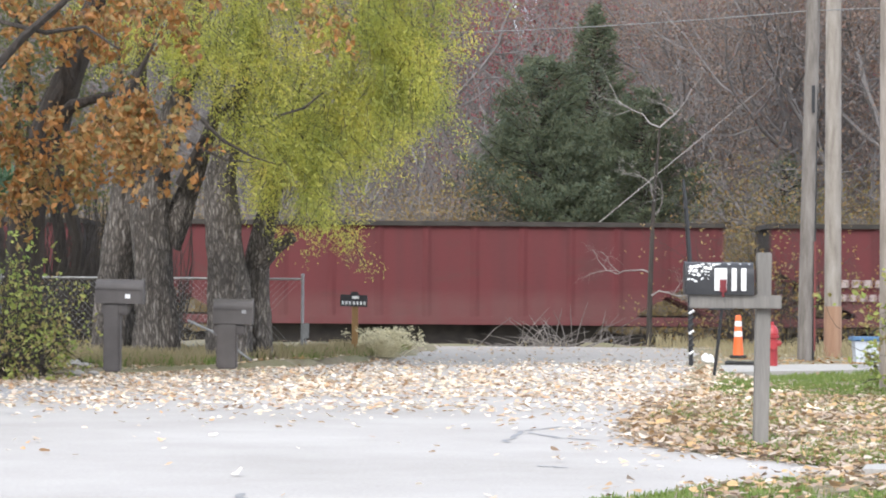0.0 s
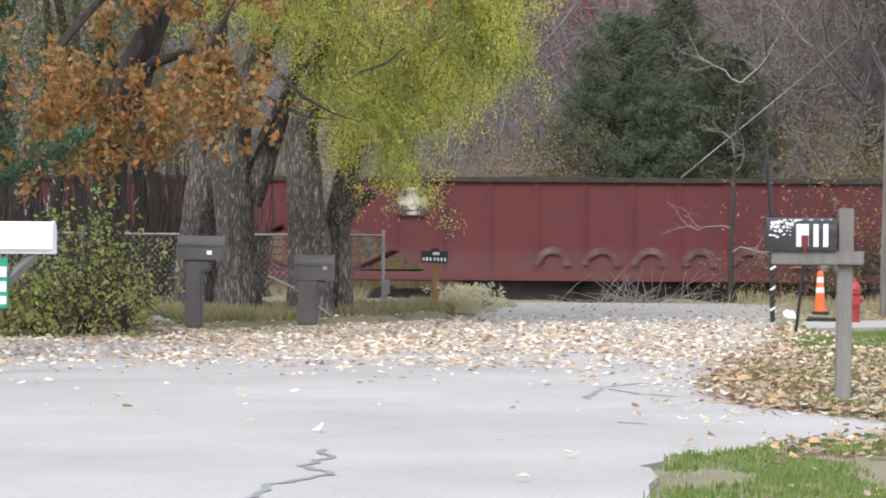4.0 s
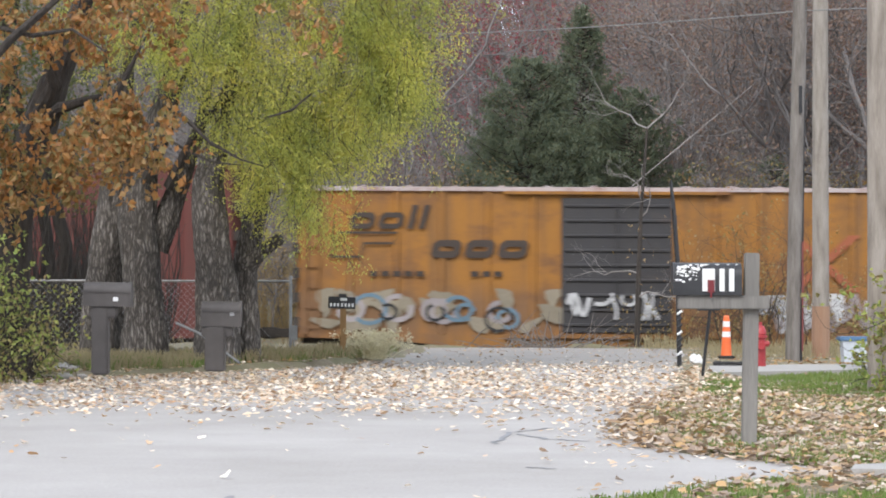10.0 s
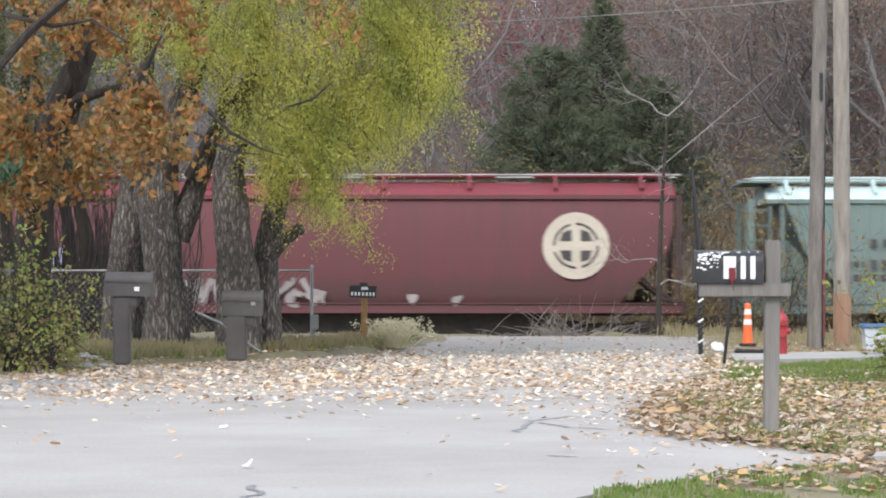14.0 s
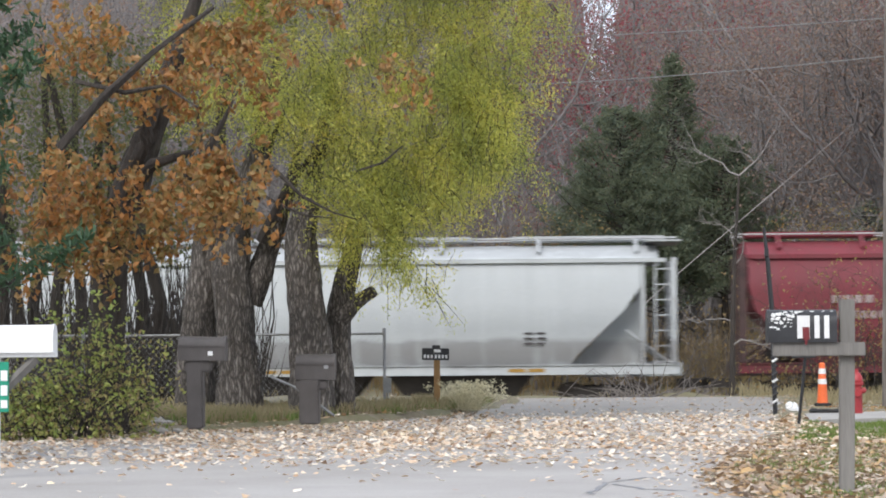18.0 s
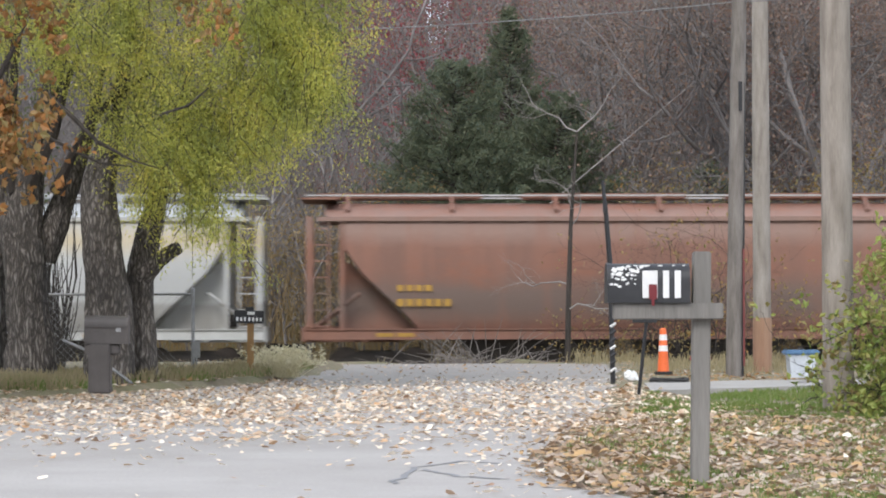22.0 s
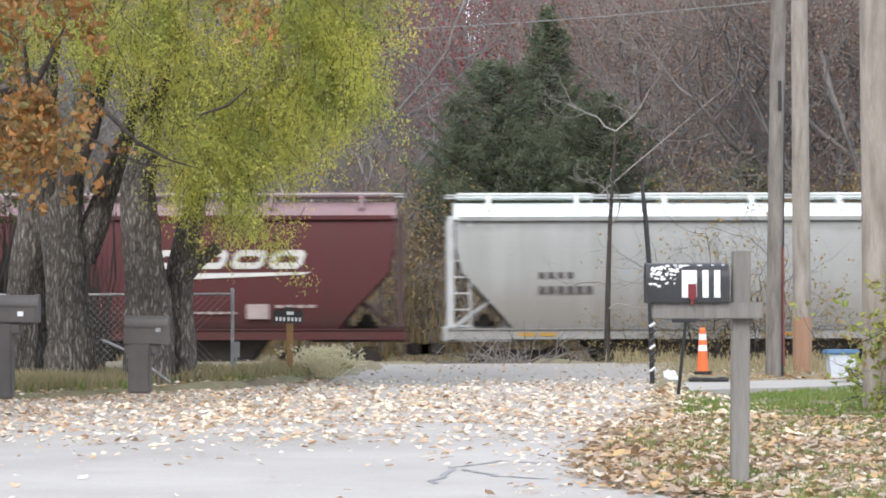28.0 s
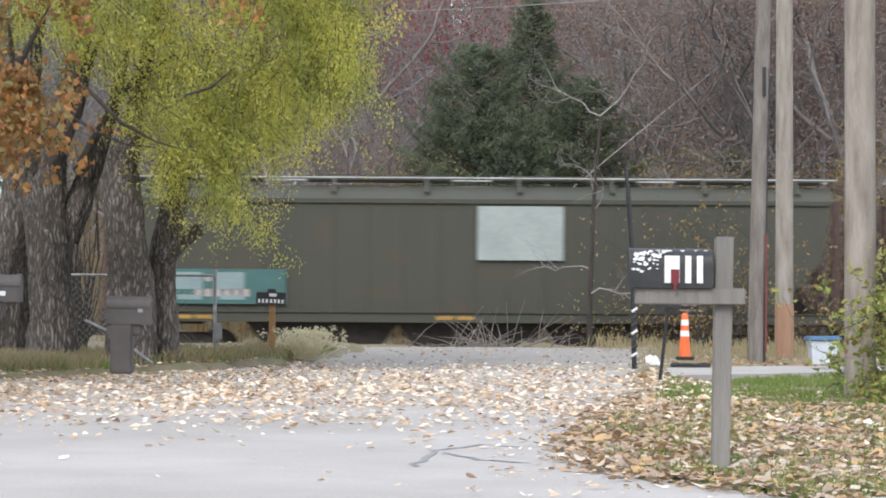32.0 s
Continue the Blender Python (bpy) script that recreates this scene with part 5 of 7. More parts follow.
def sagging(rng, w, d, h, top):
    """A wrapped bundle whose sheet puckers on the sides and, on the uppermost, rises and sags along its edge."""
    g, nx, nz = Geo(), 16, 4
    for sy in (-1, 1):
        k = len(g.v)
        for j in range(nz + 1):
            for i in range(nx + 1):
                inner = 0 < i < nx and 0 < j < nz
                z = h * j / nz + (0.03 * rng.normal() if top and j == nz and 0 < i < nx else 0)
                g.v.append((-w / 2 + w * i / nx, sy * (d / 2 - 0.012 + (0.009 * rng.random() if inner else 0)), z))
        for j in range(nz):
            for i in range(nx):
                q = (k + j * (nx + 1) + i, k + j * (nx + 1) + i + 1, k + (j + 1) * (nx + 1) + i + 1, k + (j + 1) * (nx + 1) + i)
                g.f.append(q if sy < 0 else q[::-1])
    m = (nz + 1) * (nx + 1)
    for j in (0, nz):
        for i in range(nx):
            a = j * (nx + 1) + i
            g.f.append((a, a + 1, a + 1 + m, a + m) if j else (a + m, a + 1 + m, a + 1, a))
    for i in (0, nx):
        for j in range(nz):
            a, b = j * (nx + 1) + i, (j + 1) * (nx + 1) + i
            g.f.append((a, b, b + m, a + m) if i == 0 else (a + m, b + m, b, a))
    return g


rng = np.random.default_rng(77)
for row in range(4):
    n = 6
    for i in range(n):
        for s in (-1, 1):
            w = (L - 1.3) / n
            hgt = 0.685
            cx = -h + 0.65 + (i + 0.5) * w
            cz = 0.705 + row * (hgt + 0.003) + (0.055 if row > 1 else 0) + hgt / 2
            b = thing("lumber_bundle", "lumber bundle in white printed wrap on the flat wagon", "lumber", group="lumber bundles on the wagon")
            b.matrix_basis = pose((left + right) / 2 + cx, TRACK_Y + s * 0.80, RAIL_Z + cz - hgt / 2)
            part("wrap", sagging(rng, w - 0.006, 1.24, hgt, row == 3), WRAP, b, smooth=True)
            for k in (-0.3, 0.3):
                part("strap", Geo().box(w * k, 0, hgt / 2, 0.02, 1.245, hgt + 0.006), WRAP, b)
            if s < 0 and row % 2 == 0:
                q = []
                for k in range(3):
                    q += bar_row(-w * 0.42 + k * w * 0.29, hgt * 0.62 + 0.03 * rng.normal(), 3, 0.2, 0.14, 0.06) + bar_row(-w * 0.42 + k * w * 0.29 + 0.1, hgt * 0.88, 2, 0.22, 0.05, 0.05)
                gg = Geo()
                for p in q:
                    gg.prism(p, "y", -0.627, -0.6215)
                tagged(part("print", gg, PRINT, b, "pale blue printed bars"), kind="stuff")
            MOVES.append((b, (left + right) / 2 + cx, s * 0.80, cz - hgt / 2))

# tall brown box wagon
car, L = boxcar("tall oxide-brown box wagon with plug doors and bright graffiti", 134.29, 155.0, OX_BROWN, OX_BROWN, 5.22, -0.35, 5.2, 2, 17, None, 0.72, 5)
stencils = np.random.default_rng(18)
for sx in (-2.2, 0.45):
    decal("stencil", [p for k in range(5) for p in bar_row(sx + 0.2 * stencils.random(), 4.50 - 0.1 * k, 3, 0.16 + 0.12 * stencils.random(), 0.055, 0.05)], 1.645, MARK_WHITE, car, "white stencil block as plain bars")
decal("scribble", strokes(np.random.default_rng(8), 0.3, 1.8, 3.0, 3.4, 4, 0.08), 1.645, MARK_WHITE, car, "white spray scrawl")
for x0, k in ((-2.0, 9), (1.3, 10)):
    decal("worn_patch", blobs(np.random.default_rng(k), x0, x0 + 0.5, 1.5, 2.15, 5, 0.2), 1.645, SPRAY_GREY, car, "pale worn patch on the door")
rng = np.random.default_rng(81)
for x0, x1, cols in ((-8.2, -2.7, (SPRAY_DIM, SPRAY_TEAL, SPRAY_BLUE, SPRAY_BLACK, SPRAY_WHITE)), (2.3, 8.2, (SPRAY_DIM, SPRAY_PINK, SPRAY_ORANGE, SPRAY_TEAL, SPRAY_PINK))):
    for j, c in enumerate(cols):
        decal("graffiti", blobs(rng, x0, x1, 0.6, 2.2 - 0.1 * j, 34 - 3 * j, 0.42 - 0.06 * j) if j < 3 else strokes(rng, x0, x1, 0.7, 2.1, 9, 0.08 if j == 3 else 0.05), 1.565 + 0.009 * j, c, car, "bright sprayed graffiti along the lower side")
decal("faded_tag", strokes(rng, -8.4, -6.8, 2.4, 3.1, 3, 0.05), 1.565, SPRAY_GREY, car, "faint grey tag")

# two ochre box wagons with slate doors
for k, (a, b) in enumerate(((156.29, 173.39), (174.52, 191.61))):
    car, L = boxcar("ochre box wagon with slate sliding door and graffiti", a, b, YELLOW_CAR, SLATE_DOOR, 4.68, -0.2, 2.9, 1, 15, PINK_ROOF, 0.72, 9)
    h = L / 2
    rng = np.random.default_rng(90 + k)
    wordmark(car, -h + 1.45, 3.52, 1.565, 2, 0.62, 0.42, 0.12, BROWN_MARK, "dark slanted shapes of a painted name", 0.25, 0.13)
    decal("name_shape", [[(x + 0.25 * z - 0.88, z) for x, z in p] for x1 in (-h + 2.95, -h + 3.25) for p in bar_row(x1, 3.52, 1, 0.15, 0.62, 0)], 1.565, BROWN_MARK, car, "dark slanted shapes of a painted name")
    wordmark(car, -h + 3.55, 2.78, 1.565, 3, 0.72, 0.46, 0.14, BROWN_MARK, "dark slanted shapes of a painted name", 0.25, 0.17)
    decal("name_outline", [ribbon([(-h + 1.0, 2.8), (-h + 1.75, 2.8), (-h + 1.85, 3.15), (-h + 2.6, 3.15), (-h + 2.7, 3.42), (-h + 1.2, 3.42), (-h + 1.0, 2.8)], 0.06)], 1.568, BROWN_MARK, car, "thin dark outline under the name")
    decal("stencil", bar_row(-h + 2.0, 2.3, 5, 0.2, 0.14, 0.1) + bar_row(-h + 4.6, 2.3, 3, 0.2, 0.14, 0.1), 1.565, BROWN_MARK, car, "small dark stencil bars")
    cross = [[(h - 4.4, 1.95), (h - 4.1, 1.95), (h - 2.5, 3.4), (h - 2.8, 3.4)], [(h - 2.8, 1.95), (h - 2.5, 1.95), (h - 4.1, 3.4), (h - 4.4, 3.4)]]
    decal("cross_mark", cross[:1], 1.565, plain("dull_orange_mark", (0.36, 0.10, 0.04)), car, "faded red crossed bars")
    decal("cross_mark", cross[1:], 1.573, plain("dull_orange_mark_b", (0.36, 0.10, 0.04)), car, "faded red crossed bars")
    if k == 0:
        decal("graffiti", blobs(rng, -h + 0.6, -1.6, 0.85, 2.0, 26, 0.42), 1.565, SPRAY_TAN, car, "tan fill of sprayed graffiti")
        for j, (c, m) in enumerate(((SPRAY_GREY, 5), (SPRAY_SLATE, 4), (SPRAY_BLACK, 3))):
            decal("graffiti", [ribbon([(cx + q * math.cos(a) * 1.15, cz + q * math.sin(a)) for a in np.linspace(a0, a0 + 5.2, 12)], 0.13 - 0.03 * j)
                               for cx, cz, q, a0 in [(rng.uniform(-h + 1.0, -2.0), rng.uniform(1.2, 1.55), rng.uniform(0.18, 0.42), rng.uniform(0, 6.3)) for k in range(m)]], 1.574 + 0.009 * j, c, car, "grey and white sprayed graffiti loops")
        decal("graffiti", blobs(rng, 3.6, 7.8, 0.85, 1.9, 16, 0.4), 1.565, SPRAY_WHITE, car, "white bubble graffiti")
        decal("graffiti", strokes(rng, 3.6, 7.8, 0.9, 1.9, 6, 0.09), 1.575, SPRAY_GREY, car, "grey outlines of the graffiti")
        decal("graffiti", strokes(rng, -1.5, 1.1, 1.2, 1.9, 4, 0.09), 1.66, SPRAY_WHITE, car, "white tag across the door")
    else:
        decal("graffiti", strokes(rng, 3.2, 6.0, 0.85, 1.5, 6, 0.12), 1.565, SPRAY_NAVY, car, "navy sprayed tag")
        decal("patch", blobs(rng, -h + 0.8, h - 1, 0.85, 1.9, 14, 0.25), 1.569, RUST_PATCH, car, "rust marks low on the side")

# covered hoppers
spec = [
    ("brown", 192.74, 210.73), ("circle", 212.0, 230.09), ("teal", 231.24, 249.67), ("silver_blue", 250.8, 271.0), ("silver", 272.0, 292.14), ("crimson", 293.2, 310.8),
    ("purple", 311.87, 329.0), ("white", 330.26, 350.11), ("rusty", 350.62, 371.12), ("cream", 371.80, 391.98), ("ice", 392.75, 411.5), ("graffiti_red", 412.5, 430.11),
    ("brown", 430.62, 448.66), ("pale_grey", 449.18, 466.92), ("green", 467.58, 485.74), ("pale_blue", 486.45, 504.46), ("olive", 505.28, 523.8), ("olive_b", 524.8, 542.4)]
for k, (kind, a, b) in enumerate(spec):
    L = b - a
    h = L / 2
    rng = np.random.default_rng(500 + k)
    if kind == "brown":
        car, L = covered_hopper("brown-red covered hopper wagon with white slanted painted name", a, b, BROWN_RED, DUSTY_ROOF, 4.64)
        wordmark(car, h - 6.4, 2.80, 1.60, 4, 0.80, 0.46, 0.14, MARK_WHITE, "big slanted white shapes of a painted name", 0.35, 0.15)
        wordmark(car, -h + 1.8, 2.74, 1.60, 4, 0.32, 0.32, 0.05, MARK_WHITE, "white shapes of a small painted name", 0.1, 0.09)
        wordmark(car, -h + 1.8, 2.2, 1.60, 6, 0.25, 0.32, 0.07, MARK_WHITE, "white shapes of a painted wagon mark", 0.0, 0.075)
        decal("underline", [[(h - 6.75, 2.5), (h - 2.7, 2.66), (h - 2.5, 2.72), (h - 6.6, 2.68)]], 1.60, MARK_WHITE, car, "white swoosh under the name")
        decal("stencil", bar_row(-h + 2.1, 3.4, 1, 0.6, 0.12, 0.1) + bar_row(-h + 1.9, 1.8, 5, 0.2, 0.06, 0.06), 1.60, MARK_WHITE, car, "white stencil bars")
        decal("stencil", bar_row(h - 4.1, 1.58, 1, 0.55, 0.36, 0) + bar_row(h - 3.4, 1.85, 4, 0.2, 0.07, 0.06) + bar_row(h - 5.6, 1.7, 5, 0.2, 0.06, 0.06), 1.56, FADED_WHITE, car, "pale data panel")
        decal("placard", bar_row(-1.0, 1.5, 2, 0.35, 0.16, 0.1), 1.57, MARK_YELLOW, car, "yellow stencil plate")
    elif kind == "circle":
        car, L = covered_hopper("dull red covered hopper wagon with round cream mark", a, b, PURPLE_RED, CRIMSON, 4.64)
        ring_mark(car, h - 3.0, 2.8, 1.60, 0.86)
        decal("scribble", strokes(rng, -h + 1.0, -h + 2.4, 1.9, 2.9, 3, 0.10), 1.60, SPRAY_LILAC, car, "lilac looping spray tag")
        decal("stencil", bar_row(-h + 2.8, 2.15, 4, 0.2, 0.2, 0.08) + bar_row(-h + 2.8, 1.85, 6, 0.16, 0.2, 0.07), 1.60, FADED_WHITE, car, "faded stencil bars")
        decal("graffiti", strokes(rng, -h + 4.0, -0.3, 1.25, 2.0, 7, 0.12), 1.575, SPRAY_GREY, car, "grey outlined spray letters as strokes")
        decal("graffiti", blobs(rng, -h + 5, h - 6, 1.2, 1.7, 6, 0.25), 1.57, SPRAY_GREY, car, "pale worn patches")
    elif kind in ("teal", "pale_blue"):
        car, L = covered_hopper("grey-teal covered hopper wagon with pale roof and side ribs", a, b, TEAL_CAR if kind == "teal" else paint("pale_blue_wagon_paint", (0.205, 0.265, 0.262), (0.19, 0.20, 0.19), 0.2, (0.16, 0.19, 0.19), low=0.3), TEAL_ROOF, 4.53, 14, False, open_end=True)
        decal("stencil", bar_row(-h + 3.4, 2.75, 5, 0.16, 0.22, 0.16, skip=(2,)) + bar_row(-h + 3.4, 2.2, 8, 0.15, 0.24, 0.13, skip=(2, 5)), 1.585, MARK_DARK, car, "dark stencil bars")
        decal("patch", [p for x in (-4, -0.6, 3.2, 5.4) for p in bar_row(x, 1.25, 1, 0.14, 0.5, 0)], 1.515, MARK_YELLOW, car, "thin ochre chalk marks")
        small_marks(car, L, 1.515, MARK_DARK, 1.5, k)
    elif kind in ("silver", "silver_blue"):
        car, L = covered_hopper("silvery round-sided covered hopper wagon with grime and painted-in shade low down" if kind == "silver" else "blue-grey round-sided covered hopper wagon", a, b, SILVER if kind == "silver" else SILVER_BLUE, SILVER, 4.58, 0, True, open_end=True)
        small_marks(car, L, 1.58, MARK_DARK, 1.9, k)
    elif kind == "crimson":
        car, L = covered_hopper("crimson covered hopper wagon with pale spray scrawls", a, b, CRIMSON, None, 4.64)
        decal("graffiti", strokes(rng, -h + 5.4, 2.6, 1.2, 2.0, 8, 0.10), 1.575, SPRAY_GREY, car, "pale spray scrawls low on the side")
        decal("stencil", bar_row(-h + 2.6, 2.85, 4, 0.2, 0.2, 0.08) + bar_row(-h + 2.6, 2.45, 6, 0.17, 0.2, 0.07), 1.60, FADED_WHITE, car, "faded stencil bars")
        decal("stencil", bar_row(h - 5.0, 1.55, 1, 0.6, 0.38, 0), 1.57, FADED_WHITE, car, "pale data panel")
    elif kind == "purple":
        car, L = covered_hopper("purple-brown covered hopper wagon with round mark and black graffiti", a, b, PURPLE_RED, PURPLE_RED, 4.64)
        ring_mark(car, h - 3.9, 2.35, 1.60, 0.8)
        clouds = [(0.5 + 0.62 * i + 0.2 * rng.normal(), 1.45 + 0.25 * rng.normal(), 0.45 + 0.22 * rng.random()) for i in range(9)]
        for grow_, m, y, what in ((0.07, SPRAY_WHITE, 1.575, "white rim of sprayed cloud letters"), (0.0, SPRAY_BLACK, 1.587, "black sprayed cloud letters")):
            decal("graffiti", [[(cx + (q + grow_) * (1 + 0.12 * math.sin(3 * a + cx)) * math.cos(a), max(0.9, cz + (q * 1.25 + grow_) * math.sin(a))) for a in np.linspace(0, 6.0, 16)] for cx, cz, q in clouds], y, m, car, what)
        decal("graffiti", [ribbon([(cx + q * 0.55 * math.cos(a), cz + q * 0.7 * math.sin(a)) for a in np.linspace(cx, cx + 3.6, 10)], 0.05) for cx, cz, q in clouds[::2]], 1.597, SPRAY_WHITE, car, "white inner line of the graffiti")
        decal("stencil", bar_row(-h + 2.7, 2.35, 4, 0.24, 0.26, 0.08) + bar_row(-h + 2.7, 2.0, 6, 0.2, 0.22, 0.07), 1.60, MARK_WHITE, car, "white stencil bars")
    elif kind == "white":
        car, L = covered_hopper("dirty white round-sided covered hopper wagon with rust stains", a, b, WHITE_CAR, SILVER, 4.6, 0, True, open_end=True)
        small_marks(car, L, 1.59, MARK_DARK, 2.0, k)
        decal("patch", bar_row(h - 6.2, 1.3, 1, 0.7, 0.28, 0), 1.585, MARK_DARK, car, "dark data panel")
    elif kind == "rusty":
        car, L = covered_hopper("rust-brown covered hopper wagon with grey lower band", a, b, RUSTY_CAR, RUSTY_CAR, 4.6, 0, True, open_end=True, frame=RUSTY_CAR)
        small_marks(car, L, 1.60, MARK_YELLOW, 1.5, k)
    elif kind == "cream":
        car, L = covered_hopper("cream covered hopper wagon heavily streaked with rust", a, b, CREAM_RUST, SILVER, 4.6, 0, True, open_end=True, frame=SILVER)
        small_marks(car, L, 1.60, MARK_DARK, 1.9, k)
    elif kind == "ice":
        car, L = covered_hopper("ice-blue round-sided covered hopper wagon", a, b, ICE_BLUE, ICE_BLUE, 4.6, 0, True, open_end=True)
        small_marks(car, L, 1.60, MARK_DARK, 2.0, k)
    elif kind == "graffiti_red":
        car, L = covered_hopper("dusty crimson covered hopper wagon with round mark and outlined graffiti", a, b, DUSTY_CRIMSON, None, 4.64)
        ring_mark(car, h - 3.7, 2.7, 1.60, 0.82)
        decal("pale_strip", [[(-h + 0.6, 0.78), (h - 1.7, 0.78), (h - 1.7, 1.08), (-h + 0.6, 1.08)]], 1.566, SPRAY_GREY, car, "pale grey sprayed strip along the sill")
        silver = plain("silver_spray", (0.32, 0.31, 0.32))
        n = 15
        for j in range(n):
            x0, w = -h + 0.8 + j * (L - 2.9) / n, (L - 2.9) / n
            hi, lo, sway = 1.95 + 0.32 * rng.random(), 0.80 + 0.12 * rng.random(), rng.normal() * 0.16
            block = [(x0 + 0.06, lo + 0.1 * rng.random()), (x0 + w * 0.45, lo + 0.22 * rng.random()), (x0 + w * 0.92, lo), (x0 + w * 0.98 + sway * 0.5, (lo + hi) / 2 + 0.2 * rng.normal()), (x0 + w * 0.9 + sway, hi - 0.25 * rng.random()),
                     (x0 + w * 0.55 + sway, hi), (x0 + w * 0.2 + sway, hi - 0.3 * rng.random()), (x0 - 0.04 + sway * 0.5, (lo + hi) / 2 + 0.15 * rng.normal())]
            mx, mz = x0 + w / 2 + sway / 2, (lo + hi) / 2
            for grow_, m, y, what in ((0.15, SPRAY_WHITE, 1.578, "white outer line of the graffiti"), (0.10, SPRAY_RED, 1.585, "red outline of the graffiti"), (0.0, silver, 1.592, "silver fill of sprayed graffiti")):
                decal("graffiti", [[(x + grow_ * (1 if x > mx else -1) * 0.6, max(0.76, z + grow_ * (1 if z > mz else -1))) for x, z in block]], y + 0.00022 * j, m, car, what)
            inner = [(mx - w * 0.1 + sway * 0.4, lo + 0.3), (mx + rng.normal() * 0.08, mz), (mx + w * 0.12 + sway * 0.5, hi - 0.28)]
            decal("graffiti", [ribbon(inner, 0.08)], 1.5965, SPRAY_RED, car, "red inner line of the graffiti")
        decal("graffiti", blobs(rng, -h + 2.5, -h + 7.0, 1.9, 2.35, 8, 0.35), 1.577, SPRAY_NAVY, car, "navy cloud behind the letters")
    elif kind == "pale_grey":
        car, L = covered_hopper("pale grey covered hopper wagon with white roof", a, b, paint("pale_grey_wagon_paint", (0.30, 0.30, 0.29), (0.25, 0.24, 0.22), 0.3, (0.22, 0.215, 0.20), bands=[(1.2, 2.3, 0.35, (0.235, 0.215, 0.19), 0.7), (3.75, 4.0, 0.08, (0.20, 0.20, 0.195), 0.6)]), PALE_ROOF, 4.6, 0, True, frame=WALKWAY)
        small_marks(car, L, 1.60, MARK_DARK, 1.8, k)
    elif kind == "green":
        car, L = covered_hopper("green covered hopper wagon with rust panels and white roof", a, b, GREEN_CAR, PALE_ROOF, 4.6, 0, True, frame=GREEN_CAR)
        for x0, x1, z0, z1, m in ((-h + 1.1, -h + 2.65, 2.35, 3.8, RUST_PATCH), (-h + 2.75, -h + 4.2, 2.4, 3.75, RUST_PATCH), (-h + 1.5, -h + 2.5, 2.0, 2.5, GREY_PATCH), (-2.0, 0.9, 3.05, 3.75, RUST_PATCH), (-2.0, 0.5, 2.1, 3.0, GREY_PATCH), (h - 5.4, h - 3.4, 2.3, 3.75, RUST_PATCH), (h - 3.3, h - 1.9, 2.2, 3.8, RUST_PATCH), (h - 1.7, h - 0.7, 3.1, 3.75, RUST_PATCH)):
            g2 = []
            for i in range(12):
                u = x0 + (x1 - x0) * i / 12
                g2.append([(u, z0 + rng.random() * 0.25), (u + (x1 - x0) / 12 + 0.002, z0 + rng.random() * 0.25), (u + (x1 - x0) / 12 + 0.002, z1 - rng.random() * 0.1), (u, z1 - rng.random() * 0.1)])
            decal("patch", g2, 1.60, m, car, "rust and primer panels on the green side")
        decal("graffiti", strokes(rng, -h + 4.9, -h + 6.4, 1.4, 2.2, 5, 0.1), 1.575, SPRAY_GREY, car, "pale spray flower")
        decal("chalk_bar", [p for x in (-h + 0.75, -h + 3.7, -h + 6.6, h - 2.2) for p in bar_row(x, 1.4, 1, 0.16, 0.7, 0)], 1.58, MARK_YELLOW, car)
        # darker green strips paint the shade in the side's vertical recesses
        decal("seam", [[(x, 1.4), (x + 0.35, 1.4), (x + 0.3, 3.7), (x + 0.05, 3.7)] for x in (-h + 4.4, -h + 6.75, h - 8.6)], 1.59, plain("green_grime", (0.035, 0.12, 0.085)), car, "painted shade along a vertical seam")
        decal("graffiti", strokes(rng, h - 5.4, h - 3.2, 1.4, 2.0, 3, 0.12), 1.575, PALE_MARK, car, "cream spray swirl")
    else:
        car, L = covered_hopper("dark olive-brown covered hopper wagon with pale roof edge and green panels", a, b, OLIVE_CAR, OLIVE_CAR, 4.62, 15, False)
        if kind == "olive":
            decal("patch", bar_row(0.1, 2.6, 1, 2.1, 1.32, 0), 1.585, plain("white_panel", (0.36, 0.41, 0.39)), car, "big white painted panel")
            decal("patch", bar_row(-h + 1.8, 1.5, 1, 2.9, 0.85, 0), 1.585, plain("dull_teal_panel", (0.05, 0.13, 0.125)), car, "teal painted panel")
            decal("stencil", bar_row(-h + 1.95, 1.85, 2, 0.72, 0.42, 0.3) + bar_row(-h + 2.05, 1.6, 2, 0.6, 0.12, 0.45), 1.595, plain("faded_blue_white", (0.24, 0.32, 0.33)), car, "white stencil blocks")
        small_marks(car, L, 1.585, FADED_WHITE, 1.3, k)


# ---- near the road: trunks, foliage, fences, mailboxes ----
def limb(g, pts, radii, sides=12, rough=0.0, seed=0):
    """A thick limb with uneven, furrowed girth."""
    rng = np.random.default_rng(seed)
    k = len(g.v)
    fine = []
    n = len(pts)
    for i in range(n - 1):
        for j in range(4):
            q = j / 4
            fine.append((Vector(pts[i]).lerp(Vector(pts[i + 1]), q), radii[i] * (1 - q) + radii[i + 1] * q))
    fine.append((Vector(pts[-1]), radii[-1]))
    g.tube([p for p, r in fine], [r for p, r in fine], sides)
    if rough:
        phase = rng.random(sides) * 6.28
        for i, (p, r) in enumerate(fine):
            for j in range(sides):
                v = Vector(g.v[k + i * sides + j])
                f = 1 + rough * 0.7 * math.sin(phase[j] + i * 0.7) + rough * (0.7 if (j + int(1.3 * math.sin(i * 0.5 + phase[j]))) % 3 else -0.9)
                g.v[k + i * sides + j] = tuple(p + (v - p) * f)
    return g


def at(px, py, y):
    """The point seen in that column and row of the resting view, y metres ahead."""
    return Vector(((px - 784) / 4446.4 * y, y, 1.05 + (535 - py) / 4446.4 * y))


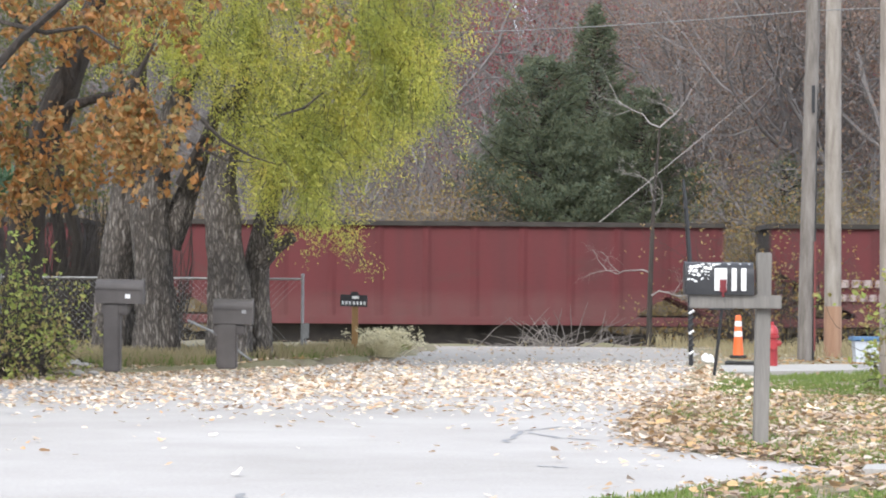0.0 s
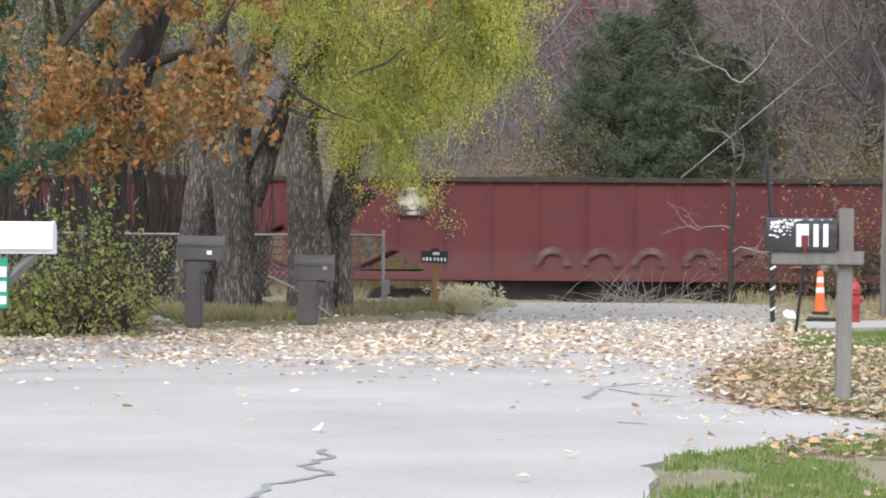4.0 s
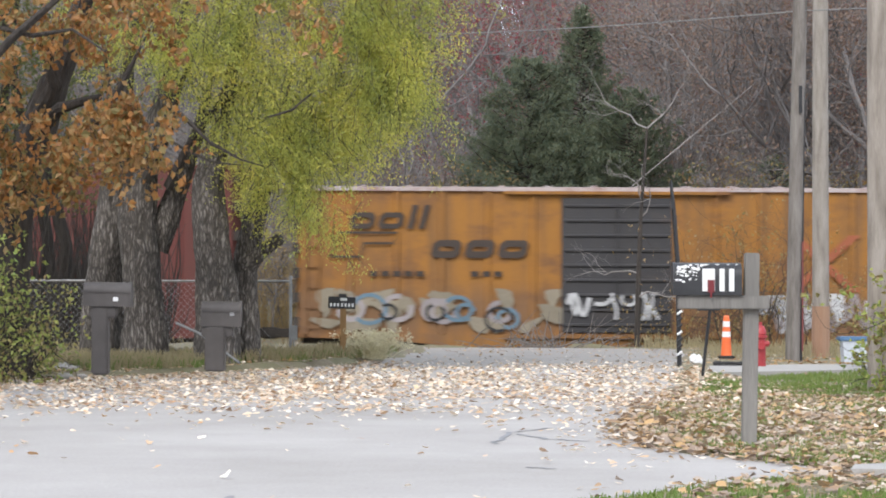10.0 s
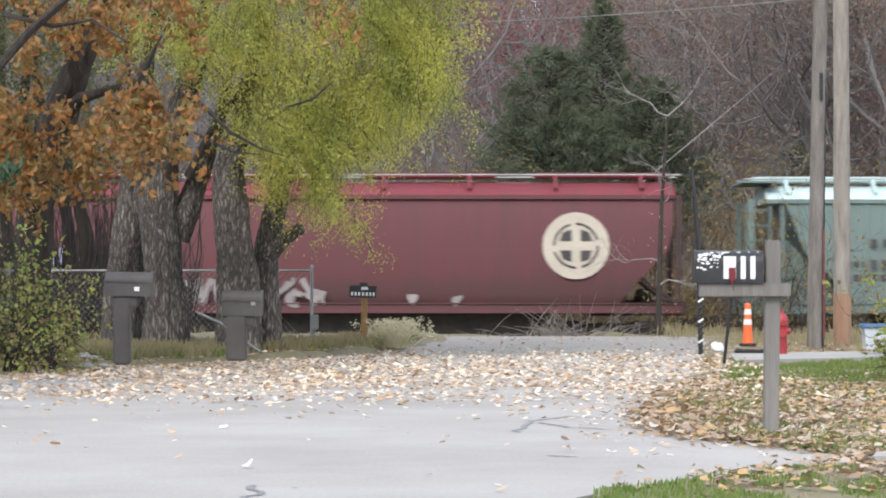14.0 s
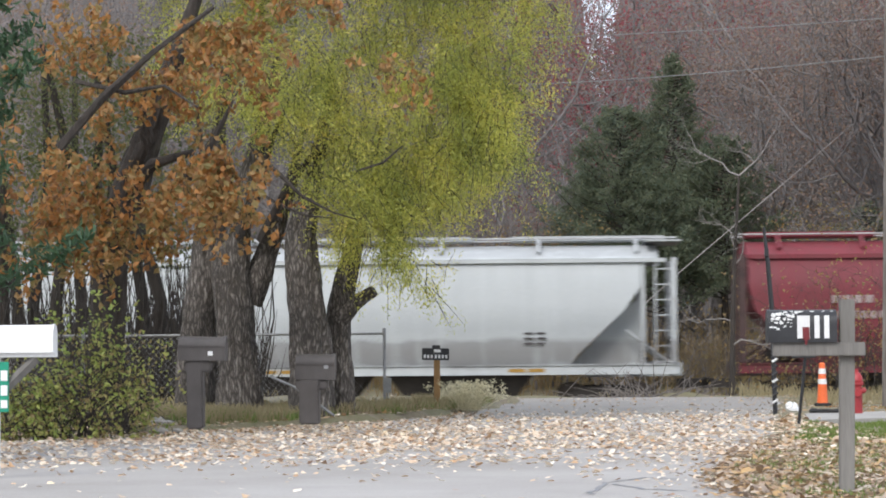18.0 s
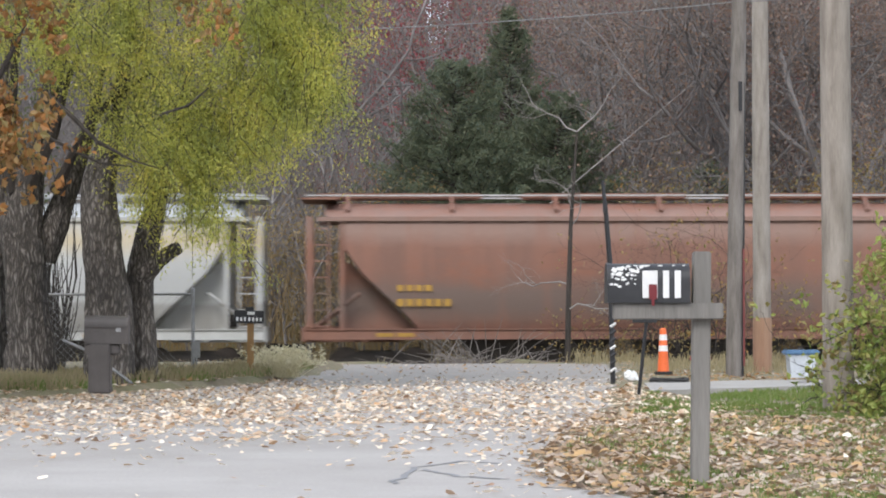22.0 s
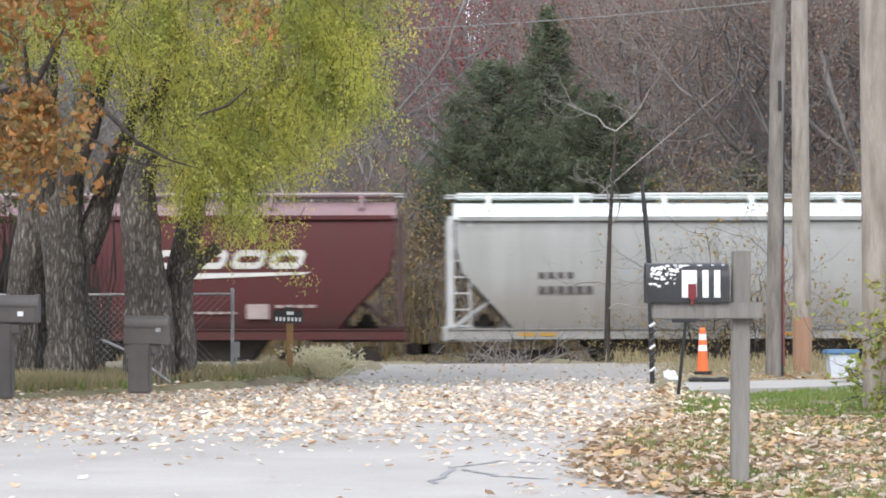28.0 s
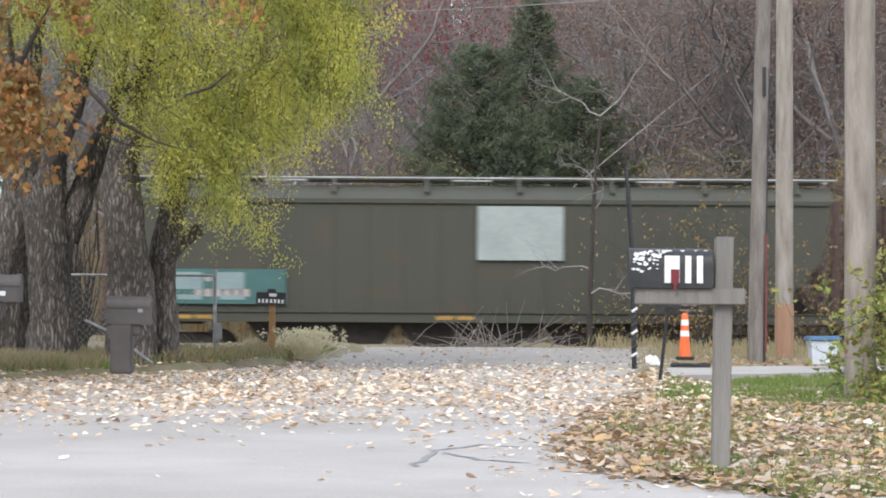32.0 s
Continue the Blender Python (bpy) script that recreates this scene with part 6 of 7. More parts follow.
def willow(name, trunks, strands, label, leaf, n, size, droop, seed, bark=BARK, box=None, slim=0.3, twigs=True):
    """A tree of several stems with a crown of hanging sprays."""
    rng = np.random.default_rng(seed)
    base = Vector(trunks[0][0][0])
    t = thing(name, label, "tree", at=Matrix.Translation(base))
    for pts, rad in trunks:
        slim_ = rad[0] < 0.1
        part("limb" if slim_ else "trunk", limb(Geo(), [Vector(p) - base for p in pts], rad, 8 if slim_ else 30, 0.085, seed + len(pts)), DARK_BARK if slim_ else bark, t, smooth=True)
    g, c = Geo(), []
    for (px0, px1, py0, py1, y0, y1, m) in strands:
        for i in range(m // 9):
            mid = at(rng.uniform(px0, px1), rng.uniform(py0, py1), rng.uniform(y0, y1)) - base
            if noise.noise(mid * 1.0) < -0.10 and rng.random() < 0.6:
                continue
            wide = rng.uniform(0.13, 0.30)
            lean = Vector((rng.normal() * 0.35 + 0.12, rng.normal() * 0.3, 0))
            for s in range(9):
                p = mid + Vector(rng.normal(size=3)) * wide
                ln = rng.uniform(0.3, 0.9) * droop
                d = (lean + Vector((rng.normal() * 0.18, rng.normal() * 0.18, -0.8 if droop else 0.2))).normalized()
                q = p + d * ln
                if twigs and s < 5:
                    g.tube([p, p.lerp(q, 0.5) + Vector((rng.normal() * 0.05, 0, 0.03)), q], [0.006, 0.005, 0.002], 3, cap=False)
                u = rng.random((n, 1))
                c.append(np.array(p) * (1 - u) + np.array(q) * u + rng.normal(size=(n, 3)) * 0.07)
    if twigs:
        tagged(part("twig", g, DARK_BARK, t), kind="stuff")
    part("crown", Geo().leaves(np.concatenate(c), size, rng, slim, droop=0.9 if droop else 0.2), leaf, t)
    return t


# the row of big rough-barked trunks under the yellow-green crown
willow("willow_tree", [
    ([at(183, 660, 40.5), at(184, 570, 40.5), at(192, 460, 40.5), at(208, 350, 40.5), at(216, 230, 40.5), at(228, 120, 40.5), at(250, 10, 40.5)], [0.36, 0.30, 0.27, 0.25, 0.18, 0.11, 0.04]),
    ([at(262, 655, 40), at(262, 570, 40), at(256, 480, 40), at(246, 390, 40), at(256, 300, 40), at(285, 200, 40), at(312, 100, 40), at(332, 0, 40)], [0.38, 0.33, 0.29, 0.28, 0.24, 0.15, 0.09, 0.04]),
    ([at(280, 440, 40.2), at(302, 380, 40.2), at(330, 300, 40.3), at(355, 230, 40.5), at(378, 130, 40.6)], [0.20, 0.19, 0.15, 0.10, 0.03]),
    ([at(232, 330, 39.8), at(216, 240, 39.7), at(196, 160, 39.6), at(188, 90, 39.6)], [0.075, 0.065, 0.05, 0.02]),
    ([at(262, 320, 39.7), at(300, 235, 39.6), at(318, 160, 39.6), at(352, 80, 39.6)], [0.09, 0.075, 0.055, 0.02]),
    ([at(302, 330, 39.9), at(340, 250, 39.6), at(392, 180, 39.4), at(452, 140, 39.4)], [0.08, 0.06, 0.045, 0.015])],
    [(120, 420, -300, 70, 38.0, 42, 1100), (270, 430, 0, 110, 38.0, 39.6, 330)],
    "old rough-barked tree with several stems and yellow-green leaves", WILLOW, 56, 0.057, 0.95, 2)
willow("willow_tree", [
    ([at(392, 655, 39.5), at(392, 560, 39.5), at(386, 470, 39.5), at(376, 390, 39.5), at(372, 320, 39.5), at(400, 200, 39.8), at(420, 90, 39.9), at(432, 0, 40)], [0.38, 0.33, 0.29, 0.27, 0.22, 0.13, 0.07, 0.03]),
    ([at(440, 650, 40.2), at(440, 560, 40.2), at(438, 470, 40.2), at(452, 400, 40.2), at(470, 330, 40.2), at(500, 220, 40.2), at(522, 110, 40.2)], [0.25, 0.21, 0.20, 0.17, 0.13, 0.08, 0.02]),
    ([at(440, 470, 40.1), at(470, 440, 40.0), at(503, 420, 39.9)], [0.15, 0.11, 0.085]),
    ([at(285, 165, 37.7), at(330, 206, 37.6), at(375, 250, 37.5), at(430, 280, 37.5), at(470, 292, 37.5)], [0.022, 0.032, 0.026, 0.016, 0.006]),
    ([at(290, 238, 37.8), at(330, 262, 37.7), at(380, 285, 37.6), at(430, 290, 37.6)], [0.014, 0.02, 0.015, 0.006]),
    ([at(478, 205, 37.6), at(520, 192, 37.6), at(555, 162, 37.6)], [0.014, 0.02, 0.008])],
    [(400, 560, -300, 270, 38, 41.5, 900), (540, 670, -300, 215, 38.3, 41, 720), (640, 760, 20, 165, 38.6, 40.6, 380), (430, 560, 230, 300, 38.4, 40.8, 170), (640, 810, -300, 40, 38.5, 41, 560), (510, 620, 170, 270, 38.4, 40.8, 150), (520, 650, -20, 120, 38.0, 39.6, 190), (370, 470, 140, 225, 38.0, 39.4, 120), (455, 590, 290, 345, 38.4, 40.2, 90), (490, 585, 330, 385, 38.4, 39.8, 60), (640, 745, 90, 195, 38.4, 40.6, 260), (560, 650, 190, 255, 38.4, 40.4, 70)],
    "old multi-stemmed tree with broken limb stub and yellow-green crown", WILLOW, 56, 0.057, 0.95, 3)

# the oak whose rust-orange boughs hang into the view
t = willow("oak_tree", [
    ([at(20, 660, 35), at(26, 500, 35), at(30, 380, 35), at(60, 240, 35), at(110, 110, 35), at(150, 0, 35), at(200, -140, 35)], [0.30, 0.26, 0.24, 0.2, 0.16, 0.12, 0.07]),
    ([at(60, 240, 35), at(110, 190, 34.5), at(180, 170, 34)], [0.12, 0.08, 0.04]),
    ([at(-60, 160, 31.3), at(20, 70, 31.3), at(110, -10, 31.3), at(220, -90, 31.3)], [0.06, 0.05, 0.04, 0.025]),
    ([at(70, 290, 36.5), at(95, 180, 36.5), at(125, 100, 36.5), at(150, 20, 36.5)], [0.17, 0.15, 0.12, 0.09]),
    ([at(122, 268, 36.8), at(155, 228, 36.6), at(190, 190, 36.4), at(222, 140, 36.4), at(262, 60, 36.4)], [0.12, 0.10, 0.075, 0.04, 0.01]),
    ([at(75, 200, 34.8), at(100, 150, 34.6), at(88, 90, 34.4), at(120, 40, 34.2)], [0.12, 0.1, 0.07, 0.04]),
    ([at(-30, 40, 31.4), at(60, 62, 31.4), at(130, 50, 31.4), at(190, 90, 31.3)], [0.03, 0.028, 0.022, 0.01])],
    [(-260, 0, -260, 300, 31.5, 36, 190), (0, 60, -60, 260, 31.5, 35, 27), (30, 180, -60, 90, 31.5, 35, 40), (60, 190, 190, 280, 31.5, 35, 36), (140, 290, -60, 250, 32, 34, 135), (-120, 150, 240, 375, 32, 35, 135), (100, 240, 230, 330, 32, 34, 40), (180, 350, -220, 60, 32, 34, 75), (300, 440, -120, 40, 32, 34, 20), (430, 560, -120, 30, 32, 34, 18)],
    "oak tree with rust-orange autumn leaves", OAK, 17, 0.105, 0.45, 5, DARK_BARK, slim=0.72)

# the high parts of the crowns, over the view, which shade the trunks and verge
rng = np.random.default_rng(71)
c = np.concatenate([np.stack([rng.normal(-4.0, 2.6, 5200), rng.normal(40.5, 2.2, 5200), rng.uniform(7.6, 13.5, 5200)], 1),
                    np.stack([rng.normal(-8.5, 2.4, 3400), rng.normal(41.0, 2.6, 3400), rng.uniform(8.2, 13.0, 3400)], 1)])
tagged(thing("high_crown", "high yellow-green crowns above the street", "foliage", kind="stuff", geo=Geo().leaves(c, 0.34, rng, 0.55, droop=0.5), material=WILLOW))

# thicket in the shade behind the fence
g = Geo()
for i in range(1000):
    p = at(rng.uniform(-220, 300), 0, rng.uniform(45.5, 52))
    p.z = 0.05
    d = Vector((rng.normal() * 0.35, rng.normal() * 0.3, rng.uniform(0.8, 3.2)))
    g.tube([p, p + d * 0.55 + Vector((rng.normal() * 0.12, 0, 0)), p + d], [0.02, 0.014, 0.004], 3, cap=False)
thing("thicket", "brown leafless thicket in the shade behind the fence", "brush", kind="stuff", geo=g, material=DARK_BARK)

# slim dark stems in the shade behind the fence
rng = np.random.default_rng(33)
for k in range(9):
    px, y = -170 + k * 36 + rng.normal() * 9, rng.uniform(45, 52)
    g = Geo()
    b = at(px, 0, y)
    limb(g, [(0, 0, -0.1), (rng.normal() * 0.1, 0, 2), (rng.normal() * 0.3, 0, 4.5), (rng.normal() * 0.6, 0, 7)], [0.14, 0.12, 0.10, 0.05], 7, 0.05, k)
    t = thing("young_tree", "slim dark-barked tree in the shade behind the fence", "tree", at=pose(b.x, y, 0.1), group="young trees behind the fence")
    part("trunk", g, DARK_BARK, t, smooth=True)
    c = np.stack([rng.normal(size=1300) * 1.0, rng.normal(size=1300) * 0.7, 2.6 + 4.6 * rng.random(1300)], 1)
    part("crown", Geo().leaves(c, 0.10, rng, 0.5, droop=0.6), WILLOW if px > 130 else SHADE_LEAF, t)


def bush(name, label, px, y, wide, high, leaf, n, size, seed, base=0.0, stems=26, open_=0.38):
    rng = np.random.default_rng(seed)
    b = at(px, 0, y)
    t = thing(name, label, "bush", at=pose(b.x, y, base))
    g, tips = Geo(), []
    m = max(5, stems // 3)
    for i in range(m):
        s = Vector((rng.normal() * wide * 0.16, rng.normal() * wide * 0.12, -0.05))
        d = Vector((rng.normal() * open_, rng.normal() * 0.3, 1))
        grow(g, s, d, high * rng.uniform(0.34, 0.55), 0.016, 3, rng, tips, 4, 0.3, -0.02, (2, 4), 0.66, 0.6, 0.25)
    c = []
    for i in range(n):
        p, q = tips[int(rng.integers(len(tips)))]
        c.append(p.lerp(q, rng.random() * 1.3) + Vector(rng.normal(size=3)) * 0.06)
    tagged(part("stem", g, DARK_BARK, t), kind="stuff")
    part("foliage", Geo().leaves(c, size, rng, 0.6, droop=0.3), leaf, t)
    return t


for px, y, w, hh, n, k in ((50, 33.4, 0.4, 1.2, 240, 3), (15, 33, 0.6, 2.2, 420, 4), (-22, 32.7, 0.8, 1.9, 460, 16), (-85, 32.4, 1.2, 1.2, 520, 14), (-160, 32.2, 1.0, 1.55, 520, 15)):
    bush("bush", "tall straggling bush with green and yellow leaves", px, y, w * 0.8, hh, BUSH, int(n * 2.3), 0.07, k, 0.0, 27, 0.26)
bush("bush", "dense green bush beside the utility pole", 1878, 28.2, 2.0, 2.8, BUSH, 19000, 0.08, 6, 0.0, 75, 0.25)
bush("bush", "dense green bush beside the utility pole", 1990, 29, 2.4, 2.9, BUSH, 12000, 0.08, 7, 0.0, 48, 0.35)
bush("bush", "low leafy shrub at the driveway's edge", 1585, 31.0, 0.4, 0.85, BUSH, 260, 0.085, 8, stems=15, open_=0.5)
bush("bush", "low leafy shrub at the driveway's edge", 1690, 29.2, 0.9, 1.15, BUSH, 2600, 0.07, 18, 0.0, 30, 0.4)
bush("bush", "small brown-leaved shrub against the railway", 1190, 62.5, 1.2, 1.9, GOLD_LEAF, 520, 0.08, 9, -0.5)
bush("bush", "half-bare shrub with tan leaves by the railway", 1300, 62.5, 1.6, 4.6, TAN_LEAF, 420, 0.085, 12, -0.5, 20, 0.28)
bush("bush", "half-bare shrub with tan leaves by the railway", 1372, 62, 1.4, 5.0, GOLD_LEAF, 900, 0.09, 13, -0.4, 26, 0.25)
bush("bush", "half-bare shrub with gold leaves by the railway", 1345, 61.8, 1.2, 3.4, GOLD_LEAF, 420, 0.085, 19, -0.3, 20, 0.3)

# pale stones in the grass beside the bush
rng = np.random.default_rng(15)
for px, y, r in ((118, 33.6, 0.09), (150, 33.9, 0.06)):
    bm = bmesh.new()
    bmesh.ops.create_icosphere(bm, subdivisions=2, radius=r)
    for v in bm.verts:
        v.co = Vector((v.co.x * 1.35, v.co.y, v.co.z * 0.65)) * (1 + 0.35 * noise.noise(v.co * 9 + Vector((px, 0, 0))))
    bm.verts.index_update()
    b = at(px, 0, y)
    thing("stone", "pale rounded stone in the grass beside the bush", "stone", at=pose(b.x, y, ground_at(b.x, y) + r * 0.35), group="stones in the verge",
          geo=Geo().add([v.co for v in bm.verts], [[v.index for v in f.verts] for f in bm.faces]), material=CONCRETE, smooth=True)
    bm.free()

# spruce at the far edge of the view
c = conifer(91, 9.0, 4.2, "dense green spruce beside the street", SPRUCE, 0.12, 30000, "spruce_tree", 0.15, 0.7)
c.matrix_basis = pose(-6.8, 25.0, 0.0)

# the thin sapling and pale twigs before the railway
rng = np.random.default_rng(44)
t = thing("sapling", "thin dark leafless sapling at the road's end", "tree", at=Matrix.Translation(at(1133, 612, 61.5)))
b = at(1133, 612, 61.5)
g = limb(Geo(), [at(1133, 612, 61.5) - b, at(1135, 500, 61.5) - b, at(1139, 380, 61.5) - b, at(1146, 280, 61.5) - b, at(1150, 222, 61.5) - b], [0.075, 0.065, 0.05, 0.035, 0.025], 6)
part("trunk", g, DARK_BARK, t)
for p, d, l in ((at(1150, 222, 61.5), (0.6, 0, 0.8), 1.1), (at(1150, 222, 61.5), (-0.7, 0, 0.7), 1.2), (at(1139, 380, 61.5), (0.8, 0, 0.6), 0.8), (at(1137, 480, 61.5), (-0.8, 0, 0.7), 1.0), (at(1141, 350, 61.5), (-0.5, 0, 0.8), 0.8), (at(1137, 520, 61.4), (0.7, 0, 0.7), 0.9)):
    g = Geo()
    grow(g, p - b, d, l, 0.022, 3, rng, [], 4, 0.3, 0.05, (1, 3))
    tagged(part("branch", g, PALE_TWIG, t), kind="stuff")

# brush pile, weeds and dry grass at the road's end
g = Geo()
for i in range(260):
    p = at(rng.normal(985, 60), 612, rng.uniform(60.8, 62.8))
    p.z = rng.uniform(-0.45, 0.0)
    d = Vector((rng.normal(), rng.normal() * 0.3, rng.normal() * 0.35 + 0.15)).normalized() * rng.uniform(0.4, 1.5)
    g.tube([p, p + d * 0.5 + Vector((0, 0, 0.08)), p + d], [0.016, 0.012, 0.004], 3, cap=False)
thing("brush_pile", "heap of grey cut branches at the road's end", "brush pile", kind="stuff", geo=g, material=mat("cut_branches", [(0.09, 0.077, 0.068), (0.23, 0.205, 0.185)], 0.95, scale=2, fine=10, bump=0))


def tuft(g, rng, p, n, high, spread, wide=0.012, bend=0.35):
    for i in range(n):
        b = Vector(p) + Vector((rng.normal() * spread, rng.normal() * spread, 0))
        a = rng.random() * 6.28
        h = high * rng.uniform(0.5, 1.1)
        o = Vector((math.cos(a), math.sin(a), 0)) * h * bend * rng.random()
        s = Vector((-math.sin(a), math.cos(a), 0)) * wide
        g.add([b - s, b + s, b + o * 0.4 + Vector((0, 0, h * 0.6)) + s * 0.7, b + o + Vector((0, 0, h)), b + o * 0.4 + Vector((0, 0, h * 0.6)) - s * 0.7], [(0, 1, 2, 3, 4)])


g, heads = Geo(), []
for i in range(300):
    p = at(rng.normal(668, 9), 0, rng.uniform(45, 46.5))
    p.z = 0.06
    d = Vector((rng.normal() * 0.28, rng.normal() * 0.2, rng.uniform(0.2, 0.5)))
    q = p + d
    g.tube([p, p + d * 0.6 + Vector((0, 0, 0.05)), q], [0.004, 0.003, 0.002], 3, cap=False)
    heads += [q + Vector(rng.normal(size=3)) * 0.03 for k in range(5)]
g.leaves(heads, 0.055, rng, 0.5, droop=0.4)
thing("weed_clump", "clump of cream seed-headed weeds by the sign", "weeds", kind="stuff", geo=g, material=CREAM_GRASS)
g = Geo()
for i in range(330):
    px = rng.uniform(0, 760) if i % 5 < 2 else rng.uniform(1150, 1520)
    y = rng.uniform(41.5, 44.5) if px < 700 else rng.uniform(56, 62) if px < 760 else rng.uniform(58, 62.5) if px < 1250 else rng.uniform(47, 60)
    p = at(px, 0, y)
    p.z = ground_at(p.x, y)
    if 470 < px < 760:
        continue
    tuft(g, rng, p, 9, rng.uniform(0.12, 0.35), 0.12, 0.008, 0.5)
for i in range(150):
    p = Vector((rng.uniform(-9, 9), rng.uniform(61.4, 63.4), 0))
    p.z = ground_at(p.x, p.y)
    tuft(g, rng, p, 8, rng.uniform(0.15, 0.45), 0.14, 0.008, 0.5)
thing("dry_weeds", "dry tan weeds along fence and railway", "weeds", kind="stuff", geo=g, material=DRY_GRASS)


def grass(label, poly, n, high, seed, wide=0.008, material=GRASS):
    rng = np.random.default_rng(seed)
    xs_, ys_ = [p[0] for p in poly], [p[1] for p in poly]
    g, k = Geo(), 0
    while k < n:
        x, y = rng.uniform(min(xs_), max(xs_)), rng.uniform(min(ys_), max(ys_))
        if not within(x, y, poly) or within(x, y, OUTLINE):
            continue
        if noise.noise(Vector((x * 1.3, y * 0.8, seed))) < -0.15 * (1 if high < 0.12 else 2):
            k += 0.3
            continue
        tuft(g, rng, (x, y, ground_at(x, y) - 0.01), 6, high, 0.04, wide, 0.6)
        k += 1
    thing("grass", label, "grass", kind="stuff", geo=g, material=material)


VERGE = [(-9, 34), (-4, 37), (-1.7, 43), (-0.9, 49), (-0.9, 52), (-2.5, 46), (-5, 40.5), (-9, 38)]
grass("green grass along the verge under the trees", VERGE, 1000, 0.17, 1)
grass("dry tan grass and stalks under the trees", VERGE, 1700, 0.24, 21, 0.006, DRY_GRASS)
grass("dry grass among the green beside the street", [(0.45, 9.2), (0.75, 13.2), (2.0, 14.95), (5.5, 14.85), (5.5, 9.2)], 350, 0.045, 22, 0.006, DRY_GRASS)
grass("dry grass on the leafy verge by the mailbox", [(1.7, 22), (2.6, 28), (4.8, 30), (6, 24), (5.5, 16.1), (2.7, 16.0), (1.8, 18)], 1200, 0.06, 23, 0.007, DRY_GRASS)
grass("bright green lawn beside the driveway", [(3.3, 31.5), (7.5, 31), (8, 38.4), (5.4, 37), (3.9, 35.8)], 1200, 0.08, 2)
grass("bright green lawn before the driveway", [(2.75, 29.2), (3.3, 28.6), (8, 28.2), (8, 31.5), (3.5, 31.5)], 1700, 0.07, 5)
grass("thin grass on the leafy verge by the mailbox", [(1.7, 22), (2.6, 28), (4.8, 30), (6, 24), (5.5, 16.4), (2.7, 16.4), (1.8, 18)], 2400, 0.065, 3)
grass("tufts of grass at the verge's broken edge", [(2.0, 17.0), (3.0, 17.3), (4.2, 16.8), (4.2, 16.0), (2.75, 16.0)], 420, 0.06, 27)
grass("green grass beside the street", [(0.45, 9.2), (0.75, 13.2), (2.0, 14.95), (5.5, 14.85), (5.5, 9.2)], 5200, 0.05, 4, 0.006)

# fallen leaves
rng = np.random.default_rng(55)


def litter(label, n, material, size, seed, where):
    rng = np.random.default_rng(seed)
    c = []
    while len(c) < n:
        x, y, keep = where(rng)
        if rng.random() > keep:
            continue
        z = 0.008 if within(x, y, OUTLINE) else ground_at(x, y) + 0.01
        c.append((x, y, z + abs(rng.normal()) * 0.012))
    thing("fallen_leaves", label, "leaves", kind="stuff", geo=Geo().fallen(c, size * 0.84, rng), material=material)


def band(rng):
    x, y = rng.uniform(-13, 4.2), rng.uniform(17, 46)
    edge = 34.0 + 0.55 * max(0, x + 6.5) * 1.2
    q = np.interp(y, [17, 20, 23, 25.5, 28, 34, 37, 42, 46], [0.008, 0.02, 0.09, 0.6, 1.0, 0.95, 0.7, 0.3, 0.05]) * (0.55 + 0.6 * noise.noise(Vector((x * 0.9, y * 0.5, 3))))
    return x, y, q


litter("pale dry leaves drifted across the street", 21000, LITTER, 0.10, 61, band)
litter("scattered leaves on the street's far end", 1100, BROWN_LITTER, 0.09, 62, lambda r: (r.uniform(-4, 5.4), r.uniform(35, 60), 0.5))
litter("brown and yellow leaves on the verge by the mailbox", 21000, BROWN_LITTER, 0.095, 63,
       lambda r: (lambda x, y: (x, y, 0 if within(x, y, OUTLINE) else 0.14 if y > 28.4 else 1.0 if y > 15.9 else 0.25))(r.uniform(1.3, 6.5), r.uniform(13.0, 31)))
litter("leaves scattered off the verge onto the asphalt", 420, LITTER, 0.07, 66, lambda r: (r.uniform(0.9, 3.4), r.uniform(15.8, 27), 0.5))
litter("leaves thinning out from the verge over the asphalt", 320, BROWN_LITTER, 0.085, 72, lambda r: (lambda y: (float(np.interp(y, [15.6, 16.1, 17.3, 18.6, 20.2, 22.8, 25.5, 28], [2.3, 2.6, 2.05, 1.5, 1.45, 1.65, 2.0, 2.4])) + 0.05 - abs(r.normal()) * 0.2, y, 0.9))(r.uniform(15.6, 28.0)))
litter("leaves lying in the roadside grass", 160, BROWN_LITTER, 0.075, 67, lambda r: (r.uniform(0.7, 5.5), r.uniform(10, 15), 0.5))
litter("leaves lying in the grass under the trees", 2200, BROWN_LITTER, 0.11, 64, lambda r: (r.uniform(-9, -0.8), r.uniform(34, 46), 0.6))
litter("brown leaves in the bare corner by the driveway", 900, BROWN_LITTER, 0.08, 68, lambda r: (lambda x, y: (x, y, 0 if within(x, y, OUTLINE) else 1.0))(r.uniform(1.2, 4.2), r.uniform(14.0, 16.4)))
litter("leaves gathered along the asphalt's worn edge", 450, BROWN_LITTER, 0.09, 69, lambda r: (lambda y: (float(np.interp(y, [15.6, 16.1, 17.3, 18.6, 20.2], [2.3, 2.6, 2.05, 1.5, 1.45])) + 0.04 + 0.12 * r.normal(), y, 0.9))(r.uniform(15.6, 20.0)))
litter("brown leaves lying under the brush by the railway", 1500, BROWN_LITTER, 0.10, 73, lambda r: (lambda x, y: (x, y, 0 if within(x, y, OUTLINE) else 0.9))(r.uniform(4.2, 11), r.uniform(43, 62)))
litter("russet leaves at the foot of the utility poles", 420, OAK, 0.10, 70, lambda r: (r.uniform(5.3, 7.4), r.uniform(42.5, 49), 0.8))
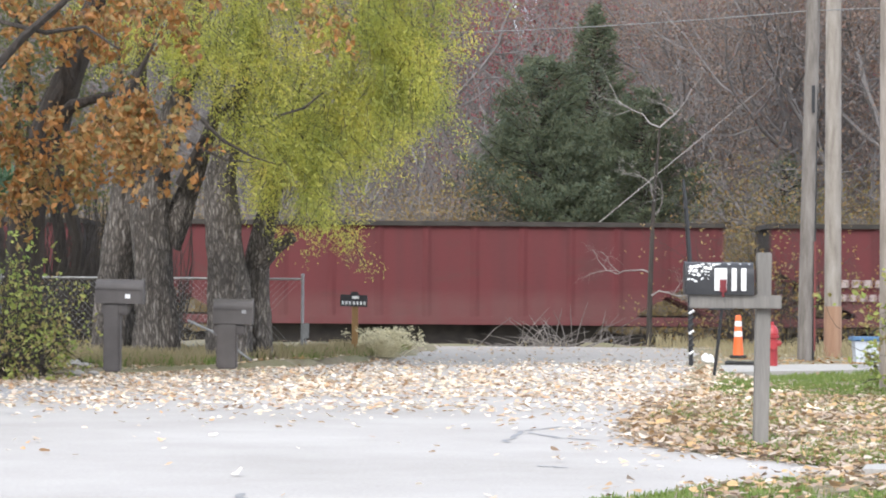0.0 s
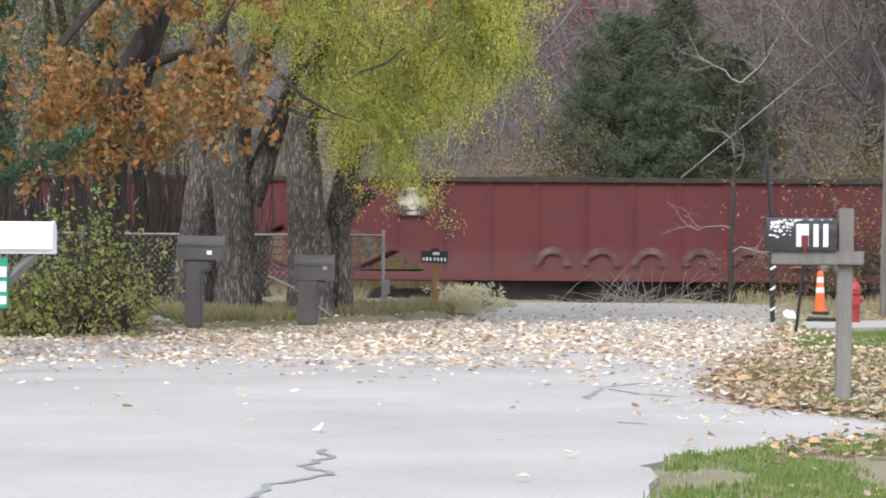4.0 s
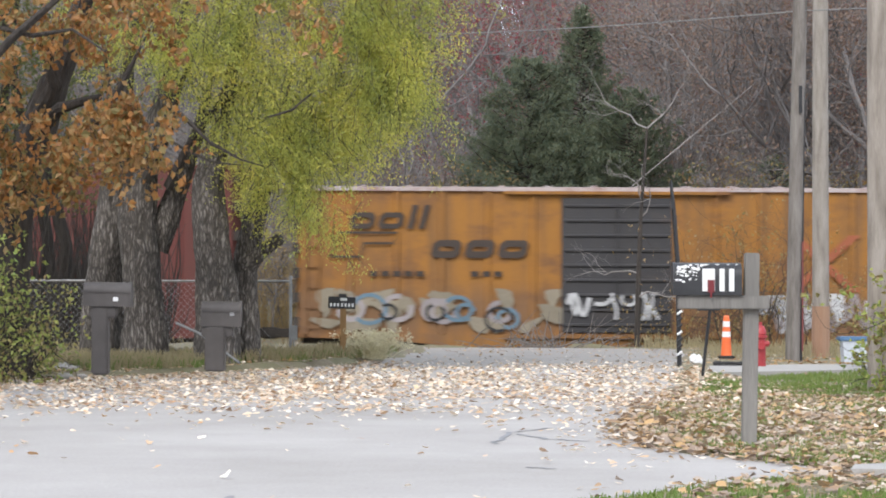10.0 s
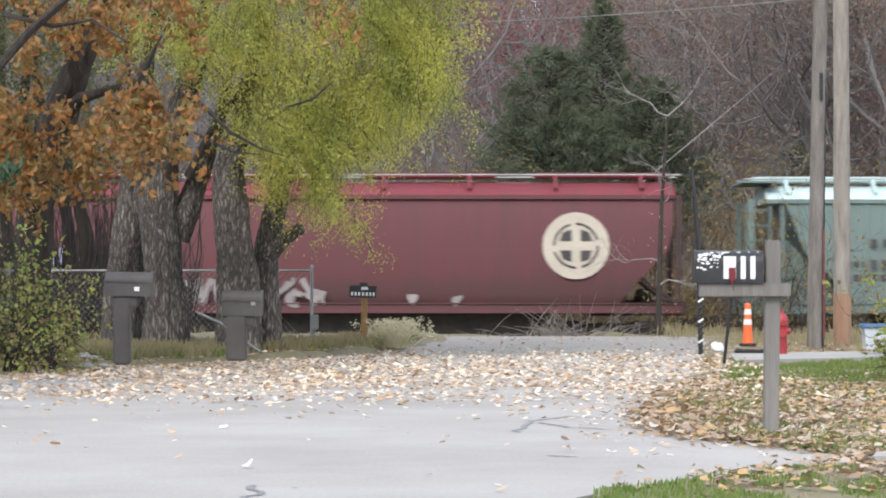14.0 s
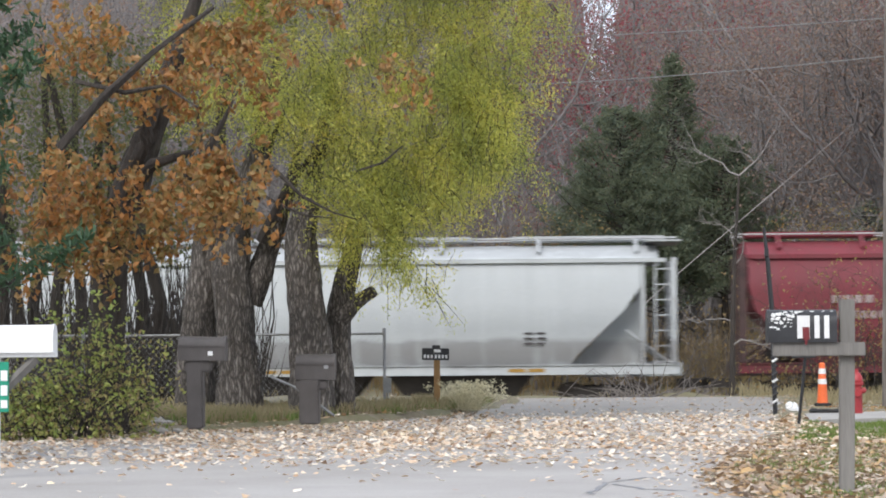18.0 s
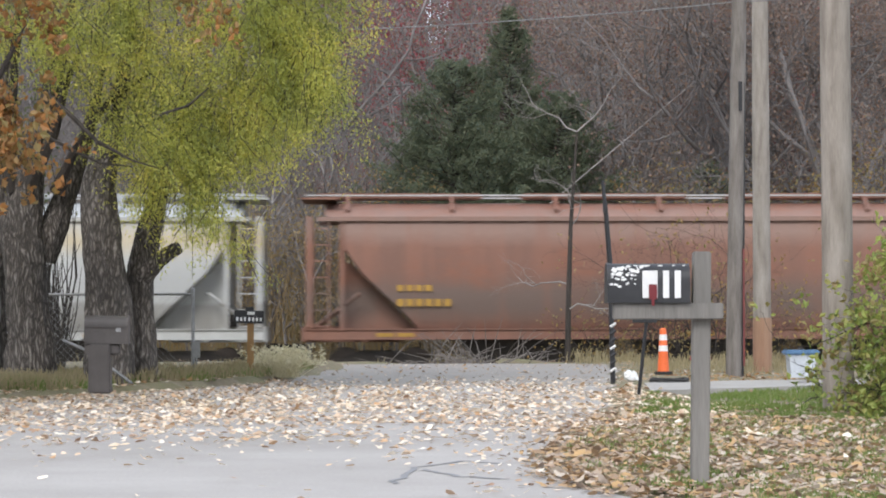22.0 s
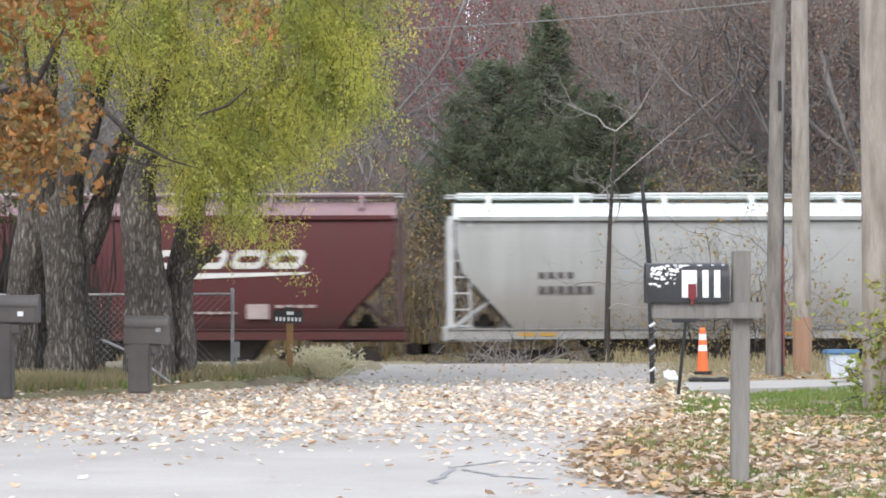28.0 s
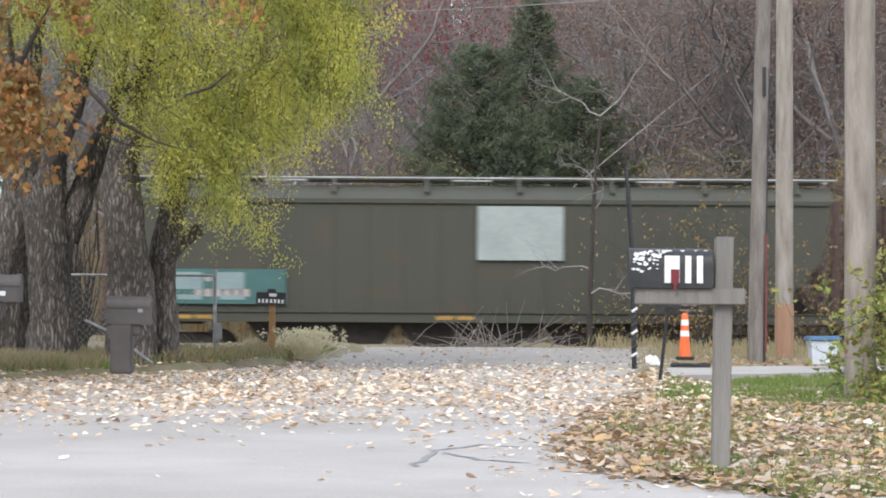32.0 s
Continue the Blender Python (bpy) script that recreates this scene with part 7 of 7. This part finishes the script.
litter("a few stray leaves on bare asphalt", 26, LITTER, 0.09, 65, lambda r: (r.uniform(-3.5, 1.0), r.uniform(11.5, 22), 0.8))


# ---- utility poles and wires ----
def pole(label, px, low, y, material, radius, lean=0.0, foot=None, high=11.0):
    b = at(px, low, y)
    b.z = ground_at(b.x, y) - 0.15
    t = thing("utility_pole", label, "utility pole", at=Matrix.Translation(b), group="utility poles")
    part("shaft", limb(Geo(), [(0, 0, 0), (lean * 0.5, 0, high / 2), (lean, 0, high)], [radius, radius * 0.93, radius * 0.85], 16, 0.012, int(px)), material, t, smooth=True)
    return t, b


pa, a0 = pole("weathered grey wooden utility pole with cable riser", 1408, 628, 46, GREY_POLE, 0.14, 0.22)
part("riser", limb(Geo(), [(0.15, -0.05, 0.1), (0.17, -0.05, 2.0), (0.2, -0.06, 5.0), (0.18, -0.08, 6.2)], [0.022, 0.022, 0.02, 0.02], 6), BLACK, pa, "black cable riser")
part("bracket", Geo().box(0.12, -0.14, 4.95, 0.06, 0.06, 0.5), BLACK, pa, "dark equipment bracket")
part("marker", Geo().box(0.17, -0.1, 1.35, 0.03, 0.03, 2.0), mat("dull_red_plastic", [(0.13, 0.03, 0.03), (0.2, 0.045, 0.04)], 0.6, scale=4), pa, "red plastic conduit strip")
pb, b0 = pole("pale wooden utility pole with reddish foot", 1458, 612, 50, PALE_POLE, 0.17, -0.02)
part("foot_band", Geo().lathe([(0.181, 0.1), (0.179, 1.1), (0.176, 1.15)], 16), RED_WOOD, pb, "reddish stained foot")
pc, c0 = pole("thick pale wooden utility pole behind the bush", 1566, 690, 30, POLE_WOOD, 0.172, -0.04)
for p, q, sag in ((at(1418, 12, 46), at(500, 62, 52), 0.12), (at(1418, -55, 46), at(300, -30, 54), 0.15), (at(1425, -10, 46), at(1458, -20, 50), 0.02), (at(1418, 12, 46), at(2300, -60, 40), 0.1)):
    pts = [p.lerp(q, i / 14) - Vector((0, 0, sag * 4 * (i / 14) * (1 - i / 14))) for i in range(15)]
    thing("overhead_wire", "thin pale overhead wire from the utility pole", "wire", group="overhead wires", geo=Geo().tube(pts, [0.011] * 15, 5), material=GREY_METAL)
thing("guy_wire", "taut pale guy wire before the woods", "wire", geo=Geo().tube([at(1352, 132, 74), at(1200, 260, 73), at(1050, 386, 72), at(880, 535, 71.5)], [0.016] * 4, 5), material=PALE_TWIG)


# ---- mailboxes ----
def box_shell(w, d, h, wall=0.012, segs=9):
    """A mailbox body: flat floor, straight sides and a rounded top, long axis along x."""
    r = d / 2
    prof = [(-r, 0), (-r, h - r)] + [(-r * math.cos(math.pi * i / segs), h - r + r * math.sin(math.pi * i / segs)) for i in range(1, segs)] + [(r, h - r), (r, 0)]
    return Geo().prism(prof, "x", -w / 2, w / 2), prof


# black mailbox on the weathered cross post
b = at(1331, 780, 18.5)
b.z = ground_at(b.x, 18.5) - 0.03
mb = thing("mailbox", "black mailbox with peeling white patches on a weathered wooden cross post", "mailbox", at=Matrix.Translation(b))
pm = 18.5 / 4446.4
part("post", Geo().soft_box(0, 0, 0.72, 0.108, 0.10, 1.46, 0.008), POST_WOOD, mb, at=pose(0, 0, 0, 0, 0.8, 0))
part("arm", Geo().soft_box((1284 - 1331) * pm, -0.06, (785 - 524) * pm, 161 * pm, 0.09, 24 * pm, 0.006), POST_WOOD, mb, "weathered wooden cross arm")
cx, cz = (1256 - 1331) * pm, (785 - 512) * pm
shell, prof = box_shell(118 * pm, 0.20, 58 * pm)
body = part("box", shell, BLACK, mb, smooth=True, at=pose(cx, -0.03, cz))
part("door", Geo().prism([(y * 1.04, z * 1.02) for y, z in prof], "x", -59 * pm - 0.012, -59 * pm + 0.004), BLACK, body)
front = -0.10 - 0.03
rng = np.random.default_rng(3)
g, lift = Geo(), 0.0245
for cx_, cz_, w, h, n in ((-40, 46, 17, 10, 26), (-48, 33, 9, 12, 12), (-30, 34, 10, 10, 8), (4, 55, 46, 0.6, 12), (-20, 48, 8, 6, 6)):
    for k in range(n):
        a, b, q = cx_ + rng.uniform(-w, w), cz_ + rng.uniform(-h, h) * 0.8, 0.9 + 2.0 * rng.random()
        lift += 0.00012
        pts = [(a + q * 1.5 * (0.7 + 0.5 * rng.random()) * math.cos(u), min(55, b + q * (0.6 + 0.5 * rng.random()) * math.sin(u))) for u in np.arange(7) * 0.8976]
        g.prism([(x * pm, z * pm) for x, z in pts], "y", front + 0.0285 - lift * 0.1, front + 0.032)
tagged(part("peeled_patch", g, WHITE_PAINT, body, "white peeled patches"), kind="stuff")
for x0, w in ((-11, 22), (19, 9), (36, 9)):
    part("number_bar", Geo().soft_box((x0 + w / 2) * pm, front + 0.0225, 27 * pm, w * pm, 0.004, 40 * pm, 0.0015), WHITE_PAINT, body)
part("flag", Geo().soft_box(4 * pm, front + 0.014, 16 * pm, 12 * pm, 0.008, 22 * pm, 0.002).box(4 * pm, front + 0.0125, 5 * pm, 4 * pm, 0.007, 18 * pm), plain("dark_red_flag", (0.16, 0.015, 0.02)), body, "small dark red flag")


def brown_mailbox(px, py0, py1, pyg, half, y, label, post_w, seed):
    m = y / 4446.4
    b = at(px, pyg, y)
    t = thing("mailbox", label, "mailbox", at=Matrix.Translation(b), group="brown plastic mailboxes")
    w, h = 2 * half * m, (py1 - py0) * m
    shell, prof = box_shell(w, 0.24, h)
    z = (pyg - py1) * m
    body = part("box", shell, BROWN_PLASTIC, t, smooth=True, at=pose(0, 0, z, 0, 1.0, 0))
    part("door", Geo().prism([(yy * 1.06, zz * 1.04) for yy, zz in prof], "x", w / 2 - 0.02, w / 2 + 0.015), BROWN_PLASTIC, body)
    part("ridge", Geo().box(0, -0.125, h * 0.60, w * 0.98, 0.012, 0.02), BROWN_PLASTIC, body)
    part("label_plate", Geo().box(w * 0.20 if seed == 1 else w * 0.3, -0.128, h * 0.3 if seed == 1 else h * 0.5, 0.06, 0.006, 0.05), WHITE_PAINT if seed == 1 else GREY_METAL, body, "small pale plate")
    part("post", Geo().soft_box(-w * 0.14, 0, z / 2, post_w, post_w, z, 0.02).soft_box(-w * 0.08, 0, z - 0.07, post_w * 1.6, 0.18, 0.14, 0.02), BROWN_PLASTIC, t)
    return t


brown_mailbox(196, 498, 541, 662, 41, 30, "dark brown plastic mailbox on a square brown post", 0.20, 1)
brown_mailbox(397, 531, 576, 655, 34, 34, "grey-brown plastic mailbox on a stout post", 0.27, 2)

# white mailbox near the street
b = at(-125, 760, 22)
b.z = ground_at(b.x, 22)
t = thing("mailbox", "white metal mailbox on a wooden post with green number plate", "mailbox", at=Matrix.Translation(b))
m = 22 / 4446.4
shell, prof = box_shell(0.56, 0.2, 0.245)
body = part("box", shell, WHITE_PAINT, t, smooth=True, at=pose(0, 0, 1.08))
part("door", Geo().prism([(y * 1.04, z * 1.03) for y, z in prof], "x", 0.27, 0.29), WHITE_PAINT, body)
part("post", Geo().soft_box(-0.25, 0, 0.54, 0.09, 0.09, 1.08, 0.006).box(0, 0, 1.06, 0.6, 0.12, 0.04), WHITE_PAINT, t)
part("bracket", Geo().tube([(-0.22, 0, 0.7), (0.12, 0, 1.03)], [0.045, 0.045], 4), POST_WOOD, t, "diagonal wooden brace")
plate = part("plate", Geo().soft_box(-0.17, -0.06, 0.78, 0.12, 0.012, 0.44, 0.004), GREEN_PLATE, t, "green reflective plate")
part("plate_bars", Geo().box(-0.15, -0.069, 0.88, 0.06, 0.004, 0.09).box(-0.15, -0.069, 0.75, 0.06, 0.004, 0.09).box(-0.15, -0.069, 0.63, 0.06, 0.004, 0.07), WHITE_PAINT, plate, "plain white bars")

# street sign
b = at(613, 641, 45)
t = thing("street_sign", "small black sign with white bars on a tan wooden post", "sign", at=Matrix.Translation(b))
m = 45 / 4446.4
part("post", Geo().soft_box(0, 0, 50 * m, 11 * m, 0.07, 104 * m, 0.006), NEW_WOOD, t)
part("board", Geo().soft_box(-5 * m, -0.055, 108 * m, 48 * m, 0.025, 21 * m, 0.006), BLACK, t, at=pose(0, 0, 0, 0, 1.5, 0))
part("top_plate", Geo().soft_box(-1 * m, -0.055, 120 * m, 14 * m, 0.02, 8 * m, 0.004), BLACK, t)
for i in range(7):
    part("sign_bar", Geo().box((-24 + i * 6.2 + (1 if i > 2 else 0)) * m, -0.0695, 104 * m, 3.6 * m, 0.004, 6 * m), WHITE_PAINT, t, "small white bar", at=pose(0, 0, 0, 0, 1.5, 0))
part("sign_bar", Geo().box(-2 * m, -0.0695, 114 * m, 12 * m, 0.004, 5 * m), WHITE_PAINT, t, "small white bar", at=pose(0, 0, 0, 0, 1.5, 0))

# chain-link fence
def chain_fence(label, x0, y0, x1, y1, top, gap, base):
    t = thing("chain_link_fence", label, "fence", at=pose(x0, y0, base))
    d = Vector((x1 - x0, y1 - y0, 0))
    n = max(1, round(d.length / gap))
    for i in range(n + 1):
        p = d * (i / n)
        part("fence_post", Geo().tube([p, p + Vector((0, 0, top + 0.06))], [0.03, 0.03], 8).lathe([(0.034, top + 0.05), (0.03, top + 0.09), (0.005, top + 0.1)], 8, (p.x, p.y, 0)), GREY_METAL, t)
    part("top_rail", Geo().tube([Vector((0, 0, top)), d + Vector((0, 0, top))], [0.021, 0.021], 8), GREY_METAL, t)
    g, u = Geo(), d.normalized()
    s = 0.11
    for i in range(int(d.length / s)):
        for k in (-1, 1):
            a = u * (i * s) if k > 0 else u * (i * s) + Vector((0, 0, top))
            e = min(top, d.length - i * s)
            g.tube([a, a + u * e + Vector((0, 0, k * e))], [0.0025, 0.0025], 3, cap=False)
    part("mesh", g, GREY_METAL, t, "thin wire mesh")
    return t


b = at(520, 620, 44)
chain_fence("grey chain-link fence with top rail behind the trunks", b.x, 44, -9.5, 44.5, 1.34, 3.0, 0.1)
chain_fence("grey chain-link fence behind the bushes", -6.05, 33.6, -10, 33.2, 1.30, 2.4, 0.05)
t = thing("meter_box", "small grey utility box on a short stake by the fence", "utility box", at=pose(b.x + 0.07, 43.8, 0.08))
part("stake", Geo().tube([(0, 0, 0), (0, 0, 0.5)], [0.015, 0.015], 6), GREY_METAL, t)
part("case", Geo().soft_box(0, 0, 0.46, 0.12, 0.08, 0.26, 0.01), GREY_METAL, t)
thing("fence_pipe", "short pale pipe leaning by the trunks", "pipe", geo=Geo().tube([at(318, 570, 38.5), at(362, 590, 38.2), at(430, 640, 37.8)], [0.022, 0.022, 0.022], 8), material=GREY_METAL)

# marker cone, hydrant, black stakes and oddments
b = at(1291, 629, 42)
t = thing("traffic_cone", "slim orange marker cone with two white bands", "traffic cone", at=Matrix.Translation(b))
part("base", Geo().soft_box(0, 0, 0.025, 0.27, 0.27, 0.05, 0.015), RUBBER, t)
part("cone", Geo().lathe([(0.092, 0.05), (0.075, 0.3), (0.058, 0.6), (0.05, 0.70), (0.03, 0.72)], 20), ORANGE, t, smooth=True)
for z in (0.36, 0.53):
    part("band", Geo().lathe([(0.0965 - z * 0.064, z), (0.0965 - (z + 0.09) * 0.064, z + 0.09)], 20), WHITE_PAINT, t, "white reflective band")
b = at(1351, 650, 40)
t = thing("fire_hydrant", "red fire hydrant beside the driveway", "hydrant", at=Matrix.Translation(b))
part("barrel", Geo().lathe([(0.14, 0), (0.14, 0.05), (0.09, 0.07), (0.085, 0.5), (0.11, 0.52), (0.11, 0.56), (0.085, 0.58)], 18), HYDRANT_RED, t, smooth=True)
part("bonnet", Geo().lathe([(0.10, 0.58), (0.095, 0.64), (0.06, 0.70), (0.03, 0.72), (0.028, 0.77)], 18), HYDRANT_RED, t, smooth=True)
for s in (-1, 1):
    part("outlet_cap", Geo().tube([(s * 0.06, 0, 0.43), (s * 0.13, 0, 0.43)], [0.05, 0.05], 10).tube([(s * 0.13, 0, 0.43), (s * 0.15, 0, 0.43)], [0.025, 0.025], 6), HYDRANT_RED, t)
part("outlet_cap", Geo().tube([(0, -0.06, 0.4), (0, -0.14, 0.4)], [0.065, 0.065], 12), HYDRANT_RED, t)

b = at(1208, 643, 37)
t = thing("cable_stake", "tall thin black cable stake wrapped in black and white tape", "stake", at=Matrix.Translation(b))
m = 37 / 4446.4
part("rod", limb(Geo(), [(0, 0, 0), (-4 * m, 0, 190 * m), (-10 * m, 0, 270 * m), (-16 * m, 0, 330 * m)], [0.036, 0.036, 0.034, 0.022], 8), BLACK, t)
part("clamp", Geo().box(-12 * m, -0.02, 285 * m, 0.06, 0.06, 0.12), BLACK, t)
for i in range(7):
    part("tape", Geo().tube([(-0.038, -0.028, (20 + 12 * i) * m), (0.038, -0.036, (26 + 12 * i) * m)], [0.018, 0.018], 5), WHITE_PAINT if i % 3 == 0 else BLACK, t)
b = at(1249, 660, 34)
m = 34 / 4446.4
t = thing("plate_stake", "leaning black steel stake with small dark plate", "stake", at=Matrix.Translation(b))
part("rod", Geo().tube([(0, 0, 0), (13 * m, 0, 118 * m)], [0.022, 0.022], 8), BLACK, t)
part("plate", Geo().soft_box(10 * m, -0.03, 120 * m, 40 * m, 0.02, 9 * m, 0.004), BLACK, t)
b = at(1300, 650, 40.5)
t = thing("hose_coil", "black hose coil lying by the cone", "hose", at=Matrix.Translation(b))
for k in range(3):
    part("loop", Geo().tube([(0.28 * math.cos(2 * math.pi * i / 20), 0.2 * math.sin(2 * math.pi * i / 20), 0.03 + 0.045 * k + 0.01 * math.sin(i)) for i in range(21)], [0.024] * 21, 6), RUBBER, t)
rng = np.random.default_rng(2)
b = at(1238, 640, 38)
g = Geo().lathe([(0.05, 0), (0.11, 0.03), (0.12, 0.07), (0.08, 0.12), (0.03, 0.14)], 11)
g.v = [(x * (1 + 0.25 * rng.normal()), y * (1 + 0.25 * rng.normal()), max(0, z * (1 + 0.2 * rng.normal()))) for x, y, z in g.v]
thing("plastic_bag", "crumpled white plastic bag on the verge", "bag", at=Matrix.Translation(b), geo=g, material=WHITE_PAINT)
b = at(120, 655, 36)
g = Geo().lathe([(0.05, 0), (0.10, 0.02), (0.11, 0.05), (0.06, 0.09), (0.02, 0.10)], 11)
g.v = [(x * (1.4 + 0.25 * rng.normal()), y * (1 + 0.25 * rng.normal()), max(0, z * (1 + 0.2 * rng.normal()))) for x, y, z in g.v]
thing("stone", "pale rounded stone in the verge grass", "stone", at=Matrix.Translation(b), geo=g, material=CONCRETE)
b = at(1516, 634, 40)
t = thing("bin", "white plastic tub with blue lid on the lawn", "bin", at=Matrix.Translation(b))
part("tub", Geo().prism([(-0.17, 0), (0.17, 0), (0.2, 0.34), (-0.2, 0.34)], "y", -0.18, 0.18), mat("greyed_white_plastic", [(0.42, 0.45, 0.48), (0.54, 0.57, 0.60)], 0.5, scale=4), t)
part("lid", Geo().soft_box(0, 0, 0.37, 0.5, 0.44, 0.07, 0.02), BLUE, t)


# ---- what moves ----
def motions():
    """Every wagon and its load rolls from right to left at one steady pace."""
    for ob, x, dy, dz in MOVES:
        walk(ob, [(t, pose(x - SPEED * t, TRACK_Y + dy, RAIL_Z + dz)) for t in (0.0, 8.0, 16.0, 24.0, 32.0)])


motions()
